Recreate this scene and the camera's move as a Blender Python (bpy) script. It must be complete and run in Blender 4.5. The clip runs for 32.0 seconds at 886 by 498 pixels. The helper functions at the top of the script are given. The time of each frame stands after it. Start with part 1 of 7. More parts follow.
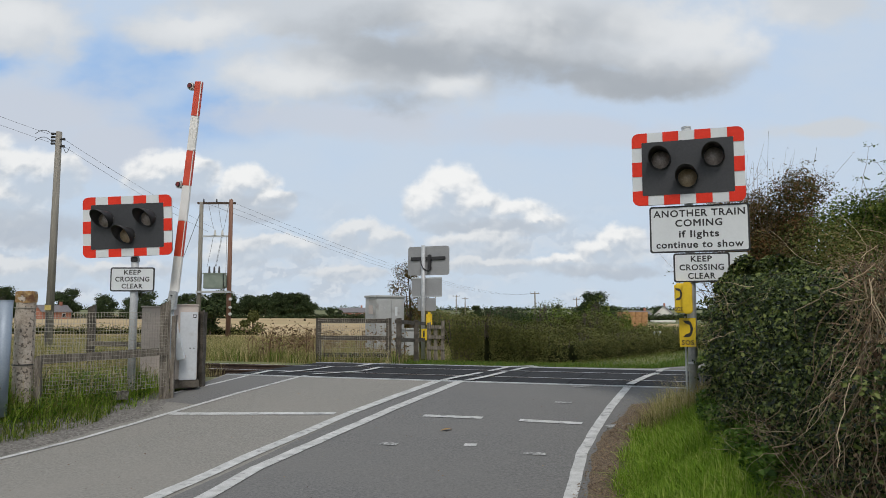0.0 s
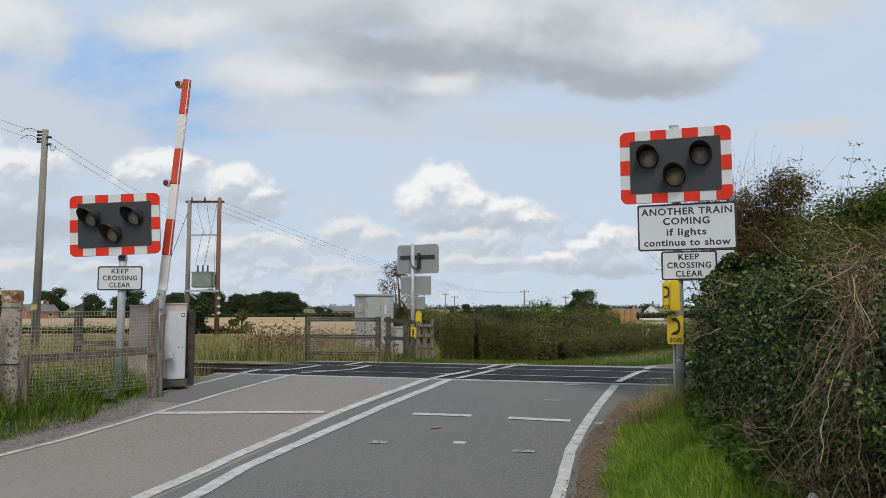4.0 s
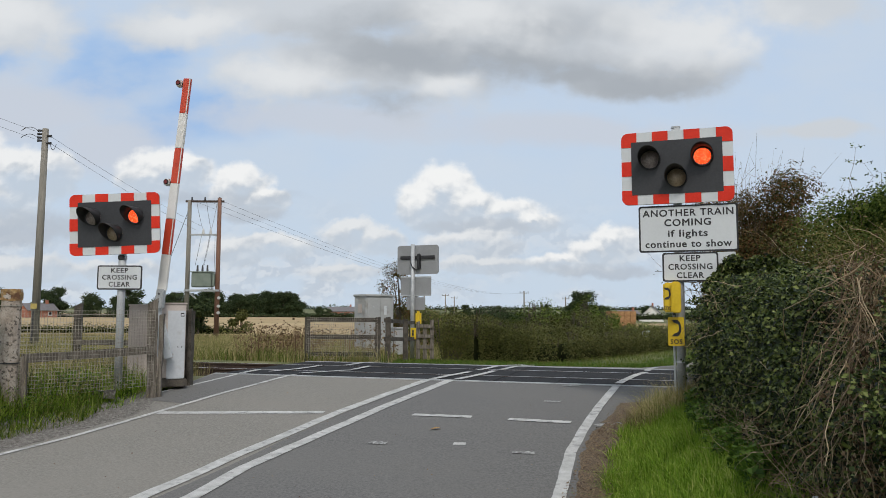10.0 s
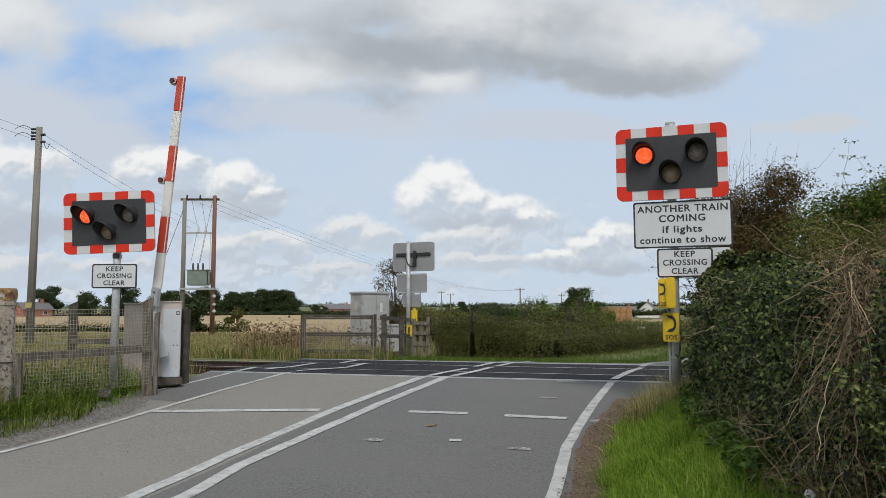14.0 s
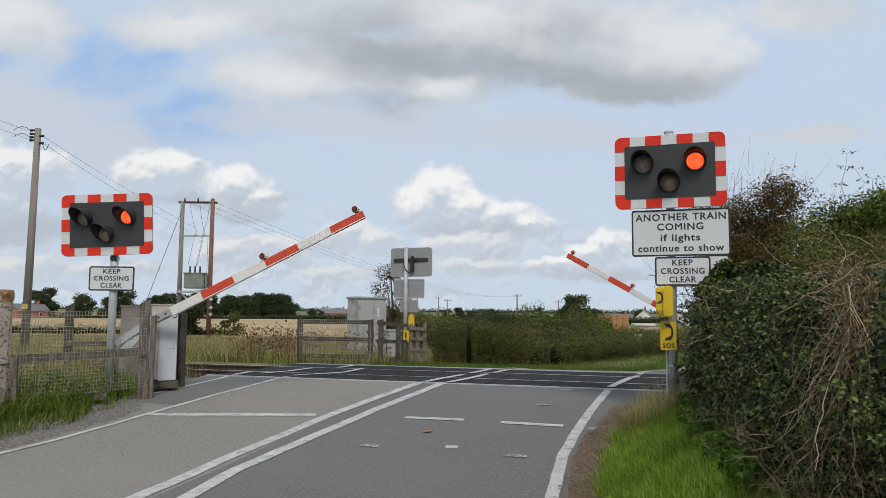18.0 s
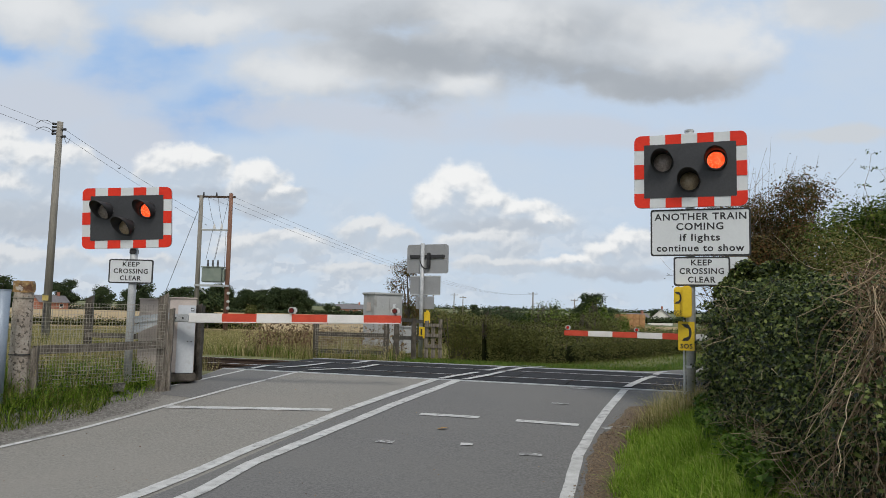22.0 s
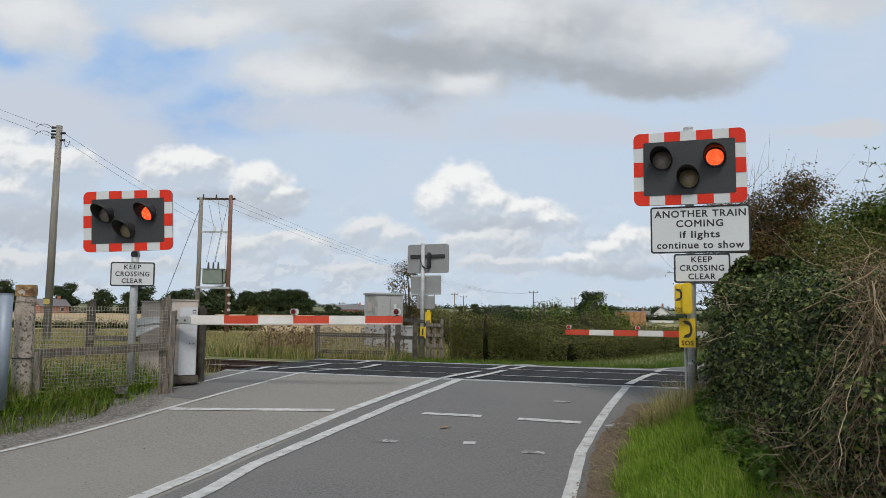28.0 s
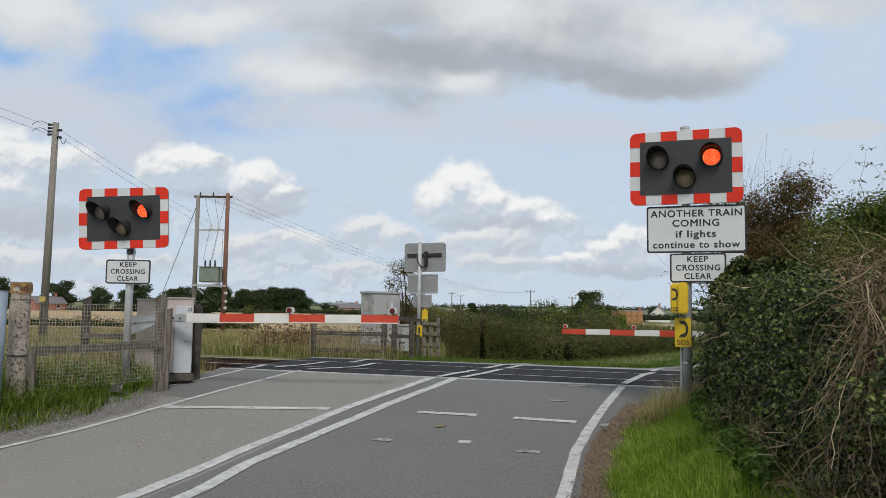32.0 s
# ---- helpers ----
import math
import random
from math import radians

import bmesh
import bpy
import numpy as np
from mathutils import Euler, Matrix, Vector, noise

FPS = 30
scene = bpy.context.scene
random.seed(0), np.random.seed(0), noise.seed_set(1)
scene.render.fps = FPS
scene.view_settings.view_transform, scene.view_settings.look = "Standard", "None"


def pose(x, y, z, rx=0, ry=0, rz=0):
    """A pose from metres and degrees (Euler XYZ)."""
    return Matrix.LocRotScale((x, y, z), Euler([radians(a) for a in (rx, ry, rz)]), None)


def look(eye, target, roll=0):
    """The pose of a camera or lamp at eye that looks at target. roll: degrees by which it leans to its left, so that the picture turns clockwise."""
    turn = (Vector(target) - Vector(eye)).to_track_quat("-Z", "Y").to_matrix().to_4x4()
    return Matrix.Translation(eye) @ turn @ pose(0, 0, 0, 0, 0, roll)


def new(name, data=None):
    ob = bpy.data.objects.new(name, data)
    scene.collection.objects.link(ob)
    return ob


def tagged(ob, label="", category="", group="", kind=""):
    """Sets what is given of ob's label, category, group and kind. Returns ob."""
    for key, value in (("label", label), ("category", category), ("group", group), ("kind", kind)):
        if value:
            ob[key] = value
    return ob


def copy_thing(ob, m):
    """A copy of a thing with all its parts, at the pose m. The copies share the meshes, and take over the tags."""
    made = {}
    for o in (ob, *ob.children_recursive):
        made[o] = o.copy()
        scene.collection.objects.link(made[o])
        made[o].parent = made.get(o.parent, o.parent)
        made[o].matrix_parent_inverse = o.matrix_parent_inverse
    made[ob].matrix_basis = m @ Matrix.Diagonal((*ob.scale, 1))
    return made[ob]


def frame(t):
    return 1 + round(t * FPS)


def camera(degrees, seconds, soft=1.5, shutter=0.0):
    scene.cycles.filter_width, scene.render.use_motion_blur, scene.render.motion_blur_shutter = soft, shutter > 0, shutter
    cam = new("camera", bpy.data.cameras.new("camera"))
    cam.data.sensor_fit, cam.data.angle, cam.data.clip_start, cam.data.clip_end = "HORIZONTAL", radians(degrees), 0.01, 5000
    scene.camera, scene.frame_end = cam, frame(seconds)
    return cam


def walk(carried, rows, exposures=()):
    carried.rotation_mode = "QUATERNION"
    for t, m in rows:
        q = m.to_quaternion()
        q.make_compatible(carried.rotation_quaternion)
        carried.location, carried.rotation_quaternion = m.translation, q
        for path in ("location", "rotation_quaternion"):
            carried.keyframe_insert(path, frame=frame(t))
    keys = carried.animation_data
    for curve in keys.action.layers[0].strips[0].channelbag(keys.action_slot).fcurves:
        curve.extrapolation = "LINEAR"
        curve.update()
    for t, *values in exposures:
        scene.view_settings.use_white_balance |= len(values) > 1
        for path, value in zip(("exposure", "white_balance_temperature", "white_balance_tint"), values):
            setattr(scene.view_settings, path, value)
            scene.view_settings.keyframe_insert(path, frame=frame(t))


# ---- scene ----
cam = camera(62.2, 32.0, soft=0.6)
PATH = [
    (0, (0.0, 0.0, 1.16), (0.0, 1.992, 1.336), 0.0),
    (0.5, (0.002, -0.006, 1.157), (0.009, 1.987, 1.33), 0.0),
    (1, (0.006, -0.01, 1.158), (0.02, 1.983, 1.33), 0.1),
    (1.5, (0.012, -0.011, 1.161), (0.038, 1.982, 1.33), 0.0),
    (2, (0.012, -0.011, 1.161), (0.049, 1.982, 1.331), -0.1),
    (2.5, (0.005, -0.012, 1.159), (0.047, 1.981, 1.329), -0.2),
    (3, (0.006, -0.004, 1.163), (0.042, 1.989, 1.334), -0.2),
    (3.5, (0.003, -0.014, 1.157), (0.034, 1.978, 1.33), -0.2),
    (5.5, (0.017, -0.001, 1.156), (0.041, 1.992, 1.322), -0.0),
    (6, (0.013, 0.002, 1.158), (0.037, 1.994, 1.328), -0.0),
    (6.5, (0.008, -0.006, 1.161), (0.03, 1.986, 1.333), 0.0),
    (7, (0.006, -0.003, 1.158), (0.029, 1.989, 1.331), 0.1),
    (7.5, (0.007, 0.006, 1.162), (0.027, 1.999, 1.334), 0.1),
    (8, (0.007, 0.004, 1.157), (0.027, 1.997, 1.328), 0.0),
    (8.5, (0.006, 0.01, 1.16), (0.026, 2.002, 1.332), -0.1),
    (9, (0.004, 0.006, 1.158), (0.026, 1.999, 1.333), -0.1),
    (9.5, (-0.002, 0.01, 1.159), (0.025, 2.002, 1.335), 0.0),
    (10, (-0.004, 0.013, 1.155), (0.025, 2.005, 1.329), 0.1),
    (10.5, (-0.011, 0.012, 1.157), (0.018, 2.005, 1.327), 0.0),
    (11, (0.003, 0.021, 1.155), (0.031, 2.014, 1.323), 0.1),
    (11.5, (0.009, 0.022, 1.155), (0.037, 2.015, 1.321), -0.1),
    (12, (0.012, 0.019, 1.155), (0.042, 2.012, 1.321), -0.1),
    (12.5, (0.007, 0.014, 1.155), (0.043, 2.007, 1.321), -0.1),
    (13, (0.01, 0.012, 1.155), (0.048, 2.005, 1.32), -0.1),
    (13.5, (0.009, 0.016, 1.155), (0.048, 2.008, 1.321), -0.1),
    (14, (0.007, 0.009, 1.153), (0.047, 2.002, 1.319), -0.2),
    (14.5, (0.007, 0.015, 1.156), (0.047, 2.008, 1.321), -0.2),
    (16.5, (0.003, 0.004, 1.164), (0.049, 1.995, 1.352), 0.2),
    (17, (0.003, 0.008, 1.162), (0.05, 1.998, 1.352), 0.3),
    (17.5, (-0.002, -0.001, 1.162), (0.047, 1.99, 1.349), 0.4),
    (18, (-0.004, 0.007, 1.159), (0.043, 1.998, 1.34), 0.4),
    (18.5, (-0.013, 0.022, 1.151), (0.03, 2.014, 1.324), 0.5),
    (19, (-0.017, 0.035, 1.155), (0.022, 2.028, 1.318), 0.6),
    (19.5, (-0.025, 0.039, 1.159), (0.007, 2.032, 1.316), 0.7),
    (20, (-0.022, 0.037, 1.158), (0.002, 2.031, 1.314), 0.8),
    (20.5, (-0.012, 0.033, 1.159), (0.003, 2.026, 1.318), 1.0),
    (21, (-0.01, 0.024, 1.163), (0.002, 2.017, 1.328), 1.1),
    (21.5, (-0.01, 0.025, 1.162), (-0.003, 2.017, 1.332), 1.2),
    (22, (-0.015, 0.023, 1.161), (-0.012, 2.016, 1.333), 1.2),
    (22.5, (-0.018, 0.025, 1.162), (-0.02, 2.018, 1.334), 1.1),
    (23, (-0.017, 0.019, 1.166), (-0.023, 2.012, 1.337), 1.1),
    (23.5, (-0.012, 0.021, 1.162), (-0.019, 2.013, 1.338), 1.0),
    (24, (-0.011, 0.017, 1.16), (-0.018, 2.009, 1.336), 1.0),
    (24.5, (-0.017, 0.011, 1.16), (-0.021, 2.004, 1.33), 1.0),
    (25, (-0.015, 0.009, 1.163), (-0.019, 2.002, 1.33), 1.0),
    (25.5, (-0.022, 0.005, 1.16), (-0.025, 1.998, 1.323), 1.0),
    (27.5, (-0.016, -0.004, 1.159), (-0.015, 1.989, 1.331), 0.6),
    (28, (-0.025, -0.004, 1.158), (-0.022, 1.989, 1.329), 0.6),
    (28.5, (-0.023, -0.003, 1.159), (-0.02, 1.99, 1.328), 0.7),
    (29, (-0.023, 0.009, 1.154), (-0.02, 2.002, 1.321), 0.6),
    (29.5, (-0.023, -0.001, 1.16), (-0.016, 1.992, 1.326), 0.7),
    (30, (-0.024, 0.004, 1.162), (-0.014, 1.997, 1.328), 0.7),
    (30.5, (-0.023, 0.007, 1.16), (-0.009, 2.0, 1.327), 0.7),
    (31, (-0.015, -0.001, 1.16), (-0.001, 1.992, 1.33), 0.8),
    (31.5, (-0.012, 0.0, 1.162), (0.0, 1.993, 1.331), 0.8),
    (32, (-0.007, 0.006, 1.157), (0.003, 1.999, 1.325), 0.8),
]
walk(cam, [(t, look(eye, target, roll)) for t, eye, target, roll in PATH])

# ---------------------------------------------------------------- light
SUN_EL, SUN_AZ = radians(50), radians(172)      # height above the horizon; clockwise from +y
SUN_DIR = Vector((math.sin(SUN_AZ) * math.cos(SUN_EL), math.cos(SUN_AZ) * math.cos(SUN_EL), math.sin(SUN_EL)))
scene.view_settings.exposure = 0.0
world = bpy.data.worlds.new("sky")
scene.world = world
world.use_nodes = True


def daylight():
    nt = world.node_tree
    nt.nodes.clear()
    out, bg = nt.nodes.new("ShaderNodeOutputWorld"), nt.nodes.new("ShaderNodeBackground")
    sky = nt.nodes.new("ShaderNodeTexSky")
    sky.sky_type, sky.sun_disc = "NISHITA", False
    sky.sun_elevation, sky.sun_rotation = SUN_EL, SUN_AZ
    co = nt.nodes.new("ShaderNodeTexCoord")
    no = nt.nodes.new("ShaderNodeTexNoise")
    no.inputs["Scale"].default_value, no.inputs["Detail"].default_value = 2.5, 6
    nt.links.new(co.outputs["Generated"], no.inputs["Vector"])
    ramp = nt.nodes.new("ShaderNodeValToRGB")
    ramp.color_ramp.elements[0].position, ramp.color_ramp.elements[1].position = 0.38, 0.58
    nt.links.new(no.outputs["Fac"], ramp.inputs["Fac"])
    mix = nt.nodes.new("ShaderNodeMix")
    mix.data_type = "RGBA"
    nt.links.new(ramp.outputs["Color"], mix.inputs["Factor"])
    nt.links.new(sky.outputs["Color"], mix.inputs[6])
    mix.inputs[7].default_value = (9.0, 9.1, 9.4, 1)     # cloud, in the sky texture's own units
    nt.links.new(mix.outputs[2], bg.inputs["Color"])
    bg.inputs["Strength"].default_value = 0.088
    nt.links.new(bg.outputs["Background"], out.inputs["Surface"])
    sun = new("sun", bpy.data.lights.new("sun", "SUN"))
    sun.data.energy, sun.data.angle, sun.data.color = 1.9, radians(14), (1.0, 0.95, 0.88)
    sun.matrix_world = look(SUN_DIR * 50, (0, 0, 0))


daylight()

# ---------------------------------------------------------------- materials
MATS = {}


def material(name, colours, rough=0.7, metal=0.0, scale=8.0, fine=60.0, bump=0.0, bump_scale=80.0, island=0.0, objrand=0.0,
             stain=None, stain_scale=1.5, stain_at=(0.55, 0.75), trans=0.0, stretch=(1, 1, 1), spec=0.5):
    """A two-scale noise material between two or three colours, with optional stains, relief and variation by piece."""
    if name in MATS:
        return MATS[name]
    m = bpy.data.materials.new(name)
    m.use_nodes = True
    nt = m.node_tree
    p = nt.nodes["Principled BSDF"]
    co = nt.nodes.new("ShaderNodeTexCoord")
    mp = nt.nodes.new("ShaderNodeMapping")
    mp.inputs["Scale"].default_value = stretch
    nt.links.new(co.outputs["Object"], mp.inputs["Vector"])

    def tex(sc, det):
        n = nt.nodes.new("ShaderNodeTexNoise")
        n.inputs["Scale"].default_value, n.inputs["Detail"].default_value = sc, det
        nt.links.new(mp.outputs["Vector"], n.inputs["Vector"])
        return n.outputs["Fac"]

    def calc(op, a, b):
        n = nt.nodes.new("ShaderNodeMath")
        n.operation = op
        for i, v in enumerate((a, b)):
            if isinstance(v, (int, float)):
                n.inputs[i].default_value = v
            else:
                nt.links.new(v, n.inputs[i])
        return n.outputs[0]

    fac = calc("ADD", calc("MULTIPLY", tex(scale, 5), 0.6), calc("MULTIPLY", tex(fine, 3), 0.4))
    if island or objrand:
        if island:
            g = nt.nodes.new("ShaderNodeNewGeometry")
            rnd, k = g.outputs["Random Per Island"], island
        else:
            g = nt.nodes.new("ShaderNodeObjectInfo")
            rnd, k = g.outputs["Random"], objrand
        fac = calc("ADD", calc("MULTIPLY", fac, 1 - k), calc("MULTIPLY", rnd, k))
    ramp = nt.nodes.new("ShaderNodeValToRGB")
    els = ramp.color_ramp.elements
    lo, hi = (0.37, 0.63) if not (island or objrand) else (0.2, 0.8)
    els[0].position, els[1].position = lo, hi
    els[0].color, els[1].color = (*colours[0], 1), (*colours[-1], 1)
    for i, c in enumerate(colours[1:-1]):
        e = els.new(lo + (hi - lo) * (i + 1) / (len(colours) - 1))
        e.color = (*c, 1)
    nt.links.new(fac, ramp.inputs["Fac"])
    colour = ramp.outputs["Color"]
    if stain:
        sr = nt.nodes.new("ShaderNodeValToRGB")
        sr.color_ramp.elements[0].position, sr.color_ramp.elements[1].position = stain_at
        nt.links.new(tex(stain_scale, 6), sr.inputs["Fac"])
        mx = nt.nodes.new("ShaderNodeMix")
        mx.data_type = "RGBA"
        nt.links.new(sr.outputs["Color"], mx.inputs["Factor"])
        nt.links.new(colour, mx.inputs[6])
        mx.inputs[7].default_value = (*stain, 1)
        colour = mx.outputs[2]
    nt.links.new(colour, p.inputs["Base Color"])
    p.inputs["Roughness"].default_value, p.inputs["Metallic"].default_value = rough, metal
    p.inputs["Specular IOR Level"].default_value = spec
    if bump:
        b = nt.nodes.new("ShaderNodeBump")
        b.inputs["Strength"].default_value, b.inputs["Distance"].default_value = bump, 0.02
        nt.links.new(tex(bump_scale, 4), b.inputs["Height"])
        nt.links.new(b.outputs["Normal"], p.inputs["Normal"])
    if trans:
        t = nt.nodes.new("ShaderNodeBsdfTranslucent")
        nt.links.new(colour, t.inputs["Color"])
        ms = nt.nodes.new("ShaderNodeMixShader")
        ms.inputs[0].default_value = trans
        nt.links.new(p.outputs[0], ms.inputs[1])
        nt.links.new(t.outputs[0], ms.inputs[2])
        nt.links.new(ms.outputs[0], nt.nodes["Material Output"].inputs["Surface"])
    MATS[name] = m
    return m


def glow(name, centre, rim, strength):
    """A lit lamp lens: small bright cells on a deeper ground."""
    m = bpy.data.materials.new(name)
    m.use_nodes = True
    nt = m.node_tree
    p = nt.nodes["Principled BSDF"]
    co, v, r = (nt.nodes.new("ShaderNode" + k) for k in ("TexCoord", "TexVoronoi", "ValToRGB"))
    v.inputs["Scale"].default_value = 58
    nt.links.new(co.outputs["Object"], v.inputs["Vector"])
    r.color_ramp.elements[0].position, r.color_ramp.elements[1].position = 0.12, 0.5
    r.color_ramp.elements[0].color, r.color_ramp.elements[1].color = (*centre, 1), (*rim, 1)
    nt.links.new(v.outputs["Distance"], r.inputs["Fac"])
    nt.links.new(r.outputs["Color"], p.inputs["Emission Color"])
    p.inputs["Emission Strength"].default_value = strength
    p.inputs["Base Color"].default_value = (*rim, 1)
    p.inputs["Roughness"].default_value = 0.2
    return m


ASPHALT = material("asphalt", [(0.168, 0.161, 0.143), (0.222, 0.212, 0.188), (0.285, 0.272, 0.242)], 0.92, scale=38, fine=130, bump=0.3, bump_scale=120, spec=0.25,
                   stain=(0.25, 0.235, 0.207), stain_scale=0.5, stain_at=(0.42, 0.85))
GRAVEL = material("gravel", [(0.08, 0.074, 0.064), (0.165, 0.154, 0.137), (0.3, 0.283, 0.255)], 0.95, scale=25, fine=90, bump=0.8, bump_scale=90)
BALLAST = material("dark_ballast", [(0.022, 0.018, 0.014), (0.055, 0.045, 0.035), (0.12, 0.098, 0.078)], 0.95, scale=22, fine=70, bump=0.9, bump_scale=40)
LITTER = material("leaf_litter", [(0.05, 0.034, 0.02), (0.13, 0.092, 0.055), (0.27, 0.2, 0.125)], 0.95, scale=60, fine=150, bump=0.9, bump_scale=70)
ASPHALT_B = material("newer_asphalt", [(0.11, 0.109, 0.104), (0.148, 0.146, 0.14), (0.195, 0.191, 0.181)], 0.92, scale=38, fine=130, bump=0.3, bump_scale=120, spec=0.25,
                     stain=(0.165, 0.161, 0.15), stain_scale=0.5, stain_at=(0.42, 0.85))
NETTLE = material("nettle_leaf", [(0.035, 0.075, 0.01), (0.075, 0.14, 0.018), (0.13, 0.22, 0.035)], 0.6, island=0.6, trans=0.3, scale=2, fine=20, spec=0.2)
DARKRED = material("dark_red_lens", [(0.09, 0.008, 0.008), (0.15, 0.015, 0.014)], 0.15)
RUBBER = material("rubber_deck", [(0.01, 0.01, 0.011), (0.021, 0.021, 0.022), (0.042, 0.042, 0.042)], 0.85, scale=4, fine=90, bump=0.3, objrand=0.12, spec=0.2)
LINE = material("road_paint", [(0.36, 0.36, 0.34), (0.46, 0.46, 0.44), (0.56, 0.56, 0.54)], 0.75, scale=7, fine=120, bump=0.2, bump_scale=150,
                stain=(0.22, 0.22, 0.21), stain_scale=9, stain_at=(0.56, 0.7))
OLDLINE = material("worn_road_paint", [(0.28, 0.28, 0.27), (0.46, 0.46, 0.44)], 0.8, scale=9, fine=90, stain=(0.15, 0.148, 0.141), stain_scale=22, stain_at=(0.42, 0.56))
STEEL_RAIL = material("rail_steel", [(0.35, 0.33, 0.31), (0.5, 0.48, 0.46)], 0.3, 0.9, stretch=(1, 8, 8))
RUST = material("rusty_steel", [(0.04, 0.027, 0.02), (0.09, 0.06, 0.045)], 0.85, 0.2, bump=0.3)
SLEEPER = material("sleeper", [(0.06, 0.05, 0.04), (0.13, 0.115, 0.095)], 0.9, bump=0.4)
SOIL = material("soil_and_turf", [(0.06, 0.075, 0.022), (0.12, 0.135, 0.045), (0.22, 0.2, 0.09)], 0.95, scale=0.8, fine=22, bump=0.8, bump_scale=30)
STUBBLE = material("stubble_field", [(0.31, 0.215, 0.1), (0.4, 0.29, 0.145), (0.46, 0.345, 0.185)], 0.95, scale=0.06, fine=1.5, stretch=(0.25, 1, 1),
                   stain=(0.34, 0.27, 0.12), stain_scale=0.05, stain_at=(0.5, 0.7))
GALV = material("galvanised_steel", [(0.33, 0.345, 0.36), (0.42, 0.44, 0.45), (0.5, 0.515, 0.52)], 0.5, 0.12, scale=5, fine=40)
GREYBACK = material("grey_sign_back", [(0.26, 0.268, 0.275), (0.315, 0.322, 0.33)], 0.5, 0.1, scale=3, fine=50)
SIGNWHITE = material("sign_white", [(0.585, 0.615, 0.63), (0.635, 0.665, 0.68)], 0.4, scale=3, fine=30)
SIGNBLACK = material("sign_black", [(0.02, 0.02, 0.022), (0.03, 0.03, 0.032)], 0.5)
BOARDBLACK = material("board_black", [(0.022, 0.024, 0.028), (0.035, 0.037, 0.042)], 0.55, scale=2, fine=40)
RED = material("reflective_red", [(0.62, 0.028, 0.012), (0.72, 0.04, 0.018)], 0.5, scale=3, fine=40, spec=0.25)
BOOMRED = material("boom_red", [(0.5, 0.05, 0.022), (0.62, 0.075, 0.035)], 0.45, scale=3, fine=50)
BOOMWHITE = material("boom_white", [(0.66, 0.65, 0.62), (0.76, 0.75, 0.73)], 0.45, scale=3, fine=50)
HOODBLACK = material("hood_black", [(0.012, 0.012, 0.013), (0.022, 0.022, 0.024)], 0.5)
LENS_OFF = material("dark_lens", [(0.2, 0.16, 0.155), (0.33, 0.275, 0.265)], 0.2, scale=30, fine=90, bump=0.25, bump_scale=90, spec=0.8)
LENS_OFF_A = material("dark_amber_lens", [(0.27, 0.195, 0.13), (0.4, 0.305, 0.21)], 0.2, scale=30, fine=90, bump=0.25, bump_scale=90, spec=0.8)
LIT_RED = glow("lit_red_lens", (1.0, 0.34, 0.13), (0.95, 0.055, 0.01), 1.4)
LIT_AMBER = glow("lit_amber_lens", (1.0, 0.62, 0.18), (1.0, 0.32, 0.03), 1.3)
LICHENYELLOW = material("faded_yellow", [(0.42, 0.32, 0.08), (0.55, 0.45, 0.18)], 0.7, scale=9)
YELLOW = material("safety_yellow", [(0.62, 0.42, 0.01), (0.74, 0.52, 0.02)], 0.45, scale=4, fine=40)
CABINET = material("cabinet_grey", [(0.53, 0.54, 0.545), (0.61, 0.62, 0.625)], 0.55, scale=2, fine=30, stain=(0.38, 0.36, 0.32), stain_scale=2.5)
CABGREY = material("weathered_cabinet_grey", [(0.36, 0.37, 0.37), (0.45, 0.46, 0.455)], 0.6, scale=2, fine=30, stain=(0.27, 0.26, 0.235), stain_scale=2.5)
VERGE = material("short_verge_grass", [(0.05, 0.085, 0.012), (0.09, 0.14, 0.02), (0.15, 0.2, 0.035), (0.25, 0.25, 0.08)], 0.75, island=0.6, trans=0.35, scale=1.5, fine=20, spec=0.1)
CABPINK = material("cabinet_faded", [(0.46, 0.4, 0.365), (0.56, 0.495, 0.45)], 0.6, scale=2, fine=30, stain=(0.3, 0.26, 0.22), stain_scale=2)
DARKWOOD = material("dark_old_wood", [(0.03, 0.026, 0.02), (0.065, 0.056, 0.045), (0.12, 0.105, 0.085)], 0.9, scale=6, fine=50, bump=0.5, bump_scale=40)
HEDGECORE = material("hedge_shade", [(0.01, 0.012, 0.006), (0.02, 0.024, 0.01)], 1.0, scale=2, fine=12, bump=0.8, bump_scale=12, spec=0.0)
OLDWOOD = material("weathered_wood", [(0.07, 0.06, 0.048), (0.15, 0.13, 0.105), (0.25, 0.225, 0.19)], 0.9, scale=6, fine=50, bump=0.6, bump_scale=40, stretch=(4, 4, 0.5))
ORANGE_LICHEN = material("orange_lichen", [(0.22, 0.13, 0.05), (0.32, 0.2, 0.08), (0.42, 0.32, 0.17)], 0.95, scale=9, fine=40, bump=0.6, bump_scale=40, stain=(0.14, 0.07, 0.035), stain_scale=8, stain_at=(0.5, 0.6))
LICHEN = material("lichened_concrete", [(0.27, 0.225, 0.18), (0.38, 0.33, 0.275), (0.47, 0.42, 0.36)], 0.95, scale=7, fine=45, bump=0.6, bump_scale=40,
                  stain=(0.12, 0.1, 0.08), stain_scale=26, stain_at=(0.56, 0.62))
POLEWOOD = material("weathered_pole", [(0.17, 0.16, 0.135), (0.27, 0.25, 0.215)], 0.9, scale=3, fine=30, bump=0.4, stretch=(4, 4, 0.3))
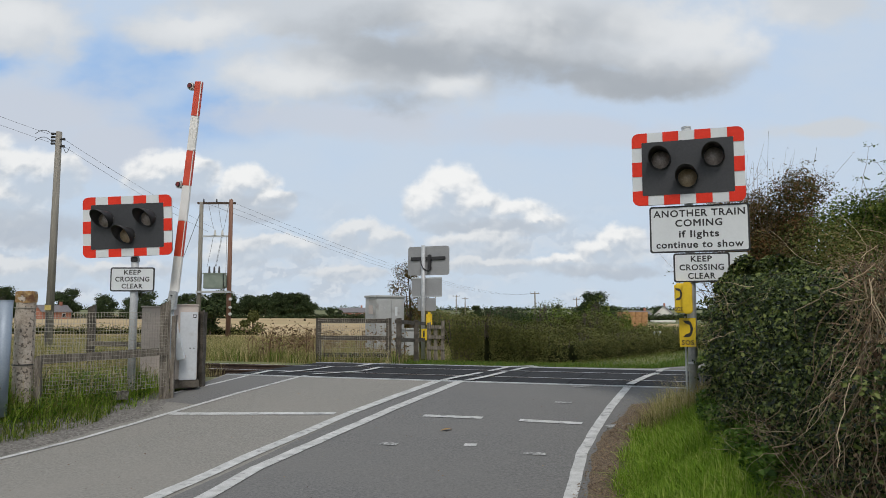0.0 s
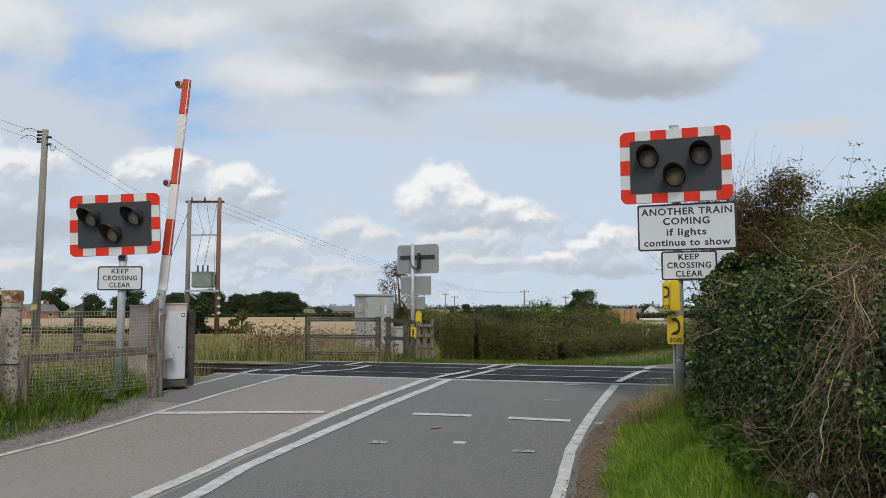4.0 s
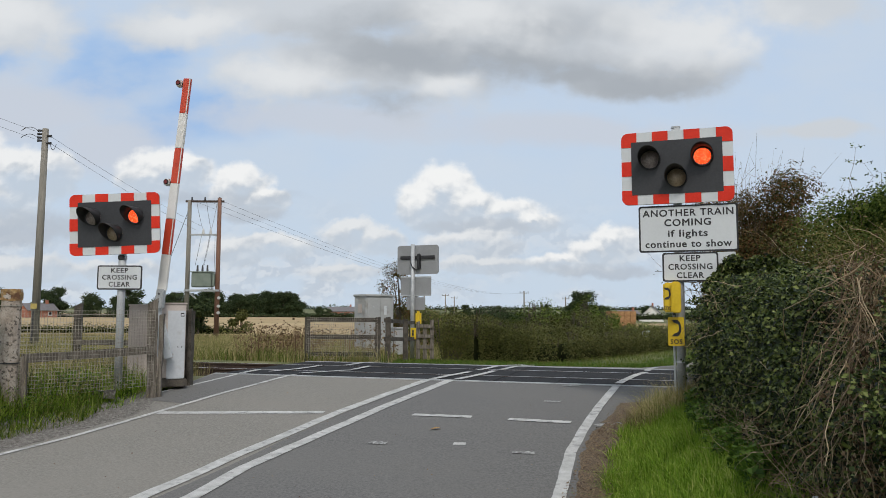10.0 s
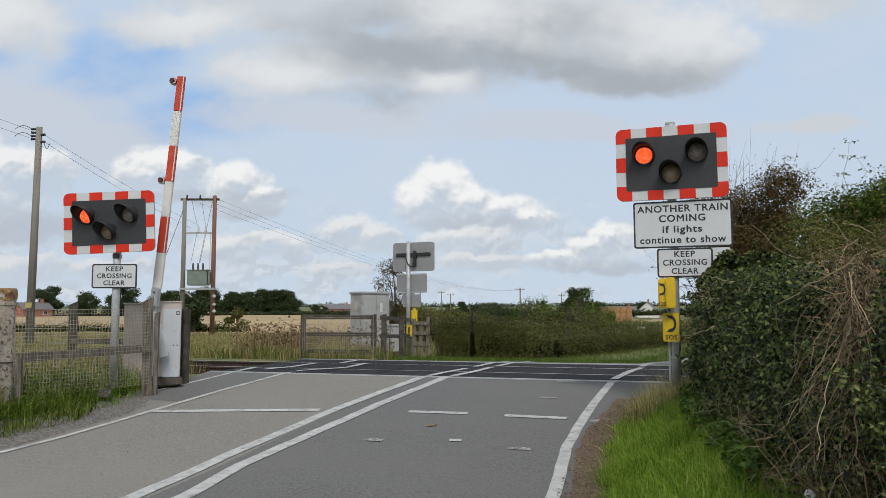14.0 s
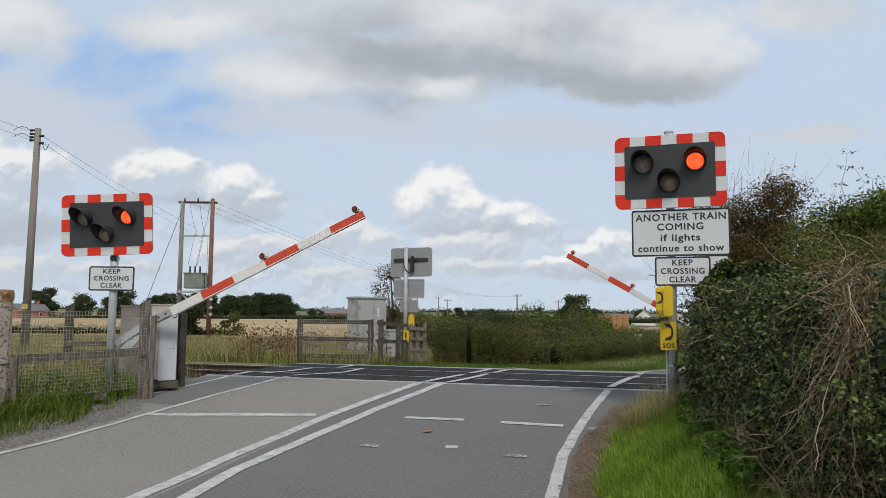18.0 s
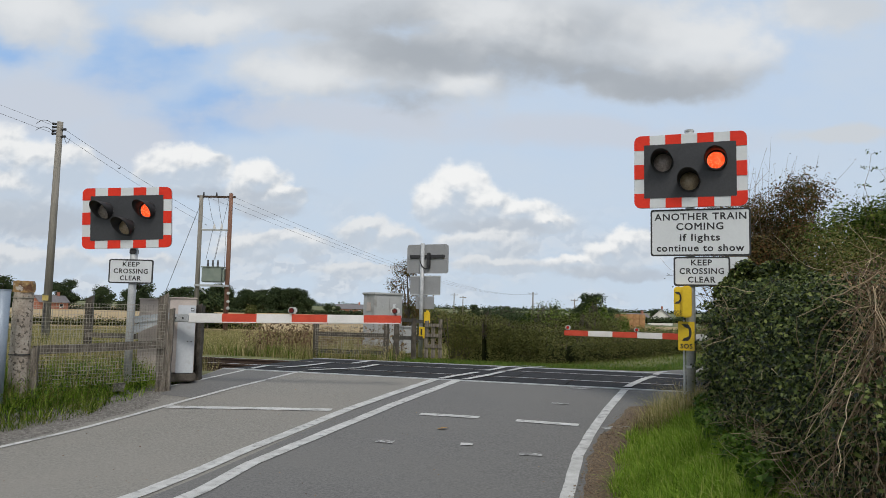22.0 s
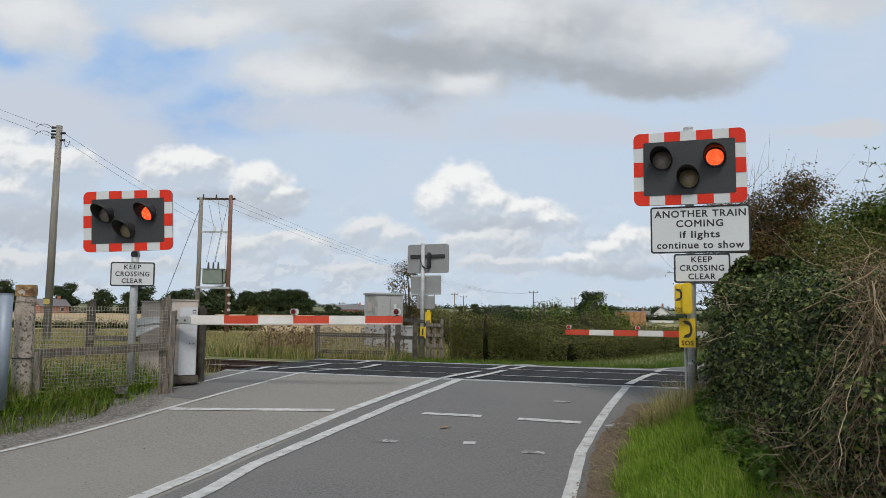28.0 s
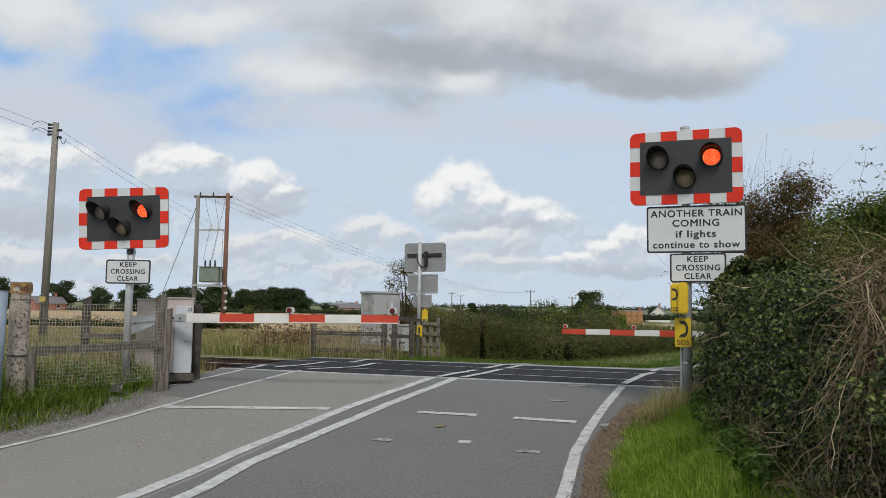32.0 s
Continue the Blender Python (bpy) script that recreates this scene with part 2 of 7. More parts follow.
POLERED = material("red_brown_pole", [(0.15, 0.075, 0.05), (0.24, 0.13, 0.09)], 0.9, scale=3, fine=30, bump=0.4, stretch=(4, 4, 0.3))
WIRE = material("galvanised_wire", [(0.27, 0.25, 0.21), (0.42, 0.39, 0.33)], 0.7, 0.0)
CABLE = material("dark_cable", [(0.05, 0.05, 0.055), (0.08, 0.08, 0.085)], 0.7)
TRANSF = material("transformer_green", [(0.16, 0.2, 0.17), (0.22, 0.26, 0.22)], 0.6, scale=3)
PORCELAIN = material("porcelain", [(0.5, 0.5, 0.48), (0.65, 0.65, 0.63)], 0.3)
BRICK = material("red_brick", [(0.3, 0.12, 0.08), (0.4, 0.18, 0.12)], 0.9, scale=3, fine=20)
ROOF = material("grey_roof", [(0.13, 0.125, 0.13), (0.19, 0.18, 0.185)], 0.85, scale=2, fine=10)
RENDERW = material("white_render", [(0.7, 0.69, 0.66), (0.78, 0.77, 0.74)], 0.8)
DARKGLASS = material("dark_window", [(0.02, 0.022, 0.025), (0.04, 0.043, 0.05)], 0.1)
STRAW = material("straw_bale", [(0.2, 0.105, 0.045), (0.31, 0.175, 0.08), (0.4, 0.25, 0.12)], 0.95, scale=1.2, fine=7, bump=0.5, bump_scale=12)
IVY = material("ivy_leaf", [(0.007, 0.012, 0.004), (0.017, 0.03, 0.008), (0.04, 0.065, 0.014), (0.09, 0.12, 0.028), (0.18, 0.21, 0.062)], 0.42, island=0.72, trans=0.12, scale=1.6, fine=9, spec=0.2)
BRAMBLE = material("bramble_leaf", [(0.05, 0.07, 0.016), (0.1, 0.125, 0.028), (0.16, 0.165, 0.045), (0.2, 0.155, 0.06)], 0.7, island=0.75, trans=0.25, scale=1.0, fine=20, spec=0.15)
HAWTHORN = material("autumn_hawthorn_leaf", [(0.035, 0.038, 0.012), (0.075, 0.07, 0.02), (0.125, 0.1, 0.03), (0.17, 0.08, 0.035)], 0.7, island=0.8, trans=0.25, scale=1.0, fine=20, spec=0.12)
GREENTREE = material("green_bush_leaf", [(0.03, 0.055, 0.008), (0.065, 0.105, 0.016), (0.115, 0.165, 0.025), (0.19, 0.23, 0.045)], 0.7, island=0.7, trans=0.3, scale=0.8, fine=20, spec=0.15)
FARTREE = material("far_tree_leaf", [(0.022, 0.036, 0.017), (0.045, 0.066, 0.028), (0.08, 0.105, 0.042)], 0.8, island=0.6, trans=0.15, scale=0.3, fine=4, spec=0.1)
FARHEDGE = material("far_hedge_leaf", [(0.032, 0.038, 0.013), (0.074, 0.083, 0.024), (0.13, 0.138, 0.04), (0.2, 0.158, 0.064)], 0.75, island=0.4, trans=0.2, scale=0.7, fine=8, spec=0.12)
GRASS = material("green_grass", [(0.08, 0.15, 0.014), (0.16, 0.28, 0.024), (0.26, 0.4, 0.045), (0.44, 0.48, 0.13)], 0.7, island=0.55, trans=0.45, scale=1.5, fine=20, spec=0.12)
DRYGRASS = material("dry_grass", [(0.16, 0.17, 0.05), (0.28, 0.26, 0.09), (0.44, 0.38, 0.18), (0.56, 0.48, 0.27)], 0.8, island=0.6, trans=0.3, scale=0.5, fine=10, spec=0.1)
DOCK = material("dead_dock", [(0.09, 0.05, 0.025), (0.16, 0.1, 0.05), (0.24, 0.17, 0.08)], 0.8, island=0.7, trans=0.1)
BRAMBLESTEM = material("dead_bramble_stem", [(0.12, 0.082, 0.047), (0.27, 0.19, 0.11), (0.46, 0.36, 0.23)], 0.85, island=0.75)
CURLED = material("curled_dead_leaf", [(0.07, 0.04, 0.022), (0.15, 0.095, 0.05), (0.28, 0.19, 0.1)], 0.85, island=0.75, trans=0.1)
TWIG = material("bare_twig", [(0.06, 0.042, 0.027), (0.125, 0.09, 0.057), (0.21, 0.155, 0.1)], 0.85, island=0.6)
BARK = material("bark", [(0.06, 0.05, 0.04), (0.12, 0.1, 0.08)], 0.95, bump=0.5)
MEADOW = material("rough_meadow_grass", [(0.08, 0.085, 0.026), (0.16, 0.15, 0.05), (0.29, 0.245, 0.105), (0.46, 0.385, 0.2)], 0.8, island=0.65, trans=0.3, scale=0.5, fine=10, spec=0.1)
PALEPAINT = material("pale_grey_paint", [(0.49, 0.52, 0.55), (0.57, 0.6, 0.63)], 0.5, scale=3, fine=30, stain=(0.42, 0.42, 0.42), stain_scale=4, stain_at=(0.6, 0.8))
BLUEPIPE = material("blue_grey_pipe", [(0.2, 0.25, 0.31), (0.28, 0.33, 0.39)], 0.5, 0.2, scale=4)
FEATHER = material("dark_feather", [(0.02, 0.02, 0.02), (0.05, 0.05, 0.05)], 0.8)


# ---------------------------------------------------------------- mesh helpers
def finish(bm, name, mat, parent=None, label="", bevel=0.0, smooth=False):
    if bevel:
        bmesh.ops.bevel(bm, geom=[e for e in bm.edges if e.calc_face_angle(0) > 0.6], offset=bevel, segments=2, affect="EDGES", clamp_overlap=True)
    if smooth:
        for f in bm.faces:
            f.smooth = True
    me = bpy.data.meshes.new(name)
    bm.to_mesh(me)
    bm.free()
    for m in (mat if isinstance(mat, (list, tuple)) else [mat]):
        me.materials.append(m)
    ob = new(name, me)
    if parent:
        ob.parent = parent
    if label:
        ob["label"] = label
    return ob


def part(name, bm, mat, parent, label="", bevel=0.0, smooth=False):
    return finish(bm, name, mat, parent, label, bevel, smooth)


def base(name, m, label, category, group="", kind=""):
    ob = new(name)
    ob.empty_display_size = 0.2
    ob.matrix_basis = m
    return tagged(ob, label, category, group, kind)


def box(bm, c, s, rz=0.0, ry=0.0, rx=0.0):
    """A block of size s centred at c."""
    m = pose(*c, rx, ry, rz) @ Matrix.Diagonal((*s, 1))
    return bmesh.ops.create_cube(bm, size=1, matrix=m)["verts"]


def rod(bm, a, b, r1, r2=None, seg=10, caps=True):
    a, b = Vector(a), Vector(b)
    d = b - a
    q = d.to_track_quat("Z", "Y").to_matrix().to_4x4()
    bmesh.ops.create_cone(bm, cap_ends=caps, segments=seg, radius1=r1, radius2=r1 if r2 is None else r2, depth=d.length,
                          matrix=Matrix.Translation((a + b) / 2) @ q)


def bm_new():
    return bmesh.new()


def box_bm(c, s, **k):
    bm = bmesh.new()
    box(bm, c, s, **k)
    return bm


def rod_bm(a, b, r1, r2=None, seg=12):
    bm = bmesh.new()
    rod(bm, a, b, r1, r2, seg)
    return bm


def plate_bm(w, h, depth, radius, y=0.0, cz=0.0, cx=0.0, seg=5, corners=(1, 1, 1, 1)):
    """An upright plate in x and z with rounded corners, its front at y, going back by depth. corners: bottom left, bottom right, top right, top left."""
    bm = bmesh.new()
    pts = []
    for (sx, sz), a0, on in zip(((-1, -1), (1, -1), (1, 1), (-1, 1)), (180, 270, 0, 90), corners):
        if on and radius:
            for i in range(seg + 1):
                a = radians(a0 + 90 * i / seg)
                pts.append((cx + sx * (w / 2 - radius) + radius * math.cos(a), cz + sz * (h / 2 - radius) + radius * math.sin(a)))
        else:
            pts.append((cx + sx * w / 2, cz + sz * h / 2))
    vs = [bm.verts.new((x, y, z)) for x, z in pts]
    f = bm.faces.new(vs)
    r = bmesh.ops.extrude_face_region(bm, geom=[f])
    bmesh.ops.translate(bm, vec=(0, depth, 0), verts=[v for v in r["geom"] if isinstance(v, bmesh.types.BMVert)])
    bmesh.ops.recalc_face_normals(bm, faces=bm.faces)
    return bm


def raw_mesh(name, verts, faces, mat, parent=None, label=""):
    """A mesh object straight from arrays: verts (n, 3), faces (m, 3 or 4)."""
    me = bpy.data.meshes.new(name)
    verts, faces = np.asarray(verts, np.float32), np.asarray(faces, np.int32)
    k = faces.shape[1]
    me.vertices.add(len(verts))
    me.vertices.foreach_set("co", verts.ravel())
    me.loops.add(faces.size)
    me.loops.foreach_set("vertex_index", faces.ravel())
    me.polygons.add(len(faces))
    me.polygons.foreach_set("loop_start", np.arange(0, faces.size, k, dtype=np.int32))
    me.update(calc_edges=True)
    me.validate()
    for m in (mat if isinstance(mat, (list, tuple)) else [mat]):
        me.materials.append(m)
    ob = new(name, me)
    if parent:
        ob.parent = parent
    if label:
        ob["label"] = label
    return ob


def wire_mesh(name, lines, r, mat, parent=None, label="", sides=3):
    """Thin wires, twigs or stems: each line a list of points, or (points, r0, r1)."""
    V, Fc = [], []
    for ln in lines:
        pts, r0, r1 = ln if isinstance(ln, tuple) else (ln, r, r)
        pts = [Vector(p) for p in pts]
        n0 = len(V)
        for i, p in enumerate(pts):
            d = (pts[min(i + 1, len(pts) - 1)] - pts[max(i - 1, 0)]).normalized()
            s = d.cross(Vector((0.31, 0.17, 0.93)) if abs(d.z) < 0.9 else Vector((1, 0, 0))).normalized()
            t = d.cross(s)
            rr = r0 + (r1 - r0) * i / max(1, len(pts) - 1)
            for k in range(sides):
                a = 2 * math.pi * k / sides
                V.append(p + (s * math.cos(a) + t * math.sin(a)) * rr)
        for i in range(len(pts) - 1):
            for k in range(sides):
                k2 = (k + 1) % sides
                Fc.append((n0 + i * sides + k, n0 + i * sides + k2, n0 + (i + 1) * sides + k2, n0 + (i + 1) * sides + k))
    return raw_mesh(name, np.array([tuple(v) for v in V]), np.array(Fc), mat, parent, label)


def leaf_mesh(name, pts, size, mat, parent=None, label="", up=0.35, seed=1, out=None, droop=0.0):
    """Small folded leaves at pts (n, 3); size: (least, most); out: directions in which they lean."""
    rg = np.random.default_rng(seed)
    n = len(pts)
    nrm = rg.normal(size=(n, 3))
    nrm[:, 2] = np.abs(nrm[:, 2]) + up
    if out is not None:
        nrm += np.asarray(out) * 1.2
    nrm /= np.linalg.norm(nrm, axis=1)[:, None]
    t = np.cross(nrm, rg.normal(size=(n, 3)))
    t /= np.linalg.norm(t, axis=1)[:, None]
    b = np.cross(nrm, t)
    s = rg.uniform(size[0], size[1], n)[:, None]
    w = s * rg.uniform(0.5, 0.8, n)[:, None]
    p = np.asarray(pts)
    V = np.stack([p - t * s * 0.5, p - b * w * 0.5 + nrm * s * 0.12, p + t * s * 0.5 - nrm * s * droop, p + b * w * 0.5 + nrm * s * 0.12], 1).reshape(-1, 3)
    i = np.arange(n)[:, None] * 4
    Fc = np.concatenate([i + np.array([[0, 1, 2]]), i + np.array([[0, 2, 3]])], 1).reshape(-1, 3)
    return raw_mesh(name, V, Fc, mat, parent, label)


def blade_mesh(name, pts, height, width, mat, parent=None, label="", lean=0.35, seed=1, clump=0.0):
    """Grass blades: bent tapering strips standing at pts."""
    rg = np.random.default_rng(seed)
    p = np.asarray(pts)
    n = len(p)
    a = rg.uniform(0, 2 * np.pi, n)
    d = np.stack([np.cos(a), np.sin(a), np.zeros(n)], 1)
    l = np.abs(rg.normal(0, lean, n))[:, None]
    h = rg.uniform(height[0], height[1], n)[:, None]
    if clump:
        h = h * np.array([1 + clump * (1.4 * noise.noise((q[0] * 1.7, q[1] * 1.7, seed)) + 0.8 * noise.noise((q[0] * 6, q[1] * 6, seed))) for q in p])[:, None].clip(0.25, 2.2)
    w = rg.uniform(width[0], width[1], n)[:, None] * 0.5
    a2 = a + np.pi / 2 + rg.normal(0, 0.6, n)
    s = np.stack([np.cos(a2), np.sin(a2), np.zeros(n)], 1)
    z = np.array([0, 0, 1.0])
    mid = p + d * l * h * 0.35 + z * h * 0.55
    top = p + d * l * h * 1.1 + z * h * (1 - 0.3 * np.minimum(l, 1))
    V = np.stack([p - s * w, p + s * w, mid - s * w * 0.7, mid + s * w * 0.7, top], 1).reshape(-1, 3)
    i = np.arange(n)[:, None] * 5
    Fc = np.concatenate([i + np.array([[0, 1, 3]]), i + np.array([[0, 3, 2]]), i + np.array([[2, 3, 4]])], 1).reshape(-1, 3)
    return raw_mesh(name, V, Fc, mat, parent, label)


_font = {}


def words(text, size, mat, parent, name, x, z, y, spacing=1.12, bold=0.05, width=None, turn=0.0):
    """Flat lettering in x and z at y, one mesh part for each letter."""
    cu = bpy.data.curves.new("letters", "FONT")
    cu.body, cu.size, cu.align_x, cu.align_y = text, size, "CENTER", "CENTER"
    cu.space_character, cu.extrude, cu.bevel_depth, cu.bevel_resolution, cu.resolution_u = spacing, 0.0004, bold * size * 0.42, 0, 3
    ob = bpy.data.objects.new("letters", cu)
    scene.collection.objects.link(ob)
    me = bpy.data.meshes.new_from_object(ob.evaluated_get(bpy.context.evaluated_depsgraph_get()))
    bpy.data.objects.remove(ob)
    bpy.data.curves.remove(cu)
    co = np.array([v.co for v in me.vertices])
    faces = [tuple(p.vertices) for p in me.polygons]
    bpy.data.meshes.remove(me)
    mid, wide = (co[:, 0].max() + co[:, 0].min()) / 2, co[:, 0].max() - co[:, 0].min()
    co[:, 0] = (co[:, 0] - mid) * ((width / wide) if width else 1)
    co[:, 2] *= 0.002 / max(1e-6, np.abs(co[:, 2]).max())
    spans = sorted((min(co[k, 0] for k in f), max(co[k, 0] for k in f)) for f in faces)
    glyphs = []
    for a, b in spans:
        if glyphs and a < glyphs[-1][1] + 0.0005:
            glyphs[-1][1] = max(glyphs[-1][1], b)
        else:
            glyphs.append([a, b])
    for a, b in glyphs:
        mine = [f for f in faces if a - 1e-5 <= co[f[0], 0] <= b + 1e-5]
        used = sorted({k for f in mine for k in f})
        idx = {k: i for i, k in enumerate(used)}
        me = bpy.data.meshes.new("letter")
        me.from_pydata([tuple(co[k]) for k in used], [], [tuple(idx[k] for k in f) for f in mine])
        me.materials.append(mat)
        o = new("letter", me)
        o.parent = parent
        o.matrix_basis = pose(x, y, z, 0, 0, turn) @ pose(0, 0, 0, 90)


# ---------------------------------------------------------------- the lie of the land
ST, CT = math.sin(radians(18.3)), math.cos(radians(18.3))
DECK0, DECK1 = 12.3, 15.9           # near and far edge of the crossing deck, across the line
LEFT = [(-20, -11.8 - 4.8), (-8, -11.8), (0, -8.6), (6, -6.2), (8.9, -5.54), (10.5, -4.72), (11.2, -4.5), (12, -4.5), (14.3, -4.2), (40, -4)]
RIGHT = [(-20, -7), (-8, -3.4), (0, -0.75), (6.2, 1.25), (8.8, 2.1), (10.3, 3.0), (11.5, 4.4), (14, 6), (40, 28)]


def track(n, s, z=0.0):
    """A place given across (n) and along (s) the railway."""
    return Vector((n * ST + s * CT, n * CT - s * ST, z))


def across(x, y):
    return x * ST + y * CT


def along(x, y):
    return x * CT - y * ST


def profile(n):
    """The height of the road along its way over the line."""
    if n >= DECK0:
        return 0.0 if n < DECK1 else max(-0.35, -0.05 * (n - DECK1))
    t = (-0.078 * (DECK0 - n) + 0.50) / 0.08
    return -0.50 + 0.08 * math.log1p(math.exp(t)) if t < 30 else -0.078 * (DECK0 - n)


def step(a, b, v):
    t = min(1.0, max(0.0, (v - a) / (b - a)))
    return t * t * (3 - 2 * t)


def lerp(rows, v):
    for (a, x), (b, w) in zip(rows, rows[1:]):
        if v <= b:
            return x + (w - x) * (max(v, a) - a) / (b - a)
    return rows[-1][1]


def land(x, y):
    """The height of the open ground."""
    n, s = across(x, y), along(x, y)
    z = profile(n)
    if n < DECK0:
        dl, dr = lerp(LEFT, y) - x, x - lerp(RIGHT, y)
        if dl > 0:
            z += (0.03 - z) * step(0.0, 0.9, dl) * step(13.0, 12.0, n)
        if dr > 0:
            z += (0.14 - z) * step(0.1, 1.3, dr) * step(12.6, 11.0, n) * step(2.0, 5.5, n)
    far = step(22, 70, n)
    z = z * (1 - far) + far * -0.55
    if not -8.6 < s < 2.6:
        z -= 0.22 * step(12.2, 12.9, n) * step(16.4, 15.6, n)
    z -= 1.75 * step(50, 95, y) * step(400, 200, y) * step(0.1, 0.2, x / max(y, 1.0))
    hill = step(140, 900, math.hypot(x, y))
    z += hill * 6.0
    return z + 0.02 * noise.noise((x * 0.8, y * 0.8, 3.1)) * step(2, 6, 6)


def axis(lo, hi, d, far):
    v = list(np.arange(lo, hi + d / 2, d))
    a, st = lo, d
    while a > -far:
        st *= 1.35
        a -= st
        v.insert(0, a)
    a, st = hi, d
    while a < far:
        st *= 1.35
        a += st
        v.append(a)
    return v


def grid_mesh(name, xs, ys, fz, mat, kind="structure", label="", category=""):
    V = [(x, y, fz(x, y)) for y in ys for x in xs]
    w = len(xs)
    Fc = [(j * w + i, j * w + i + 1, (j + 1) * w + i + 1, (j + 1) * w + i) for j in range(len(ys) - 1) for i in range(w - 1)]
    ob = raw_mesh(name, np.array(V), np.array(Fc), mat)
    for p in ob.data.polygons:
        p.use_smooth = True
    return tagged(ob, label, category, kind=kind)


def on_road(x, y):
    n = across(x, y)
    if n > DECK1:
        return False
    return lerp(LEFT, y) - 0.05 < x < lerp(RIGHT, y) + 0.05 or n > DECK0 - 0.1 and -8.4 < along(x, y) < 2.4


def ground():
    grid_mesh("ground", axis(-16, 14, 0.3, 3000), axis(2, 34, 0.3, 3000), lambda x, y: land(x, y) - 0.05, SOIL, label="rough turf and soil round the crossing", category="ground")
    def field(x, y):
        return land(x, y) - 0.02
    grid_mesh("field", axis(-60, 60, 10, 900), list(np.arange(48, 140, 6)) + [160, 190, 230, 280, 340], field, STUBBLE, label="harvested pale gold stubble field", category="field")


ROADL = [(-11.8, -8), (-8.6, 0), (-6.2, 6), (-5.54, 8.9), (-4.72, 10.5), (-4.5, 12), (-4.2, 14.35)]
ROADC = [(-7.2, -8), (-4.5, 0.8), (-2.55, 6.2), (-1.75, 8.85), (-1.2, 10.4), (-0.8, 11.3), (0.0, 12.96)]
ROADR = [(-3.2, -8), (-0.65, 0), (1.4, 6.2), (2.2, 8.8), (3.1, 10.3), (3.6, 10.9), (4.4, 11.5)]
FARL = [(-3.2, 17.92), (0.1, 17.6), (2.4, 17.0), (4.8, 17.0), (7.2, 21.6), (10.6, 26.8), (16.2, 33.2), (29.5, 41.2), (60, 52)]
FARR = [(-3.1, 17.83), (0.0, 16.8), (2.4, 16.0), (6.0, 14.82), (7.2, 17.2), (11.6, 21.3), (18, 27), (33, 36), (62, 45)]


def ribbon(name, L, R, mat, lift, label, thick=0.0, rows=10, cols=14, category="road"):
    V, Fc = [], []
    for k in range(len(L) - 1):
        for i in range(rows + (k == len(L) - 2)):
            t = i / rows
            a = Vector((*L[k], 0)).lerp(Vector((*L[k + 1], 0)), t)
            b = Vector((*R[k], 0)).lerp(Vector((*R[k + 1], 0)), t)
            for j in range(cols + 1):
                p = a.lerp(b, j / cols)
                V.append((p.x, p.y, profile(across(p.x, p.y)) + lift))
    w = cols + 1
    n = len(V) // w
    Fc = [(j * w + i, j * w + i + 1, (j + 1) * w + i + 1, (j + 1) * w + i) for j in range(n - 1) for i in range(cols)]
    ob = raw_mesh(name, np.array(V), np.array(Fc), mat)
    return tagged(ob, label, category, kind="structure")


def painted(name, pts, width, mat=None, lift=0.008, label="worn white road marking"):
    """A line of road paint along pts, following the road."""
    fine = []
    for (x0, y0), (x1, y1) in zip(pts, pts[1:]):
        m = max(2, int(math.hypot(x1 - x0, y1 - y0) / 0.12))
        fine += [(x0 + (x1 - x0) * i / m, y0 + (y1 - y0) * i / m) for i in range(m)]
    fine.append(pts[-1])
    V = []
    for i, (x, y) in enumerate(fine):
        a, b = fine[max(0, i - 1)], fine[min(len(fine) - 1, i + 1)]
        d = Vector((b[0] - a[0], b[1] - a[1])).normalized()
        wob = 0.012 * noise.noise((x * 2.3, y * 2.3, 7)) + 0.006 * noise.noise((x * 11, y * 11, 2))
        for s in (-0.5, 0.5):
            w = width * s + wob * (1 if s > 0 else 0.7)
            px, py = x - d.y * w, y + d.x * w
            V.append((px, py, profile(across(px, py)) + lift))
    Fc = [(2 * i, 2 * i + 1, 2 * i + 3, 2 * i + 2) for i in range(len(fine) - 1)]
    ob = raw_mesh(name, np.array(V), np.array(Fc), mat or LINE)
    return tagged(ob, label, "road marking", kind="structure")


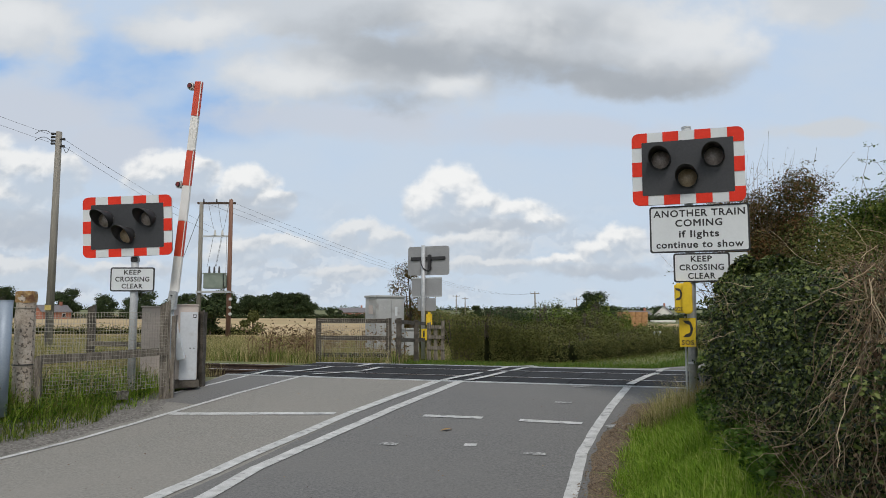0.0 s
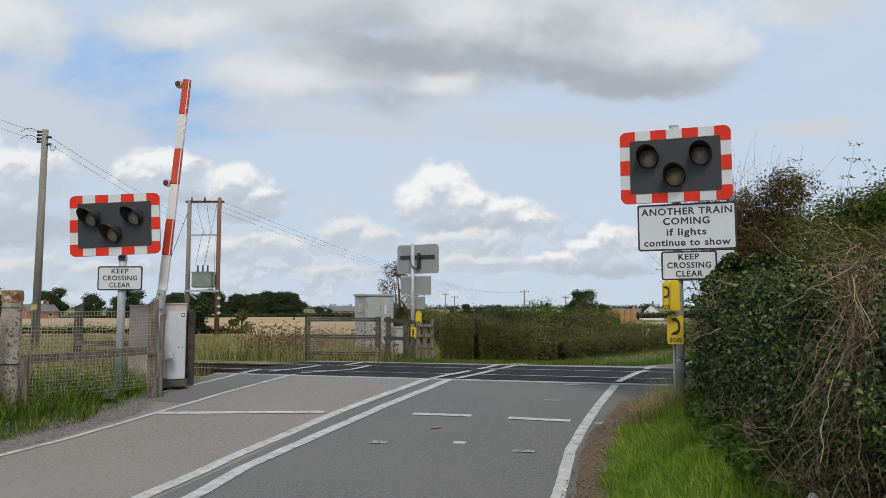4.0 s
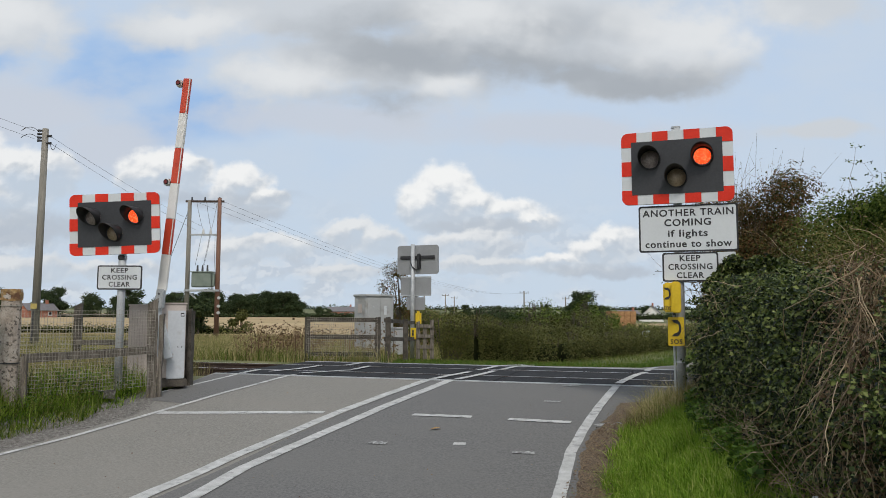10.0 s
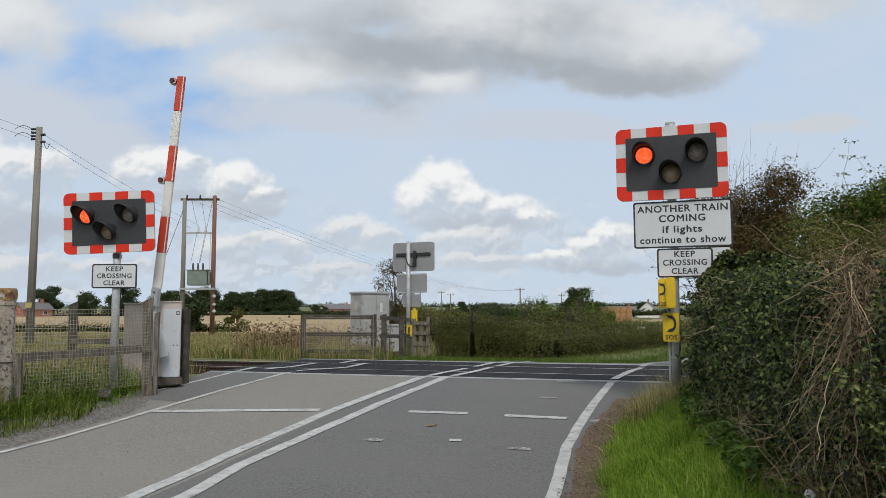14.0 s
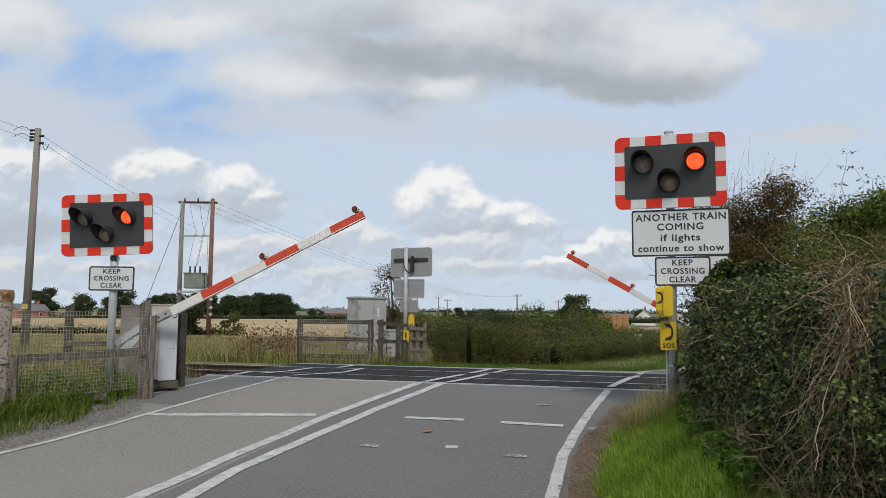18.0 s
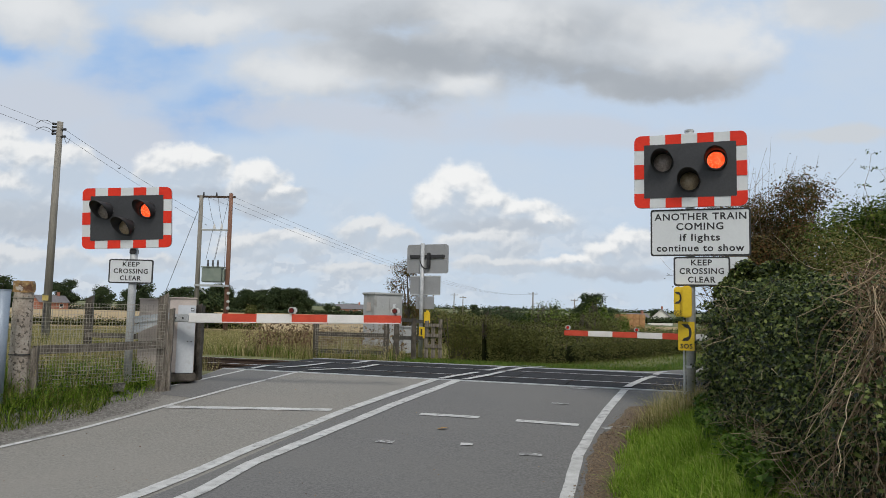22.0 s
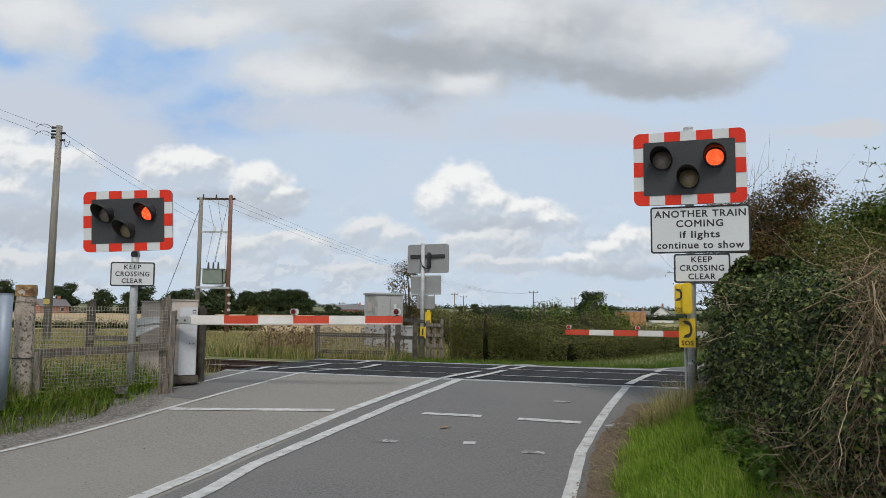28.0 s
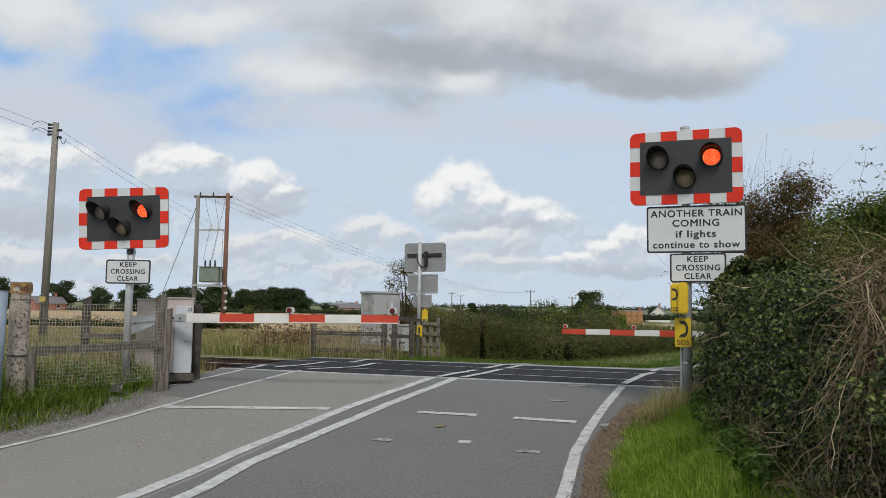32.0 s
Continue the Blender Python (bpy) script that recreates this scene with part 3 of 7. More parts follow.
def gravel_strip(name, A, B, label, mat):
    """A ragged strip of loose stones between two lines, lying on road and verge."""
    V, cols = [], 10
    fine = []
    for (a0, a1), (b0, b1) in zip(zip(A, A[1:]), zip(B, B[1:])):
        fine += [(Vector(a0).lerp(Vector(a1), i / 12), Vector(b0).lerp(Vector(b1), i / 12)) for i in range(12)]
    for a, b in fine:
        for j in range(cols + 1):
            t = j / cols + 0.12 * noise.noise((a.x * 4, a.y * 4, 0 if j == 0 else 9)) * (j in (0, cols))
            p = a.lerp(b, t)
            V.append((p.x, p.y, max(land(p.x, p.y) - 0.05, profile(across(p.x, p.y))) + 0.006 + (0.012 * abs(noise.noise((p.x * 9, p.y * 9, 0))) if 0 < j < cols else -0.004)))
    w = cols + 1
    Fc = [(j * w + i, j * w + i + 1, (j + 1) * w + i + 1, (j + 1) * w + i) for j in range(len(fine) - 1) for i in range(cols)]
    tagged(raw_mesh(name, np.array(V), np.array(Fc), mat), label, "gravel", kind="structure")
    rg = np.random.default_rng(len(label))
    k = rg.integers(0, len(V), 900)
    P = np.array(V)[k] + rg.normal(0, 0.03, (900, 3)) * (1, 1, 0)
    r = rg.uniform(0.004, 0.014, 900)[:, None, None]
    oct_ = np.array([(1, 0, 0), (0, 1, 0), (-1, 0, 0), (0, -1, 0), (0, 0, 0.8)])
    VV = (P[:, None, :] + oct_[None] * r * rg.uniform(0.6, 1.3, (900, 5, 1))).reshape(-1, 3)
    i = np.arange(900)[:, None] * 5
    FF = np.concatenate([i + np.array([q]) for q in ((0, 1, 4), (1, 2, 4), (2, 3, 4), (3, 0, 4))], 1).reshape(-1, 3)
    tagged(raw_mesh("loose_stones", VV, FF, mat), "small loose stones at the lane edge", "gravel", kind="stuff")


def road():
    ribbon("road", ROADL, ROADC, ASPHALT, 0.0, "pale worn asphalt lane ramping up to the railway")
    ribbon("road", ROADC, ROADR, ASPHALT_B, 0.0, "darker asphalt lane coming off the railway")
    ribbon("road_far", FARL, FARR, ASPHALT, 0.0, "grey asphalt lane bending away beyond the railway")
    ribbon("path", [(-4.62, 11.75), (-4.45, 12.5), (-4.15, 14.2)], [(-3.72, 11.3), (-3.36, 12.3), (-2.72, 13.75)], ASPHALT_B, 0.004, "darker asphalt patch of the path by the barrier", rows=12, category="path")
    painted("edge_line", [(-8.2, 0.5), (-4.86, 8.23), (-4.43, 9.23), (-3.92, 10.69), (-3.37, 12.18), (-2.56, 14.0)], 0.09, label="thin white line along the edge of the lane")
    painted("edge_line", [(-4.5, 12.3), (-4.06, 13.21), (-3.68, 14.1)], 0.08, label="thin white line along the edge of the path")
    painted("centre_line", [(-4.6, 0.5), (-2.55, 6.65), (-2.12, 8.17), (-1.31, 10.35), (-0.74, 11.59), (-0.06, 12.98)], 0.16, label="long white centre line, cracked and worn")
    painted("centre_line", [(-4.1, 0.5), (-2.1, 6.63), (-1.9, 7.66), (-1.34, 9.12), (-0.68, 10.71), (0.34, 12.9)], 0.16, label="long white centre line, cracked and worn")
    painted("edge_line", [(-0.7, 0.5), (1.1, 6.5), (1.47, 7.95), (1.77, 8.84), (2.32, 10.34), (3.0, 12.0)], 0.12, label="white line along the curving edge of the lane")
    painted("stop_line", [(-3.88, 10.64), (-1.5, 10.38)], 0.16, label="white stop line across the near lane")
    painted("road_dash", [(-0.26, 10.1), (0.52, 9.86)], 0.13, label="short white dash across the lane")
    painted("road_dash", [(0.99, 9.67), (1.75, 9.40)], 0.13, label="short white dash across the lane")
    painted("old_dash", [(1.62, 10.8), (1.86, 10.74)], 0.1, OLDLINE, label="faded white dash on the lane")
    painted("old_dash", [(2.1, 12.02), (2.4, 11.93)], 0.08, OLDLINE, label="faded white dash on the lane")
    painted("old_dash", [(-0.72, 8.62), (-0.52, 8.55)], 0.12, OLDLINE, label="faded scrap of white paint")
    painted("old_dash", [(0.86, 8.03), (1.1, 7.98)], 0.1, OLDLINE, label="faded scrap of white paint")
    painted("paint_patch", [(0.24, 8.46), (0.38, 8.44)], 0.11, label="small white patch of paint")
    painted("far_line", [(5.3, 17.6), (6.2, 18.6)], 0.1, label="white line on the far lane")
    painted("far_line", [(7.6, 20.6), (9.2, 22.4)], 0.1, label="white line on the far lane")
    gravel_strip("gravel_edge", [(-5.0, 8.0), (-4.72, 9.0), (-4.25, 10.2), (-4.15, 10.9), (-4.5, 12.35)], [(-6.3, 8.2), (-5.75, 9.5), (-5.1, 10.4), (-4.95, 11.2), (-4.75, 12.5)], "loose grey gravel beside the lane", GRAVEL)
    gravel_strip("gravel_edge", [(0.9, 5.2), (1.2, 6.3), (1.58, 7.95), (1.9, 8.84), (2.3, 9.7), (2.7, 10.6)], [(1.2, 5.2), (1.5, 6.3), (2.0, 7.95), (2.42, 8.84), (2.8, 9.8), (3.1, 10.6)], "brown leaf litter and gravel beside the lane", LITTER)
    painted("kerb_mark", [(2.02, 9.2), (2.34, 9.32)], 0.12, OLDLINE, label="pale concrete kerb edge")


def deck():
    """Rubber panels, rails and flangeways of the level crossing."""
    d = base("crossing_deck", pose(0, 0, 0), "black rubber level crossing deck with worn edges", "crossing deck", kind="structure")
    rows = [(12.3, 13.34, 10), (13.52, 14.8, 10), (14.98, 15.9, 10)]
    for n0, n1, k in rows:
        for i in range(k):
            s0, s1 = -8.4 + i * 10.8 / k, -8.4 + (i + 1) * 10.8 / k - 0.008
            bm = bmesh.new()
            vs = [bm.verts.new(track(n, s, 0.0)) for n, s in ((n0, s0), (n0, s1), (n1, s1), (n1, s0))]
            f = bm.faces.new(vs)
            r = bmesh.ops.extrude_face_region(bm, geom=[f])
            bmesh.ops.translate(bm, vec=(0, 0, -0.12), verts=[v for v in r["geom"] if isinstance(v, bmesh.types.BMVert)])
            bmesh.ops.recalc_face_normals(bm, faces=bm.faces)
            bmesh.ops.translate(bm, vec=(0, 0, 0.0015 * random.uniform(-1, 1)), verts=bm.verts)
            part("panel", bm, RUBBER, d, bevel=0.01)
    bm = bmesh.new()
    for n, w in ((12.27, 0.07), (15.93, 0.07)):
        c = track(n, -3.0, -0.02)
        box(bm, c, (10.9, w, 0.06), rz=-18.3)
    part("edge_beam", bm, GALV, d, "pale steel edge strip")
    lines = {"a": [(-0.0, 12.98), (0.42, 13.9), (0.75, 14.55)], "b": [(0.95, 15.0), (1.55, 16.4), (2.2, 17.7)],
             "c": [(0.42, 12.9), (0.85, 13.8), (1.25, 14.8)], "d": [(1.4, 15.1), (1.95, 16.3), (2.45, 17.4)],
             "e": [(3.05, 12.15), (3.2, 12.5), (3.8, 13.8), (4.2, 14.5)], "f": [(4.3, 14.8), (5.15, 17.0)],
             "g": [(-3.63, 14.25), (-3.5, 15.1)], "h": [(-2.5, 14.2), (-1.6, 15.0)], "i": [(-3.2, 14.6), (-2.75, 15.3), (-2.45, 16.2)],
             "j": [(-1.6, 15.1), (-1.35, 16.1)], "k": [(-1.9, 16.3), (-1.15, 18.5)]}
    for pts in lines.values():
        painted("deck_line", pts, 0.13, LINE, 0.016, "white line painted over the black rubber deck")


def railway():
    t = base("railway_track", pose(0, 0, 0), "single railway track on rusty ballast", "railway track", kind="structure")
    for n in (13.43, 14.89):
        bm = bmesh.new()
        prof = [(-0.035, 0.0), (0.035, 0.0), (0.035, -0.035), (0.01, -0.05), (0.01, -0.13), (0.07, -0.15), (-0.07, -0.15), (-0.01, -0.13), (-0.01, -0.05), (-0.035, -0.035)]
        rings = [[bm.verts.new(track(n + a, s, b + 0.002)) for a, b in prof] for s in (-160, 160)]
        for i in range(len(prof)):
            j = (i + 1) % len(prof)
            f = bm.faces.new((rings[0][i], rings[0][j], rings[1][j], rings[1][i]))
            f.material_index = 0 if i == 0 else 1
        bmesh.ops.recalc_face_normals(bm, faces=bm.faces)
        part("rail", bm, [STEEL_RAIL, RUST], t, "steel rail with a bright worn top")
    me = None
    for i in range(90):
        s = -44 + i * 0.7
        if -8.3 < s < 2.3:
            continue
        if me is None:
            bm = box_bm((0, 0, 0), (0.25, 2.5, 0.1))
            ob = part("sleeper", bm, SLEEPER, t, bevel=0.015)
            me = ob.data
        else:
            ob = new("sleeper", me)
            ob.parent = t
        ob.matrix_basis = Matrix.Translation(track(14.16, s, -0.19)) @ pose(0, 0, 0, 0, 0, -18.3)
    V, Fc = [], []
    ss = list(np.arange(-60, 60, 0.6))
    sec = [(12.0, -0.3), (12.6, -0.2), (13.2, -0.17), (14.16, -0.17), (15.1, -0.17), (15.8, -0.2), (16.4, -0.32)]
    for s in ss:
        for n, z in sec:
            inside = -8.6 < s < 2.6
            V.append(track(n, s, (z if not inside else -0.35) + 0.03 * noise.noise((s * 2, n * 3, 0))))
    w = len(sec)
    Fc = [(j * w + i, j * w + i + 1, (j + 1) * w + i + 1, (j + 1) * w + i) for j in range(len(ss) - 1) for i in range(w - 1)]
    tagged(raw_mesh("ballast", np.array([tuple(v) for v in V]), np.array(Fc), BALLAST), "dark brown stone ballast under the track", "ballast", kind="structure")


ground()
road()
deck()
railway()


# ---------------------------------------------------------------- sky
def sky_backdrop():
    """A far curved screen of drifting cloud, so distant that it shows no parallax."""
    R = 2600
    az = np.radians(np.linspace(-80, 80, 65))
    el = np.radians(np.concatenate([[-3, 0], np.linspace(1, 62, 36)]))
    V = [(R * math.sin(a) * math.cos(e), R * math.cos(a) * math.cos(e), R * math.sin(e)) for e in el for a in az]
    w = len(az)
    Fc = [(j * w + i, (j + 1) * w + i, (j + 1) * w + i + 1, j * w + i + 1) for j in range(len(el) - 1) for i in range(w - 1)]
    m = bpy.data.materials.new("cloudy_sky")
    m.use_nodes = True
    nt = m.node_tree
    nt.nodes.clear()
    N, L = nt.nodes.new, nt.links.new

    def calc(op, a, b=0.0, c=None, clamp=False):
        n = N("ShaderNodeMath")
        n.operation, n.use_clamp = op, clamp
        for i, v in enumerate((a, b, c)):
            if v is None:
                continue
            if isinstance(v, (int, float)):
                n.inputs[i].default_value = v
            else:
                L(v, n.inputs[i])
        return n.outputs[0]

    def smooth(v, a, b):
        n = N("ShaderNodeMapRange")
        n.interpolation_type = "SMOOTHSTEP"
        n.inputs["From Min"].default_value, n.inputs["From Max"].default_value = a, b
        L(v, n.inputs["Value"])
        return n.outputs["Result"]

    def blend(f, a, b):
        n = N("ShaderNodeMix")
        n.data_type = "RGBA"
        L(f, n.inputs["Factor"])
        for i, v in ((6, a), (7, b)):
            if isinstance(v, tuple):
                n.inputs[i].default_value = (*v, 1)
            else:
                L(v, n.inputs[i])
        return n.outputs[2]

    co, sep = N("ShaderNodeTexCoord"), N("ShaderNodeSeparateXYZ")
    L(co.outputs["Object"], sep.inputs[0])
    yy = calc("MAXIMUM", sep.outputs[1], 200.0)
    U, W = calc("DIVIDE", sep.outputs[0], yy), calc("DIVIDE", sep.outputs[2], yy)
    vec = N("ShaderNodeCombineXYZ")
    L(U, vec.inputs[0]), L(W, vec.inputs[1])

    def cloud_noise(sx, sy, det, rough=0.55, off=0.0, dist=0.0, up=(0, 0)):
        mp = N("ShaderNodeMapping")
        mp.inputs["Scale"].default_value, mp.inputs["Location"].default_value = (sx, sy, 1), (off + up[0] * sx, off * 0.7 + up[1] * sy, off)
        L(vec.outputs[0], mp.inputs["Vector"])
        n = N("ShaderNodeTexNoise")
        n.inputs["Scale"].default_value, n.inputs["Detail"].default_value, n.inputs["Roughness"].default_value, n.inputs["Distortion"].default_value = 1, det, rough, dist
        L(mp.outputs[0], n.inputs["Vector"])
        return n.outputs["Fac"]

    def billow(scale, off=0.0, up=(0, 0)):
        """Rounded cauliflower knobs: bright at their middles."""
        mp = N("ShaderNodeMapping")
        mp.inputs["Scale"].default_value, mp.inputs["Location"].default_value = (scale, scale * 1.25, 1), (off + up[0] * scale, off + up[1] * scale * 1.25, off)
        L(vec.outputs[0], mp.inputs["Vector"])
        wob = N("ShaderNodeTexNoise")
        wob.inputs["Scale"].default_value, wob.inputs["Detail"].default_value = 1.1, 4
        L(mp.outputs[0], wob.inputs["Vector"])
        mix = N("ShaderNodeVectorMath")
        mix.operation = "MULTIPLY_ADD"
        L(wob.outputs["Color"], mix.inputs[0])
        mix.inputs[1].default_value = (0.9, 0.9, 0)
        L(mp.outputs[0], mix.inputs[2])
        v = N("ShaderNodeTexVoronoi")
        v.feature = "SMOOTH_F1"
        v.inputs["Scale"].default_value, v.inputs["Detail"].default_value, v.inputs["Roughness"].default_value, v.inputs["Smoothness"].default_value = 1.0, 2.5, 0.55, 0.35
        L(mix.outputs[0], v.inputs["Vector"])
        return calc("SUBTRACT", 0.5, v.outputs["Distance"])

    # the cloud field is stirred at two scales, so that outlines billow
    def stir(*layers):
        at = vec.outputs[0]
        for scale, det, much, off in layers:
            mp, n, ma = N("ShaderNodeMapping"), N("ShaderNodeTexNoise"), N("ShaderNodeVectorMath")
            mp.inputs["Scale"].default_value, mp.inputs["Location"].default_value = (scale, scale * 1.2, 1), (off, off, off)
            L(vec.outputs[0], mp.inputs["Vector"])
            n.inputs["Scale"].default_value, n.inputs["Detail"].default_value, n.inputs["Roughness"].default_value = 1, det, 0.55
            L(mp.outputs[0], n.inputs["Vector"])
            shift = N("ShaderNodeVectorMath")
            shift.operation = "SUBTRACT"
            L(n.outputs["Color"], shift.inputs[0])
            shift.inputs[1].default_value = (0.5, 0.5, 0.5)
            ma.operation = "MULTIPLY_ADD"
            L(shift.outputs[0], ma.inputs[0])
            ma.inputs[1].default_value = (much, much * 0.75, 0)
            L(at, ma.inputs[2])
            at = ma.outputs[0]
        sp = N("ShaderNodeSeparateXYZ")
        L(at, sp.inputs[0])
        return sp.outputs[0], sp.outputs[1]

    broad = stir((4.0, 3, 0.10, 3.0), (13, 5, 0.05, 8.0))
    curly = stir((15, 3, 0.036, 5.0), (42, 5, 0.026, 11.0))
    soft = cloud_noise(4, 7, 5, 0.5, 9.0)
    wisp = cloud_noise(9, 16, 6, 0.55, 14.0)
    fleece = cloud_noise(30, 38, 5, 0.55, 5.0)
    knob, knob_lit = billow(26, 2.0), billow(26, 2.0, (-0.003, 0.007))
    big, big_lit = billow(9, 7.0), billow(9, 7.0, (-0.008, 0.016))

    def blob(field, cx, cy, rx, ry, flat=1.0):
        """A soft heap of cloud; flat squeezes it below its middle."""
        dx = calc("MULTIPLY", calc("SUBTRACT", field[0], cx), 1 / rx)
        dy = calc("MULTIPLY", calc("SUBTRACT", field[1], cy), 1 / ry)
        if flat != 1.0:
            dy = calc("MAXIMUM", dy, calc("MULTIPLY", dy, -flat))
        r2 = calc("ADD", calc("MULTIPLY", dx, dx), calc("MULTIPLY", dy, dy))
        return calc("SUBTRACT", 1.0, calc("SQRT", r2))

    def heap(field, blobs, flat=1.0, up=0.0):
        v = None
        for cx, cy, rx, ry in blobs:
            o = blob(field, cx - 0.25 * up * rx, cy + up * ry, rx, ry, flat)
            v = o if v is None else calc("SMOOTH_MAX", v, o, 0.15)
        return v

    def mid(v, k):
        return calc("MULTIPLY", calc("SUBTRACT", v, 0.5), k)

    # clear sky: paler towards the horizon, bluer up on one side
    blue = blend(smooth(W, 0.02, 0.40), (0.56, 0.665, 0.785), (0.51, 0.63, 0.80))
    gap = heap(broad, [(-0.432, 0.346, 0.13, 0.062), (-0.384, 0.367, 0.06, 0.021), (-0.324, 0.274, 0.13, 0.049), (-0.625, 0.352, 0.073, 0.025)])
    blue = blend(smooth(calc("ADD", gap, mid(soft, 0.8)), -0.25, 0.75), blue, (0.29, 0.48, 0.79))
    # thin veil
    veil = smooth(calc("ADD", calc("MULTIPLY", soft, 0.5), calc("MULTIPLY", wisp, 0.5)), 0.36, 0.62)
    col = blend(calc("MULTIPLY", veil, 0.5), blue, (0.585, 0.66, 0.75))
    sheet = heap(broad, [(-0.572, 0.279, 0.184, 0.069), (-0.45, 0.241, 0.127, 0.048), (-0.14, 0.265, 0.2, 0.03), (0.2, 0.25, 0.25, 0.03)])
    col = blend(calc("MULTIPLY", smooth(calc("ADD", sheet, mid(wisp, 0.9)), -0.2, 0.6), 0.85), col, (0.575, 0.62, 0.70))
    # high layer of grey cloud, brighter where the light comes through
    high = heap(broad, [(0.148, 0.394, 0.33, 0.09), (0.321, 0.379, 0.156, 0.078), (-0.073, 0.35, 0.229, 0.074), (-0.199, 0.316, 0.111, 0.041), (-0.139, 0.423, 0.334, 0.05), (-0.58, 0.41, 0.105, 0.062),
                        (-0.362, 0.404, 0.12, 0.037), (0.525, 0.43, 0.117, 0.037), (0.265, 0.33, 0.171, 0.032), (0.535, 0.25, 0.084, 0.016)])
    hm = smooth(calc("ADD", high, calc("ADD", mid(wisp, 1.1), calc("ADD", mid(fleece, 0.3), calc("MULTIPLY", calc("ADD", big, 0.1), 0.35)))), -0.3, 0.42)
    dark = heap(broad, [(0.093, 0.344, 0.13, 0.034), (0.296, 0.326, 0.15, 0.034), (-0.095, 0.289, 0.08, 0.022), (-0.042, 0.363, 0.11, 0.045), (0.164, 0.337, 0.13, 0.026), (0.03, 0.40, 0.2, 0.03)])
    dk = smooth(calc("ADD", dark, calc("ADD", mid(soft, 0.8), calc("ADD", mid(wisp, 0.9), mid(fleece, 0.35)))), -0.75, 0.75)
    bright = heap(broad, [(0.37, 0.402, 0.13, 0.058), (0.061, 0.412, 0.12, 0.04), (-0.346, 0.409, 0.09, 0.025), (-0.597, 0.414, 0.081, 0.033), (-0.199, 0.325, 0.087, 0.031), (0.014, 0.319, 0.047, 0.016)])
    bulge = calc("ADD", calc("MULTIPLY", calc("SUBTRACT", big, big_lit), 0.5), mid(wisp, 0.9))
    br = smooth(calc("ADD", bright, calc("ADD", bulge, mid(fleece, 0.4))), -0.6, 0.95)
    grey = blend(dk, (0.60, 0.635, 0.675), (0.385, 0.415, 0.45))
    grey = blend(calc("MULTIPLY", br, 0.9), grey, (0.78, 0.795, 0.805))
    col = blend(calc("MULTIPLY", hm, 0.93), col, grey)
    # low broken cloud towards the horizon, and grey undersides
    band = smooth(calc("ADD", wisp, mid(fleece, 0.25)), 0.42, 0.64)
    band = calc("MULTIPLY", band, calc("MULTIPLY", smooth(W, 0.0, 0.03), smooth(W, 0.17, 0.07)))
    col = blend(calc("MULTIPLY", band, 0.6), col, blend(smooth(calc("SUBTRACT", knob, knob_lit), -0.12, 0.14), (0.50, 0.55, 0.62), (0.70, 0.725, 0.755)))
    under = heap(curly, [(-0.577, 0.116, 0.13, 0.028), (0.056, 0.118, 0.085, 0.013), (-0.256, 0.136, 0.055, 0.012), (0.225, 0.058, 0.092, 0.012), (-0.3, 0.155, 0.12, 0.014)])
    col = blend(calc("MULTIPLY", smooth(calc("ADD", under, mid(fleece, 0.5)), -0.2, 0.6), 0.8), col, (0.46, 0.51, 0.58))
    # heaped clouds with bright tops and grey flat feet
    groups = ([(-0.372, 0.19, 0.062, 0.03), (-0.399, 0.181, 0.042, 0.02), (-0.348, 0.194, 0.035, 0.024), (-0.269, 0.168, 0.043, 0.031), (-0.233, 0.152, 0.031, 0.017)],
              [(-0.634, 0.19, 0.064, 0.052), (-0.581, 0.183, 0.056, 0.042), (-0.534, 0.188, 0.04, 0.03), (-0.627, 0.15, 0.079, 0.032)],
              [(0.009, 0.16, 0.05, 0.042), (-0.014, 0.148, 0.041, 0.032), (0.048, 0.143, 0.048, 0.027), (0.094, 0.134, 0.052, 0.022), (0.133, 0.126, 0.035, 0.013)],
              [(0.244, 0.093, 0.032, 0.028), (0.218, 0.081, 0.038, 0.019), (0.179, 0.069, 0.046, 0.014)],
              [(0.048, 0.094, 0.06, 0.02), (-0.111, 0.109, 0.041, 0.018), (-0.079, 0.1, 0.035, 0.019), (-0.223, 0.09, 0.056, 0.018), (-0.277, 0.085, 0.047, 0.019)],
              [(0.072, 0.064, 0.069, 0.011), (-0.129, 0.056, 0.054, 0.011), (-0.432, 0.059, 0.062, 0.012), (-0.581, 0.057, 0.094, 0.02)])
    knobs = calc("ADD", calc("MULTIPLY", calc("SUBTRACT", knob, knob_lit), 0.55), mid(fleece, 0.4))
    for g, top in zip(groups, (0.97, 0.88, 1.0, 0.95, 0.66, 0.5)):
        g = [(cx, cy, rx * 1.22, ry * 1.25) for cx, cy, rx, ry in g]
        low, crown = heap(curly, g, 0.95), heap(curly, g, 0.95, 0.45)
        rise = calc("SUBTRACT", crown, low)
        shade = smooth(calc("ADD", knobs, calc("MULTIPLY", rise, 0.95)), -0.45, 0.36)
        cover = calc("MULTIPLY", smooth(calc("ADD", low, mid(fleece, 0.45)), -0.04, 0.3), calc("ADD", 0.5, calc("MULTIPLY", smooth(rise, -0.45, 0.1), 0.5)))
        col = blend(calc("MULTIPLY", cover, 0.97), col, blend(calc("MULTIPLY", shade, top), (0.52, 0.57, 0.63), (0.90, 0.905, 0.90)))
    em, out = N("ShaderNodeEmission"), N("ShaderNodeOutputMaterial")
    L(col, em.inputs["Color"])
    em.inputs["Strength"].default_value = 1.0
    L(em.outputs[0], out.inputs["Surface"])
    ob = raw_mesh("backdrop_sky", np.array(V), np.array(Fc), m)
    ob.location = (0, 0, 1.16)
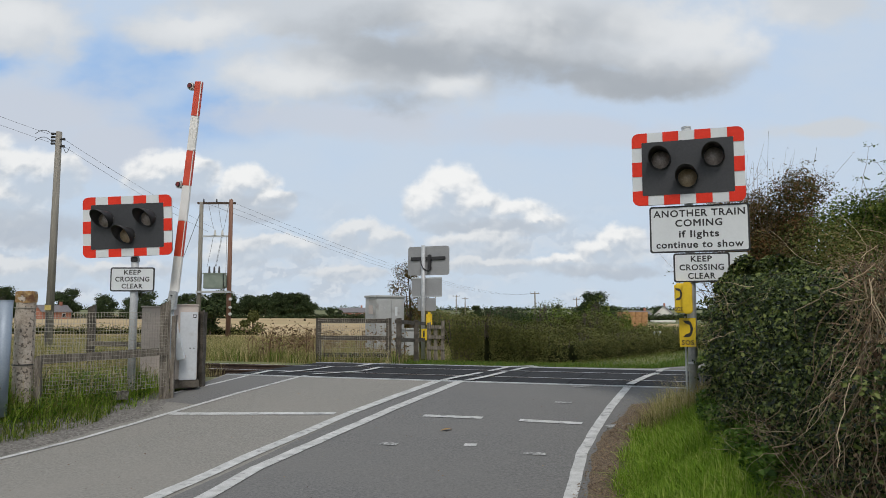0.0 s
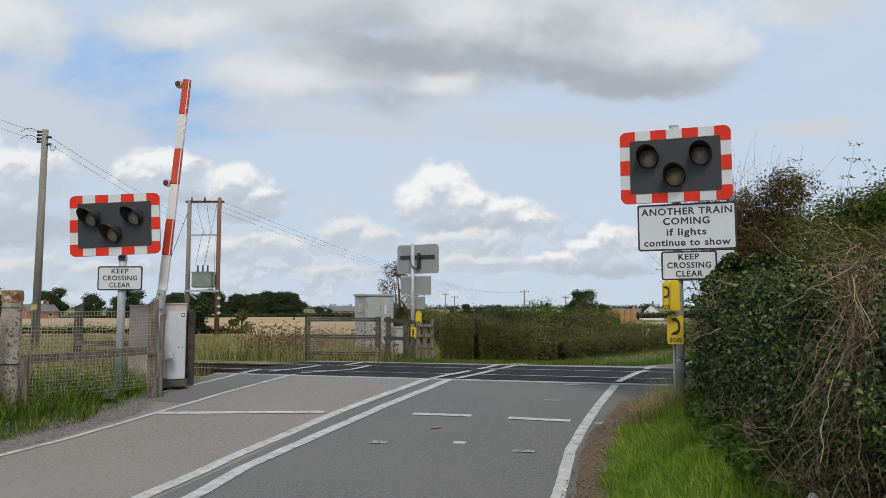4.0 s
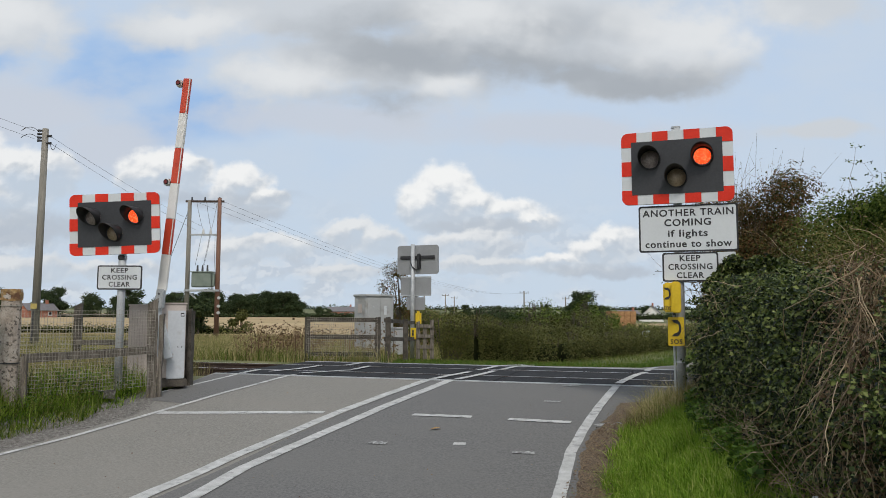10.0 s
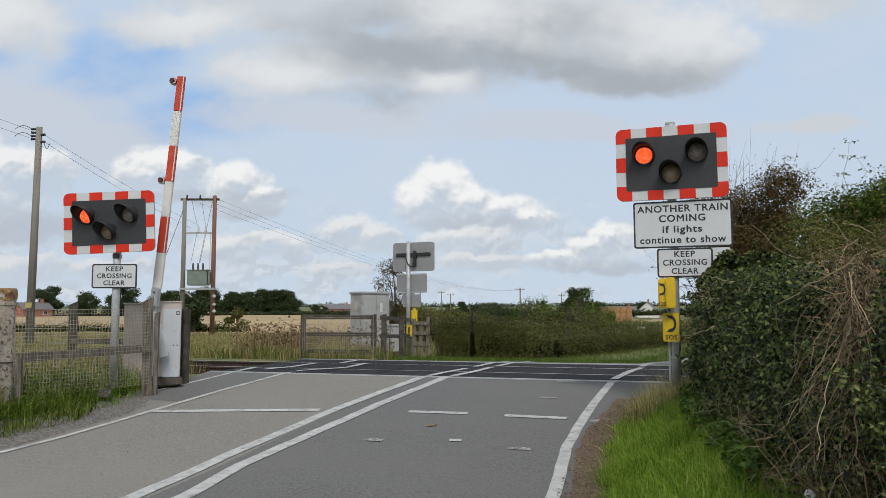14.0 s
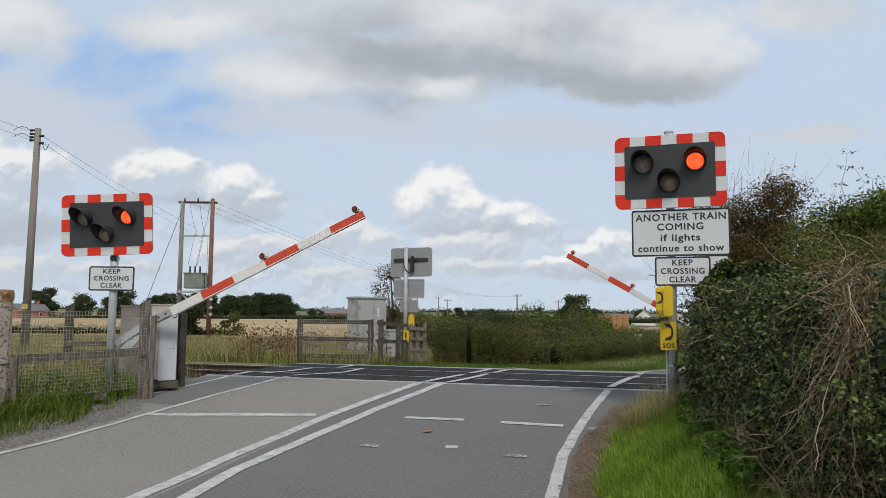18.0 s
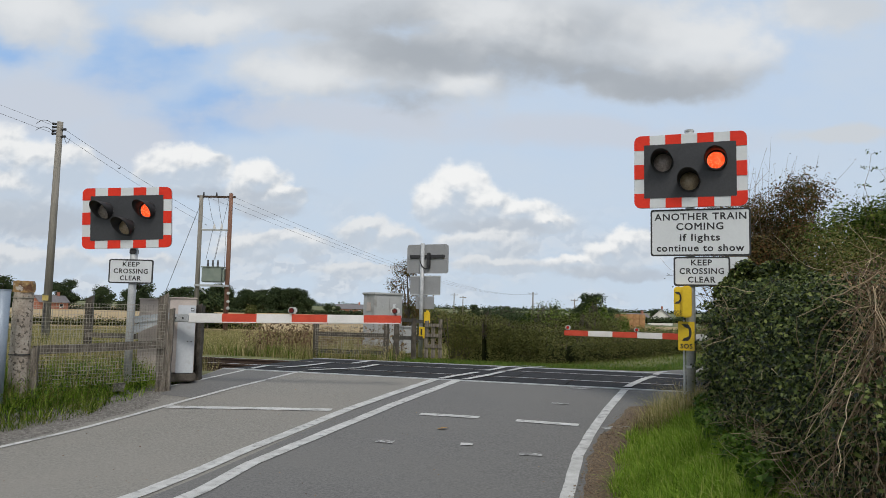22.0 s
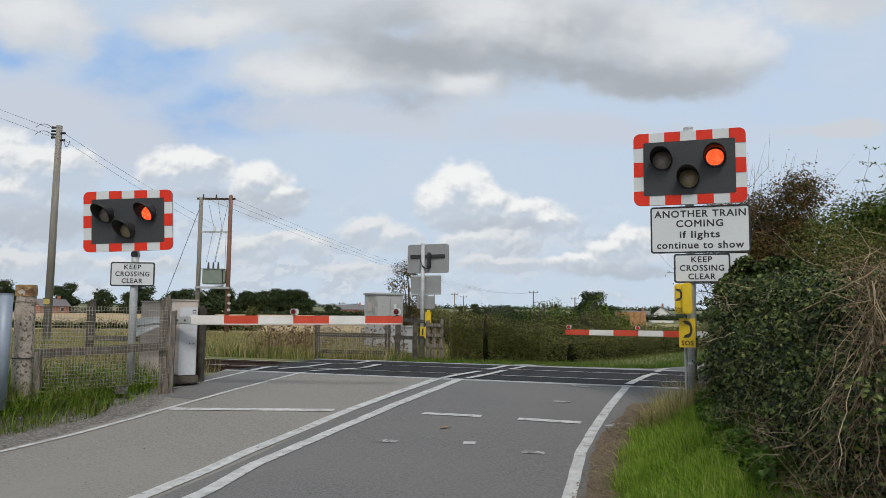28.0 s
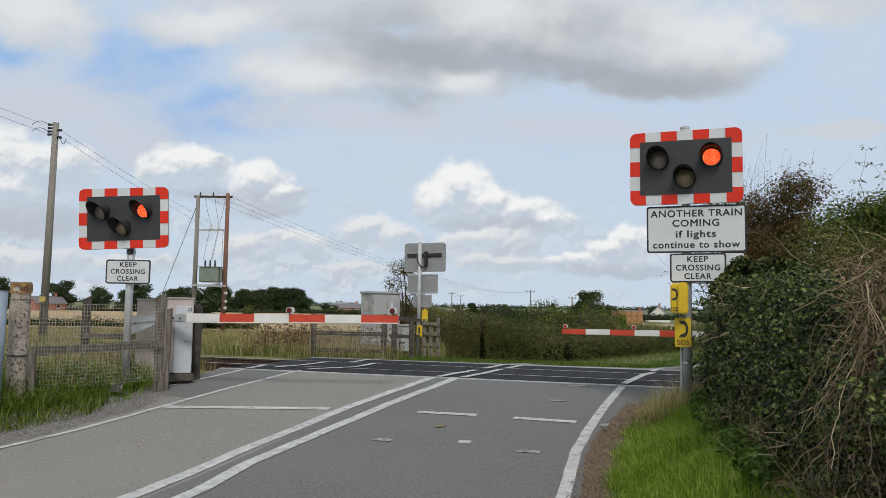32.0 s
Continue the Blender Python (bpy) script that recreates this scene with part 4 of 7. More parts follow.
    return tagged(ob, "pale blue sky with drifting white and grey clouds", "sky", kind="structure")


SKY = sky_backdrop()

# ---------------------------------------------------------------- crossing signals
LAMPS = []          # (turning lens, colour) in the order left red, right red, amber


def lens_ball(name, parent, x, y, z, lit, off):
    """A lamp's turning lens: one cap glows, the rest is dark."""
    bm = bmesh.new()
    bmesh.ops.create_uvsphere(bm, u_segments=32, v_segments=20, radius=0.185, matrix=pose(0, 0, 0, 0, 90, 0))
    for f in bm.faces:
        f.smooth = True
        f.material_index = 1 if f.calc_center_median().normalized().x < -0.765 else 0
    ob = part(name, bm, [off, lit], parent)
    ob.matrix_basis = pose(x, y, z)
    return ob


def hood(parent, x, z, yaw, length=0.30):
    """A deep visor: a tube cut on the slant, longest above."""
    bm = bmesh.new()
    k = 28
    rings = []
    for r, inner in ((0.139, False), (0.131, True)):
        back, front = [], []
        for i in range(k):
            a = 2 * math.pi * i / k
            c, s = math.cos(a), math.sin(a)
            ln = length * (0.05 + 0.95 * (0.5 + 0.5 * s) ** 0.85)
            back.append(bm.verts.new((r * c, 0.0, r * s)))
            front.append(bm.verts.new((r * c * 1.02, -ln, r * s * 1.02)))
        rings.append((back, front))
    for i in range(k):
        j = (i + 1) % k
        (b0, f0), (b1, f1) = rings
        bm.faces.new((b0[i], b0[j], f0[j], f0[i]))
        bm.faces.new((b1[i], f1[i], f1[j], b1[j]))
        bm.faces.new((f0[i], f0[j], f1[j], f1[i]))
    bmesh.ops.recalc_face_normals(bm, faces=bm.faces)
    ob = part("hood", bm, HOODBLACK, parent, "black lamp hood", smooth=True)
    ob.matrix_basis = pose(x, -0.028, z, 0, 0, yaw)
    return ob


def signal_board(parent, cz, yaw):
    """The striped board with its three hooded lamps, its front towards -y."""
    W, H, B = 1.42, 0.985, 0.13
    part("backing_board", plate_bm(W, H, 0.03, 0.09, -0.02, cz), GREYBACK, parent, "grey metal backing board")
    part("white_border", plate_bm(W - 0.004, H - 0.004, 0.006, 0.088, -0.027, cz), SIGNWHITE, parent, "white reflective border")
    part("black_panel", plate_bm(W - 2 * B, H - 2 * B, 0.006, 0.012, -0.034, cz), BOARDBLACK, parent, "matt black panel")
    bw, bh = W / 7, H / 5
    for k in (0, 2, 4, 6):
        for top in (0, 1):
            cx = -W / 2 + bw * (k + 0.5)
            zz = cz + (H / 2 - B / 2) * (1 if top else -1)
            if k in (0, 6):
                cor = [0, 0, 0, 0]
                cor[(3 if k == 0 else 2) if top else (0 if k == 0 else 1)] = 1
                zz = cz + (H / 2 - bh / 2) * (1 if top else -1)
                bm = bmesh.new()
                # an L-shaped corner block
                sx, sz = (-1 if k == 0 else 1), (1 if top else -1)
                pts = []
                X, Z = sx * W / 2, sz * H / 2
                rad = 0.088
                ctr = (X - sx * rad, Z - sz * rad)
                for i in range(7):
                    a = radians(90 * i / 6)
                    pts.append((ctr[0] + sx * rad * math.cos(a), ctr[1] + sz * rad * math.sin(a)))
                pts += [(X - sx * bw, Z), (X - sx * bw, Z - sz * B), (X - sx * B, Z - sz * B), (X - sx * B, Z - sz * bh), (X, Z - sz * bh)]
                vs = [bm.verts.new((x, -0.033, cz + z)) for x, z in pts]
                f = bm.faces.new(vs)
                r = bmesh.ops.extrude_face_region(bm, geom=[f])
                bmesh.ops.translate(bm, vec=(0, 0.005, 0), verts=[v for v in r["geom"] if isinstance(v, bmesh.types.BMVert)])
                bmesh.ops.recalc_face_normals(bm, faces=bm.faces)
                part("red_block", bm, RED, parent)
            else:
                part("red_block", plate_bm(bw, B, 0.005, 0, -0.033, zz, cx), RED, parent)
    for sx in (-1, 1):
        part("red_block", plate_bm(B, bh, 0.005, 0, -0.033, cz, sx * (W / 2 - B / 2)), RED, parent)
    made = []
    for nm, x, z, lit, off in (("red_lamp", -0.335, 0.115, LIT_RED, LENS_OFF), ("red_lamp", 0.335, 0.115, LIT_RED, LENS_OFF), ("amber_lamp", 0.0, -0.15, LIT_AMBER, LENS_OFF_A)):
        bm = bmesh.new()
        bmesh.ops.create_cone(bm, cap_ends=True, segments=28, radius1=0.208, radius2=0.208, depth=0.35, matrix=pose(0, 0.168, 0, 90))
        hs = part("lamp_housing", bm, HOODBLACK, parent, "black lamp housing behind the board", bevel=0.02)
        hs.matrix_basis = pose(x, 0.0, cz + z)
        hood(parent, x, cz + z, yaw)
        ball = lens_ball(nm, parent, x, 0.105, cz + z, lit, off)
        made.append(ball)
    return made


def sign_plate(parent, name, w, h, x, z, y, rows, label):
    """A white plate with a thin black border and lettering; rows: (text, size, height)."""
    pl = part(name, plate_bm(w, h, 0.012, 0.035, y, z, x), SIGNBLACK, parent, label)
    part("face", plate_bm(w - 0.044, h - 0.044, 0.002, 0.022, y - 0.0025, z, x), SIGNWHITE, pl)
    for text, size, dz, wd in rows:
        words(text, size, SIGNBLACK, pl, "letter", x, z + dz, y - 0.0045, width=wd)
    return pl


def phone_glyph(parent, x, z, y, s):
    """A black telephone handset symbol, upright, its ends turned to the left."""
    bm = bmesh.new()
    out = [(math.cos(radians(70 - 10 * i)) * 0.30 - 0.12, math.sin(radians(70 - 10 * i)) * 0.46) for i in range(15)]
    inn = [(px - (0.12 if 3 < i < 11 else 0.31), pz * (0.9 if 3 < i < 11 else 1.0)) for i, (px, pz) in enumerate(out)]
    V = [bm.verts.new((x + px * s, y, z + pz * s)) for px, pz in out]
    W = [bm.verts.new((x + px * s, y, z + pz * s)) for px, pz in inn]
    for i in range(14):
        bm.faces.new((V[i], V[i + 1], W[i + 1], W[i]))
    r = bmesh.ops.extrude_face_region(bm, geom=bm.faces[:])
    bmesh.ops.translate(bm, vec=(0, 0.003, 0), verts=[v for v in r["geom"] if isinstance(v, bmesh.types.BMVert)])
    bmesh.ops.recalc_face_normals(bm, faces=bm.faces)
    return part("phone_symbol", bm, SIGNBLACK, parent)


def right_signal():
    t = base("crossing_signal", pose(3.28, 9.72, 0.03, 0, 0, -20), "crossing signal with red and white striped board by the ivy hedge", "level crossing signal", "crossing signals")
    part("post", rod_bm((0, 0, -0.1), (0, 0, 3.62), 0.06, seg=20), GALV, t, "round galvanised steel post", smooth=True)
    part("post_cap", rod_bm((0, 0, 3.615), (0, 0, 3.64), 0.063, seg=20), GALV, t)
    LAMPS.append(signal_board_at(t, 3.075, -4))
    for z in (2.85, 3.5):
        bm = box_bm((0, 0.02, z), (0.17, 0.14, 0.05))
        part("clamp", bm, GALV, t, bevel=0.008)
    sign_plate(t, "another_train_sign", 1.245, 0.625, 0.12, 2.25, -0.075,
               [("ANOTHER TRAIN", 0.129, 0.205, 1.143), ("COMING", 0.129, 0.075, 0.585), ("if lights", 0.129, -0.07, 0.5), ("continue to show", 0.129, -0.21, 1.085)], "white warning plate with black lettering")
    sign_plate(t, "keep_clear_sign", 0.70, 0.385, 0.14, 1.735, -0.085, [("KEEP", 0.107, 0.112, 0.26), ("CROSSING", 0.107, 0.0, 0.55), ("CLEAR", 0.107, -0.112, 0.34)], "white plate with black lettering")
    part("side_plate", plate_bm(0.64, 0.16, 0.01, 0.02, -0.068, 1.845, 0.385), SIGNWHITE, t, "blank white plate behind")
    # telephone box, its lid standing proud, and the sign below
    part("telephone_box", box_bm((-0.105, -0.10, 1.335), (0.2, 0.16, 0.39)), YELLOW, t, "yellow emergency telephone box", bevel=0.02)
    part("telephone_lid", plate_bm(0.125, 0.41, 0.10, 0.045, -0.235, 1.335, -0.045), YELLOW, t, "rounded yellow lid", bevel=0.012)
    phone_glyph(t, -0.142, 1.385, -0.183, 0.18)
    words("SOS", 0.075, SIGNBLACK, t, "letter", -0.155, 1.19, -0.183, width=0.09)
    part("hinge", rod_bm((-0.08, -0.15, 1.13), (-0.08, -0.15, 1.10), 0.012, seg=8), SIGNBLACK, t)
    sg = part("telephone_sign", plate_bm(0.205, 0.375, 0.02, 0.012, -0.095, 0.89, -0.055), YELLOW, t, "yellow telephone sign")
    phone_glyph(sg, -0.035, 0.935, -0.099, 0.25)
    words("SOS", 0.085, SIGNBLACK, sg, "letter", -0.055, 0.755, -0.0975, width=0.15)
    part("cable_pipe", rod_bm((-0.085, 0.0, 0.0), (-0.085, 0.0, 1.2), 0.014, seg=8), GALV, t, "thin cable conduit")
    part("strap", rod_bm((0, 0, 0.48), (0, 0, 0.505), 0.068, seg=18), GALV, t)


def signal_board_at(t, cz, yaw, dx=0.0, tilt=0.0):
    b = part("signal_head", box_bm((0, 0, 0), (0.3, 0.05, 0.06)), GALV, t, "striped signal board with three hooded lamps")
    b.matrix_basis = pose(dx, -0.09, cz, 0, tilt)
    return signal_board(b, 0.0, yaw)


def left_signal():
    t = base("crossing_signal", pose(-5.02, 11.95, 0.0, 0, 0, 2), "crossing signal with red and white striped board by the barrier", "level crossing signal", "crossing signals")
    part("post", rod_bm((0, 0, -0.2), (0, 0, 2.6), 0.06, seg=20), GALV, t, "round galvanised steel post", smooth=True)
    LAMPS.append(signal_board_at(t, 2.578, -18, -0.1, -2.7))
    part("clamp", box_bm((0, -0.0, 2.04), (0.1, 0.15, 0.08)), SIGNBLACK, t, bevel=0.01)
    sign_plate(t, "keep_clear_sign", 0.705, 0.39, -0.005, 1.715, -0.08, [("KEEP", 0.107, 0.112, 0.27), ("CROSSING", 0.107, 0.0, 0.545), ("CLEAR", 0.107, -0.112, 0.335)], "white plate with black lettering")


def rear_signal():
    """The signal for traffic from beyond, seen from behind."""
    t = base("crossing_signal", pose(-0.63, 23.5, -0.27, 0, 0, 155), "crossing signal seen from its plain grey back", "level crossing signal", "crossing signals")
    part("post", rod_bm((0, 0, 0), (0, 0, 3.62), 0.065, seg=18), GALV, t, "round galvanised steel post", smooth=True)
    W = 1.46
    part("board", plate_bm(W, 0.93, 0.04, 0.09, -0.13, 3.13, -0.13), GREYBACK, t, "grey back of the striped board")
    part("rail", box_bm((-0.13, -0.07, 3.2), (1.22, 0.05, 0.11)), SIGNBLACK, t, "black mounting rail", bevel=0.01)
    part("junction_box", box_bm((-0.2, -0.04, 3.07), (0.11, 0.1, 0.5)), SIGNBLACK, t, "black cable box", bevel=0.02)
    part("cable", wire_bm([(0.06, 0.02, 3.2), (0.06, 0.05, 3.05), (-0.02, 0.06, 2.88), (-0.12, 0.03, 2.8), (-0.2, 0.0, 2.84)], 0.022), SIGNBLACK, t)
    part("plate", plate_bm(1.08, 0.62, 0.012, 0.02, -0.1, 2.28, -0.07), GREYBACK, t, "grey back of the warning plate")
    part("plate_edge", box_bm((-0.06, -0.085, 2.57), (1.08, 0.012, 0.04)), GALV, t)
    part("plate_edge", box_bm((-0.06, -0.085, 1.99), (1.08, 0.012, 0.04)), GALV, t)
    part("plate", plate_bm(0.64, 0.4, 0.012, 0.02, -0.1, 1.73, -0.08), GREYBACK, t, "grey back of a small plate")
    part("telephone_box", box_bm((-0.2, -0.03, 1.26), (0.18, 0.2, 0.44), rz=20), YELLOW, t, "yellow emergency telephone box", bevel=0.05)
    part("telephone_sign", box_bm((-0.08, 0.08, 0.78), (0.2, 0.03, 0.36), rz=0), YELLOW, t, "yellow telephone sign", bevel=0.01)
    part("phone_symbol", box_bm((-0.07, 0.098, 0.8), (0.05, 0.012, 0.2)), SIGNBLACK, t)


def wire_bm(pts, r, seg=6):
    bm = bmesh.new()
    for a, b in zip(pts, pts[1:]):
        rod(bm, a, b, r, seg=seg)
    return bm


right_signal()
left_signal()
rear_signal()


def rail_bm(a, b, w, d):
    a, b = Vector(a), Vector(b)
    bm = bmesh.new()
    dv = b - a
    m = Matrix.Translation((a + b) / 2) @ dv.to_track_quat("X", "Z").to_matrix().to_4x4() @ Matrix.Diagonal((dv.length, d, w, 1))
    bmesh.ops.create_cube(bm, size=1, matrix=m)
    bmesh.ops.subdivide_edges(bm, edges=[e for e in bm.edges if e.calc_length() > dv.length * 0.8], cuts=8)
    for v in bm.verts:
        v.co += noise.noise_vector(v.co * 3) * 0.008
    return bm


# ---------------------------------------------------------------- barriers
def boom(machine, m, label):
    """A barrier arm that turns about its own origin: local x runs along it."""
    t = new("barrier_arm")
    t.parent, t["label"] = machine, label
    t.matrix_basis = machine.matrix_basis.inverted() @ m
    cols = [BOOMWHITE, BOOMRED, BOOMWHITE, BOOMRED, BOOMWHITE, BOOMRED]
    for i, c in enumerate(cols):
        h0 = 0.157 - 0.004 * i
        x0, x1 = 0.46 + 0.6 * i, 0.46 + 0.6 * (i + 1)
        bm = bmesh.new()
        vs = [bm.verts.new((x, y, -0.1 + z * h)) for x, h in ((x0, h0), (x1, h0 - 0.004)) for y in (-0.03, 0.03) for z in (-0.5, 0.5)]
        for q in ((0, 1, 3, 2), (4, 6, 7, 5), (0, 4, 5, 1), (2, 3, 7, 6), (1, 5, 7, 3), (0, 2, 6, 4)):
            bm.faces.new([vs[k] for k in q])
        bmesh.ops.recalc_face_normals(bm, faces=bm.faces)
        part("red_band" if c is BOOMRED else "white_band", bm, c, t, bevel=0.008)
        if c is BOOMRED:
            part("edge_strip", box_bm(((x0 + x1) / 2, -0.032, -0.1 - (h0 / 2 - 0.012)), (0.595, 0.006, 0.016)), BOOMWHITE, t)
    part("arm_bracket", box_bm((0.32, -0.02, -0.1), (0.32, 0.1, 0.13)), GALV, t, "galvanised bracket with bolts", bevel=0.012)
    for x in (0.27, 0.4):
        part("bolt", rod_bm((x, -0.07, -0.1), (x, -0.09, -0.1), 0.014, seg=8), SIGNBLACK, t)
    part("counterweight_arm", rail_bm((0.18, 0.02, -0.06), (-0.64, 0.02, -0.15), 0.11, 0.03), PALEPAINT, t, "pale painted counterweight arm")
    part("counterweight_arm", rail_bm((-0.02, 0.05, -0.1), (-0.64, 0.05, -0.34), 0.14, 0.03), PALEPAINT, t)
    part("counterweight", rail_bm((-0.6, 0.12, -0.1), (-0.6, 0.12, -0.36), 0.07, 0.05), CABPINK, t)
    for x in (2.27, 3.97):
        part("barrier_lamp", box_bm((x, 0.0, 0.035), (0.115, 0.13, 0.1)), BOOMWHITE, t, "small red barrier lamp", bevel=0.02)
        part("lamp_foot", rod_bm((x, 0, -0.04), (x, 0, 0.0), 0.02, seg=8), SIGNBLACK, t)
        for s in (-1, 1):
            part("lamp_lens", rod_bm((x, s * 0.055, 0.035), (x, s * 0.077, 0.035), 0.034, seg=14), DARKRED if s < 0 else RED, t, "red lens")
            part("lamp_rim", rod_bm((x, s * 0.05, 0.035), (x, s * 0.066, 0.035), 0.044, seg=14), SIGNBLACK, t)
    return t


def pedestal():
    t = base("barrier_machine", pose(-4.47, 12.76, 0.0, 0, 0, 22), "grey steel barrier machine on a low plinth", "barrier machine", "barrier machines")
    part("plinth", box_bm((0, 0, -0.02), (0.5, 0.56, 0.14)), SLEEPER, t, "low concrete plinth", bevel=0.02)
    part("body", box_bm((0, 0, 0.68), (0.42, 0.5, 1.24)), CABPINK, t, "faded grey casing", bevel=0.015)
    part("lid", box_bm((0, 0, 1.31), (0.45, 0.53, 0.025)), CABPINK, t, bevel=0.008)
    d = part("door", box_bm((0.06, -0.262, 0.62), (0.28, 0.03, 1.14)), PALEPAINT, t, "pale grey door", bevel=0.008)
    part("label", box_bm((0.15, -0.279, 1.12), (0.055, 0.006, 0.06)), SIGNBLACK, d)
    part("label_face", box_bm((0.15, -0.283, 1.12), (0.04, 0.004, 0.03)), SIGNWHITE, d)
    for x in (0.09, 0.15):
        part("lock", rod_bm((x, -0.27, 0.58), (x, -0.283, 0.58), 0.011, seg=8), SIGNBLACK, d)
    t2 = base("equipment_cabinet", pose(-4.96, 13.05, 0.0, 0, 0, 12), "faded pinkish grey relay cabinet behind the fence", "cabinet", "cabinets")
    part("body", box_bm((0, 0, 0.62), (0.62, 0.45, 1.3)), CABPINK, t2, bevel=0.012)
    part("lid", box_bm((0, 0, 1.285), (0.65, 0.48, 0.025)), CABPINK, t2, bevel=0.006)
    part("foot", box_bm((0, 0, -0.06), (0.56, 0.4, 0.12)), LICHEN, t2)
    f = copy_thing(t, pose(7.3, 18.1, -0.15, 0, 0, 166))
    f["label"] = "grey steel barrier machine beyond the railway"
    return t, f


MACHINE_NEAR, MACHINE_FAR = pedestal()
BOOM_NEAR = boom(MACHINE_NEAR, pose(-4.633, 12.32, 1.075, 0, 0, -10), "long red and white banded barrier arm")
BOOM_FAR = boom(MACHINE_FAR, pose(7.063, 17.781, 0.777, 0, 0, 164), "long red and white banded barrier arm")


# ---------------------------------------------------------------- fences
def post_bm(h, w, d, top=0.03, lean=0.0):
    bm = bmesh.new()
    vs = box(bm, (0, 0, h / 2), (w, d, h))
    for v in vs:
        if v.co.z > h / 2:
            v.co.x += lean
            v.co.z += top * (0.5 if v.co.x > 0 else -0.5)
    bmesh.ops.subdivide_edges(bm, edges=[e for e in bm.edges if abs(e.verts[0].co.z - e.verts[1].co.z) > h * 0.5], cuts=5)
    for v in bm.verts:
        k = noise.noise_vector((v.co.x * 9 + h, v.co.y * 9, v.co.z * 4))
        v.co += k * 0.012
    return bm


def netting(parent, a, b, z0, z1, gap=0.05, r=0.002):
    a, b = Vector(a), Vector(b)
    n = int((b - a).length / gap)
    lines = []
    for i in range(n + 1):
        p = a.lerp(b, i / n)
        w = [Vector((0.004 * noise.noise((i, k, 0)), 0, 0)) for k in range(4)]
        lines.append([Vector((p.x, p.y, z0 + p.z + (z1 - z0) * k / 3)) + w[k] for k in range(4)])
    m = int((z1 - z0) / (gap * 1.15))
    for j in range(m + 1):
        z = z0 + (z1 - z0) * j / m
        lines.append([a.lerp(b, k / 6) + Vector((0, 0, z - 0.012 * math.sin(math.pi * k / 6))) for k in range(7)])
    return wire_mesh("wire_netting", lines, r, WIRE, parent, "square galvanised wire netting")


def near_fence():
    t = base("fence", pose(0, 0, 0), "weathered post and rail fence with wire netting", "fence", "fences")
    p1, p2 = Vector((-5.66, 10.05, 0)), Vector((-4.44, 11.9, 0))
    bm = bmesh.new()
    for k in range(9):
        rod(bm, (0, 0, 0.18 * k), (0, 0, 0.18 * (k + 1)), 0.125 + 0.004 * (k % 2), 0.125 + 0.004 * ((k + 1) % 2), 14, caps=k in (0, 8))
    bmesh.ops.remove_doubles(bm, verts=bm.verts, dist=0.002)
    for v in bm.verts:
        v.co += noise.noise_vector(v.co * 7) * 0.012
    o = part("post", bm, LICHEN, t, "stout round concrete post, pitted and stained")
    o.matrix_basis = pose(-5.69, 10.05, -0.17)
    bm = bmesh.new()
    rod(bm, (0, 0, 0), (0, 0, 0.15), 0.134, 0.13, 14)
    bmesh.ops.subdivide_edges(bm, edges=bm.edges[:], cuts=2, use_grid_fill=True)
    for v in bm.verts:
        v.co += noise.noise_vector(v.co * 11) * 0.016
    part("lichen_crust", bm, ORANGE_LICHEN, t, "crust of orange lichen on the post").matrix_basis = pose(-5.69, 10.05, 1.315)
    o = part("post", post_bm(0.72, 0.08, 0.08, 0.04), OLDWOOD, t)
    o.matrix_basis = pose(-5.52, 10.12, -0.15, 0, 0, 15)
    o = part("post", post_bm(1.56, 0.15, 0.15, 0.1, -0.02), OLDWOOD, t, "split grey wooden post with a slanted top")
    o.matrix_basis = pose(-4.46, 11.9, -0.22, 0, 0, 20)
    o = part("post", post_bm(1.35, 0.06, 0.1, 0.02, 0.01), OLDWOOD, t)
    o.matrix_basis = pose(-4.35, 11.93, -0.22, 0, 0, 10)
    part("rail", rail_bm((-5.55, 10.12, 0.53), (-4.40, 11.86, 0.57), 0.12, 0.05), OLDWOOD, t)
    netting(t, (-5.55, 10.05, 0), (-4.40, 11.80, 0), 0.02, 1.19, 0.045, 0.0026)
    part("tie", rod_bm((-5.69, 10.05, 0.47), (-5.69, 10.05, 0.485), 0.14, seg=14), SIGNBLACK, t)
    part("tie", rod_bm((-5.69, 10.05, 1.24), (-5.69, 10.05, 1.25), 0.14, seg=14), WIRE, t)
    q = base("steel_pipe_post", pose(-5.68, 9.55, -0.15, 0, 0.5), "blue-grey steel pipe post beside the fence", "post")
    part("pipe", rod_bm((0, 0, 0), (0, 0, 1.48), 0.085, seg=20), BLUEPIPE, q, smooth=True)
    part("pipe_cap", rod_bm((0, 0, 1.475), (0, 0, 1.49), 0.088, seg=20), BLUEPIPE, q)
    t2 = base("fence", pose(0, 0, 0), "old wooden fence posts and wire behind the netting", "fence", "fences")
    for x, y, h in ((-6.47, 13.6, 1.5), (-9.2, 11.9, 1.45), (-4.27, 13.0, 1.4)):
        o = part("post", post_bm(h, 0.12, 0.12, 0.05), DARKWOOD, t2)
        o.matrix_basis = pose(x, y, -0.2, 0, 0, 12)
    part("rail", rail_bm((-6.47, 13.55, 0.62), (-4.95, 13.45, 0.6), 0.09, 0.04), OLDWOOD, t2)
    netting(t2, (-9.2, 11.9, 0), (-6.47, 13.6, 0), 0.1, 1.1, 0.1, 0.003)
    o = part("post", post_bm(1.3, 0.06, 0.12, 0.03), DARKWOOD, t2)
    o.matrix_basis = pose(-4.2, 12.95, -0.12, 0, 0, -10)


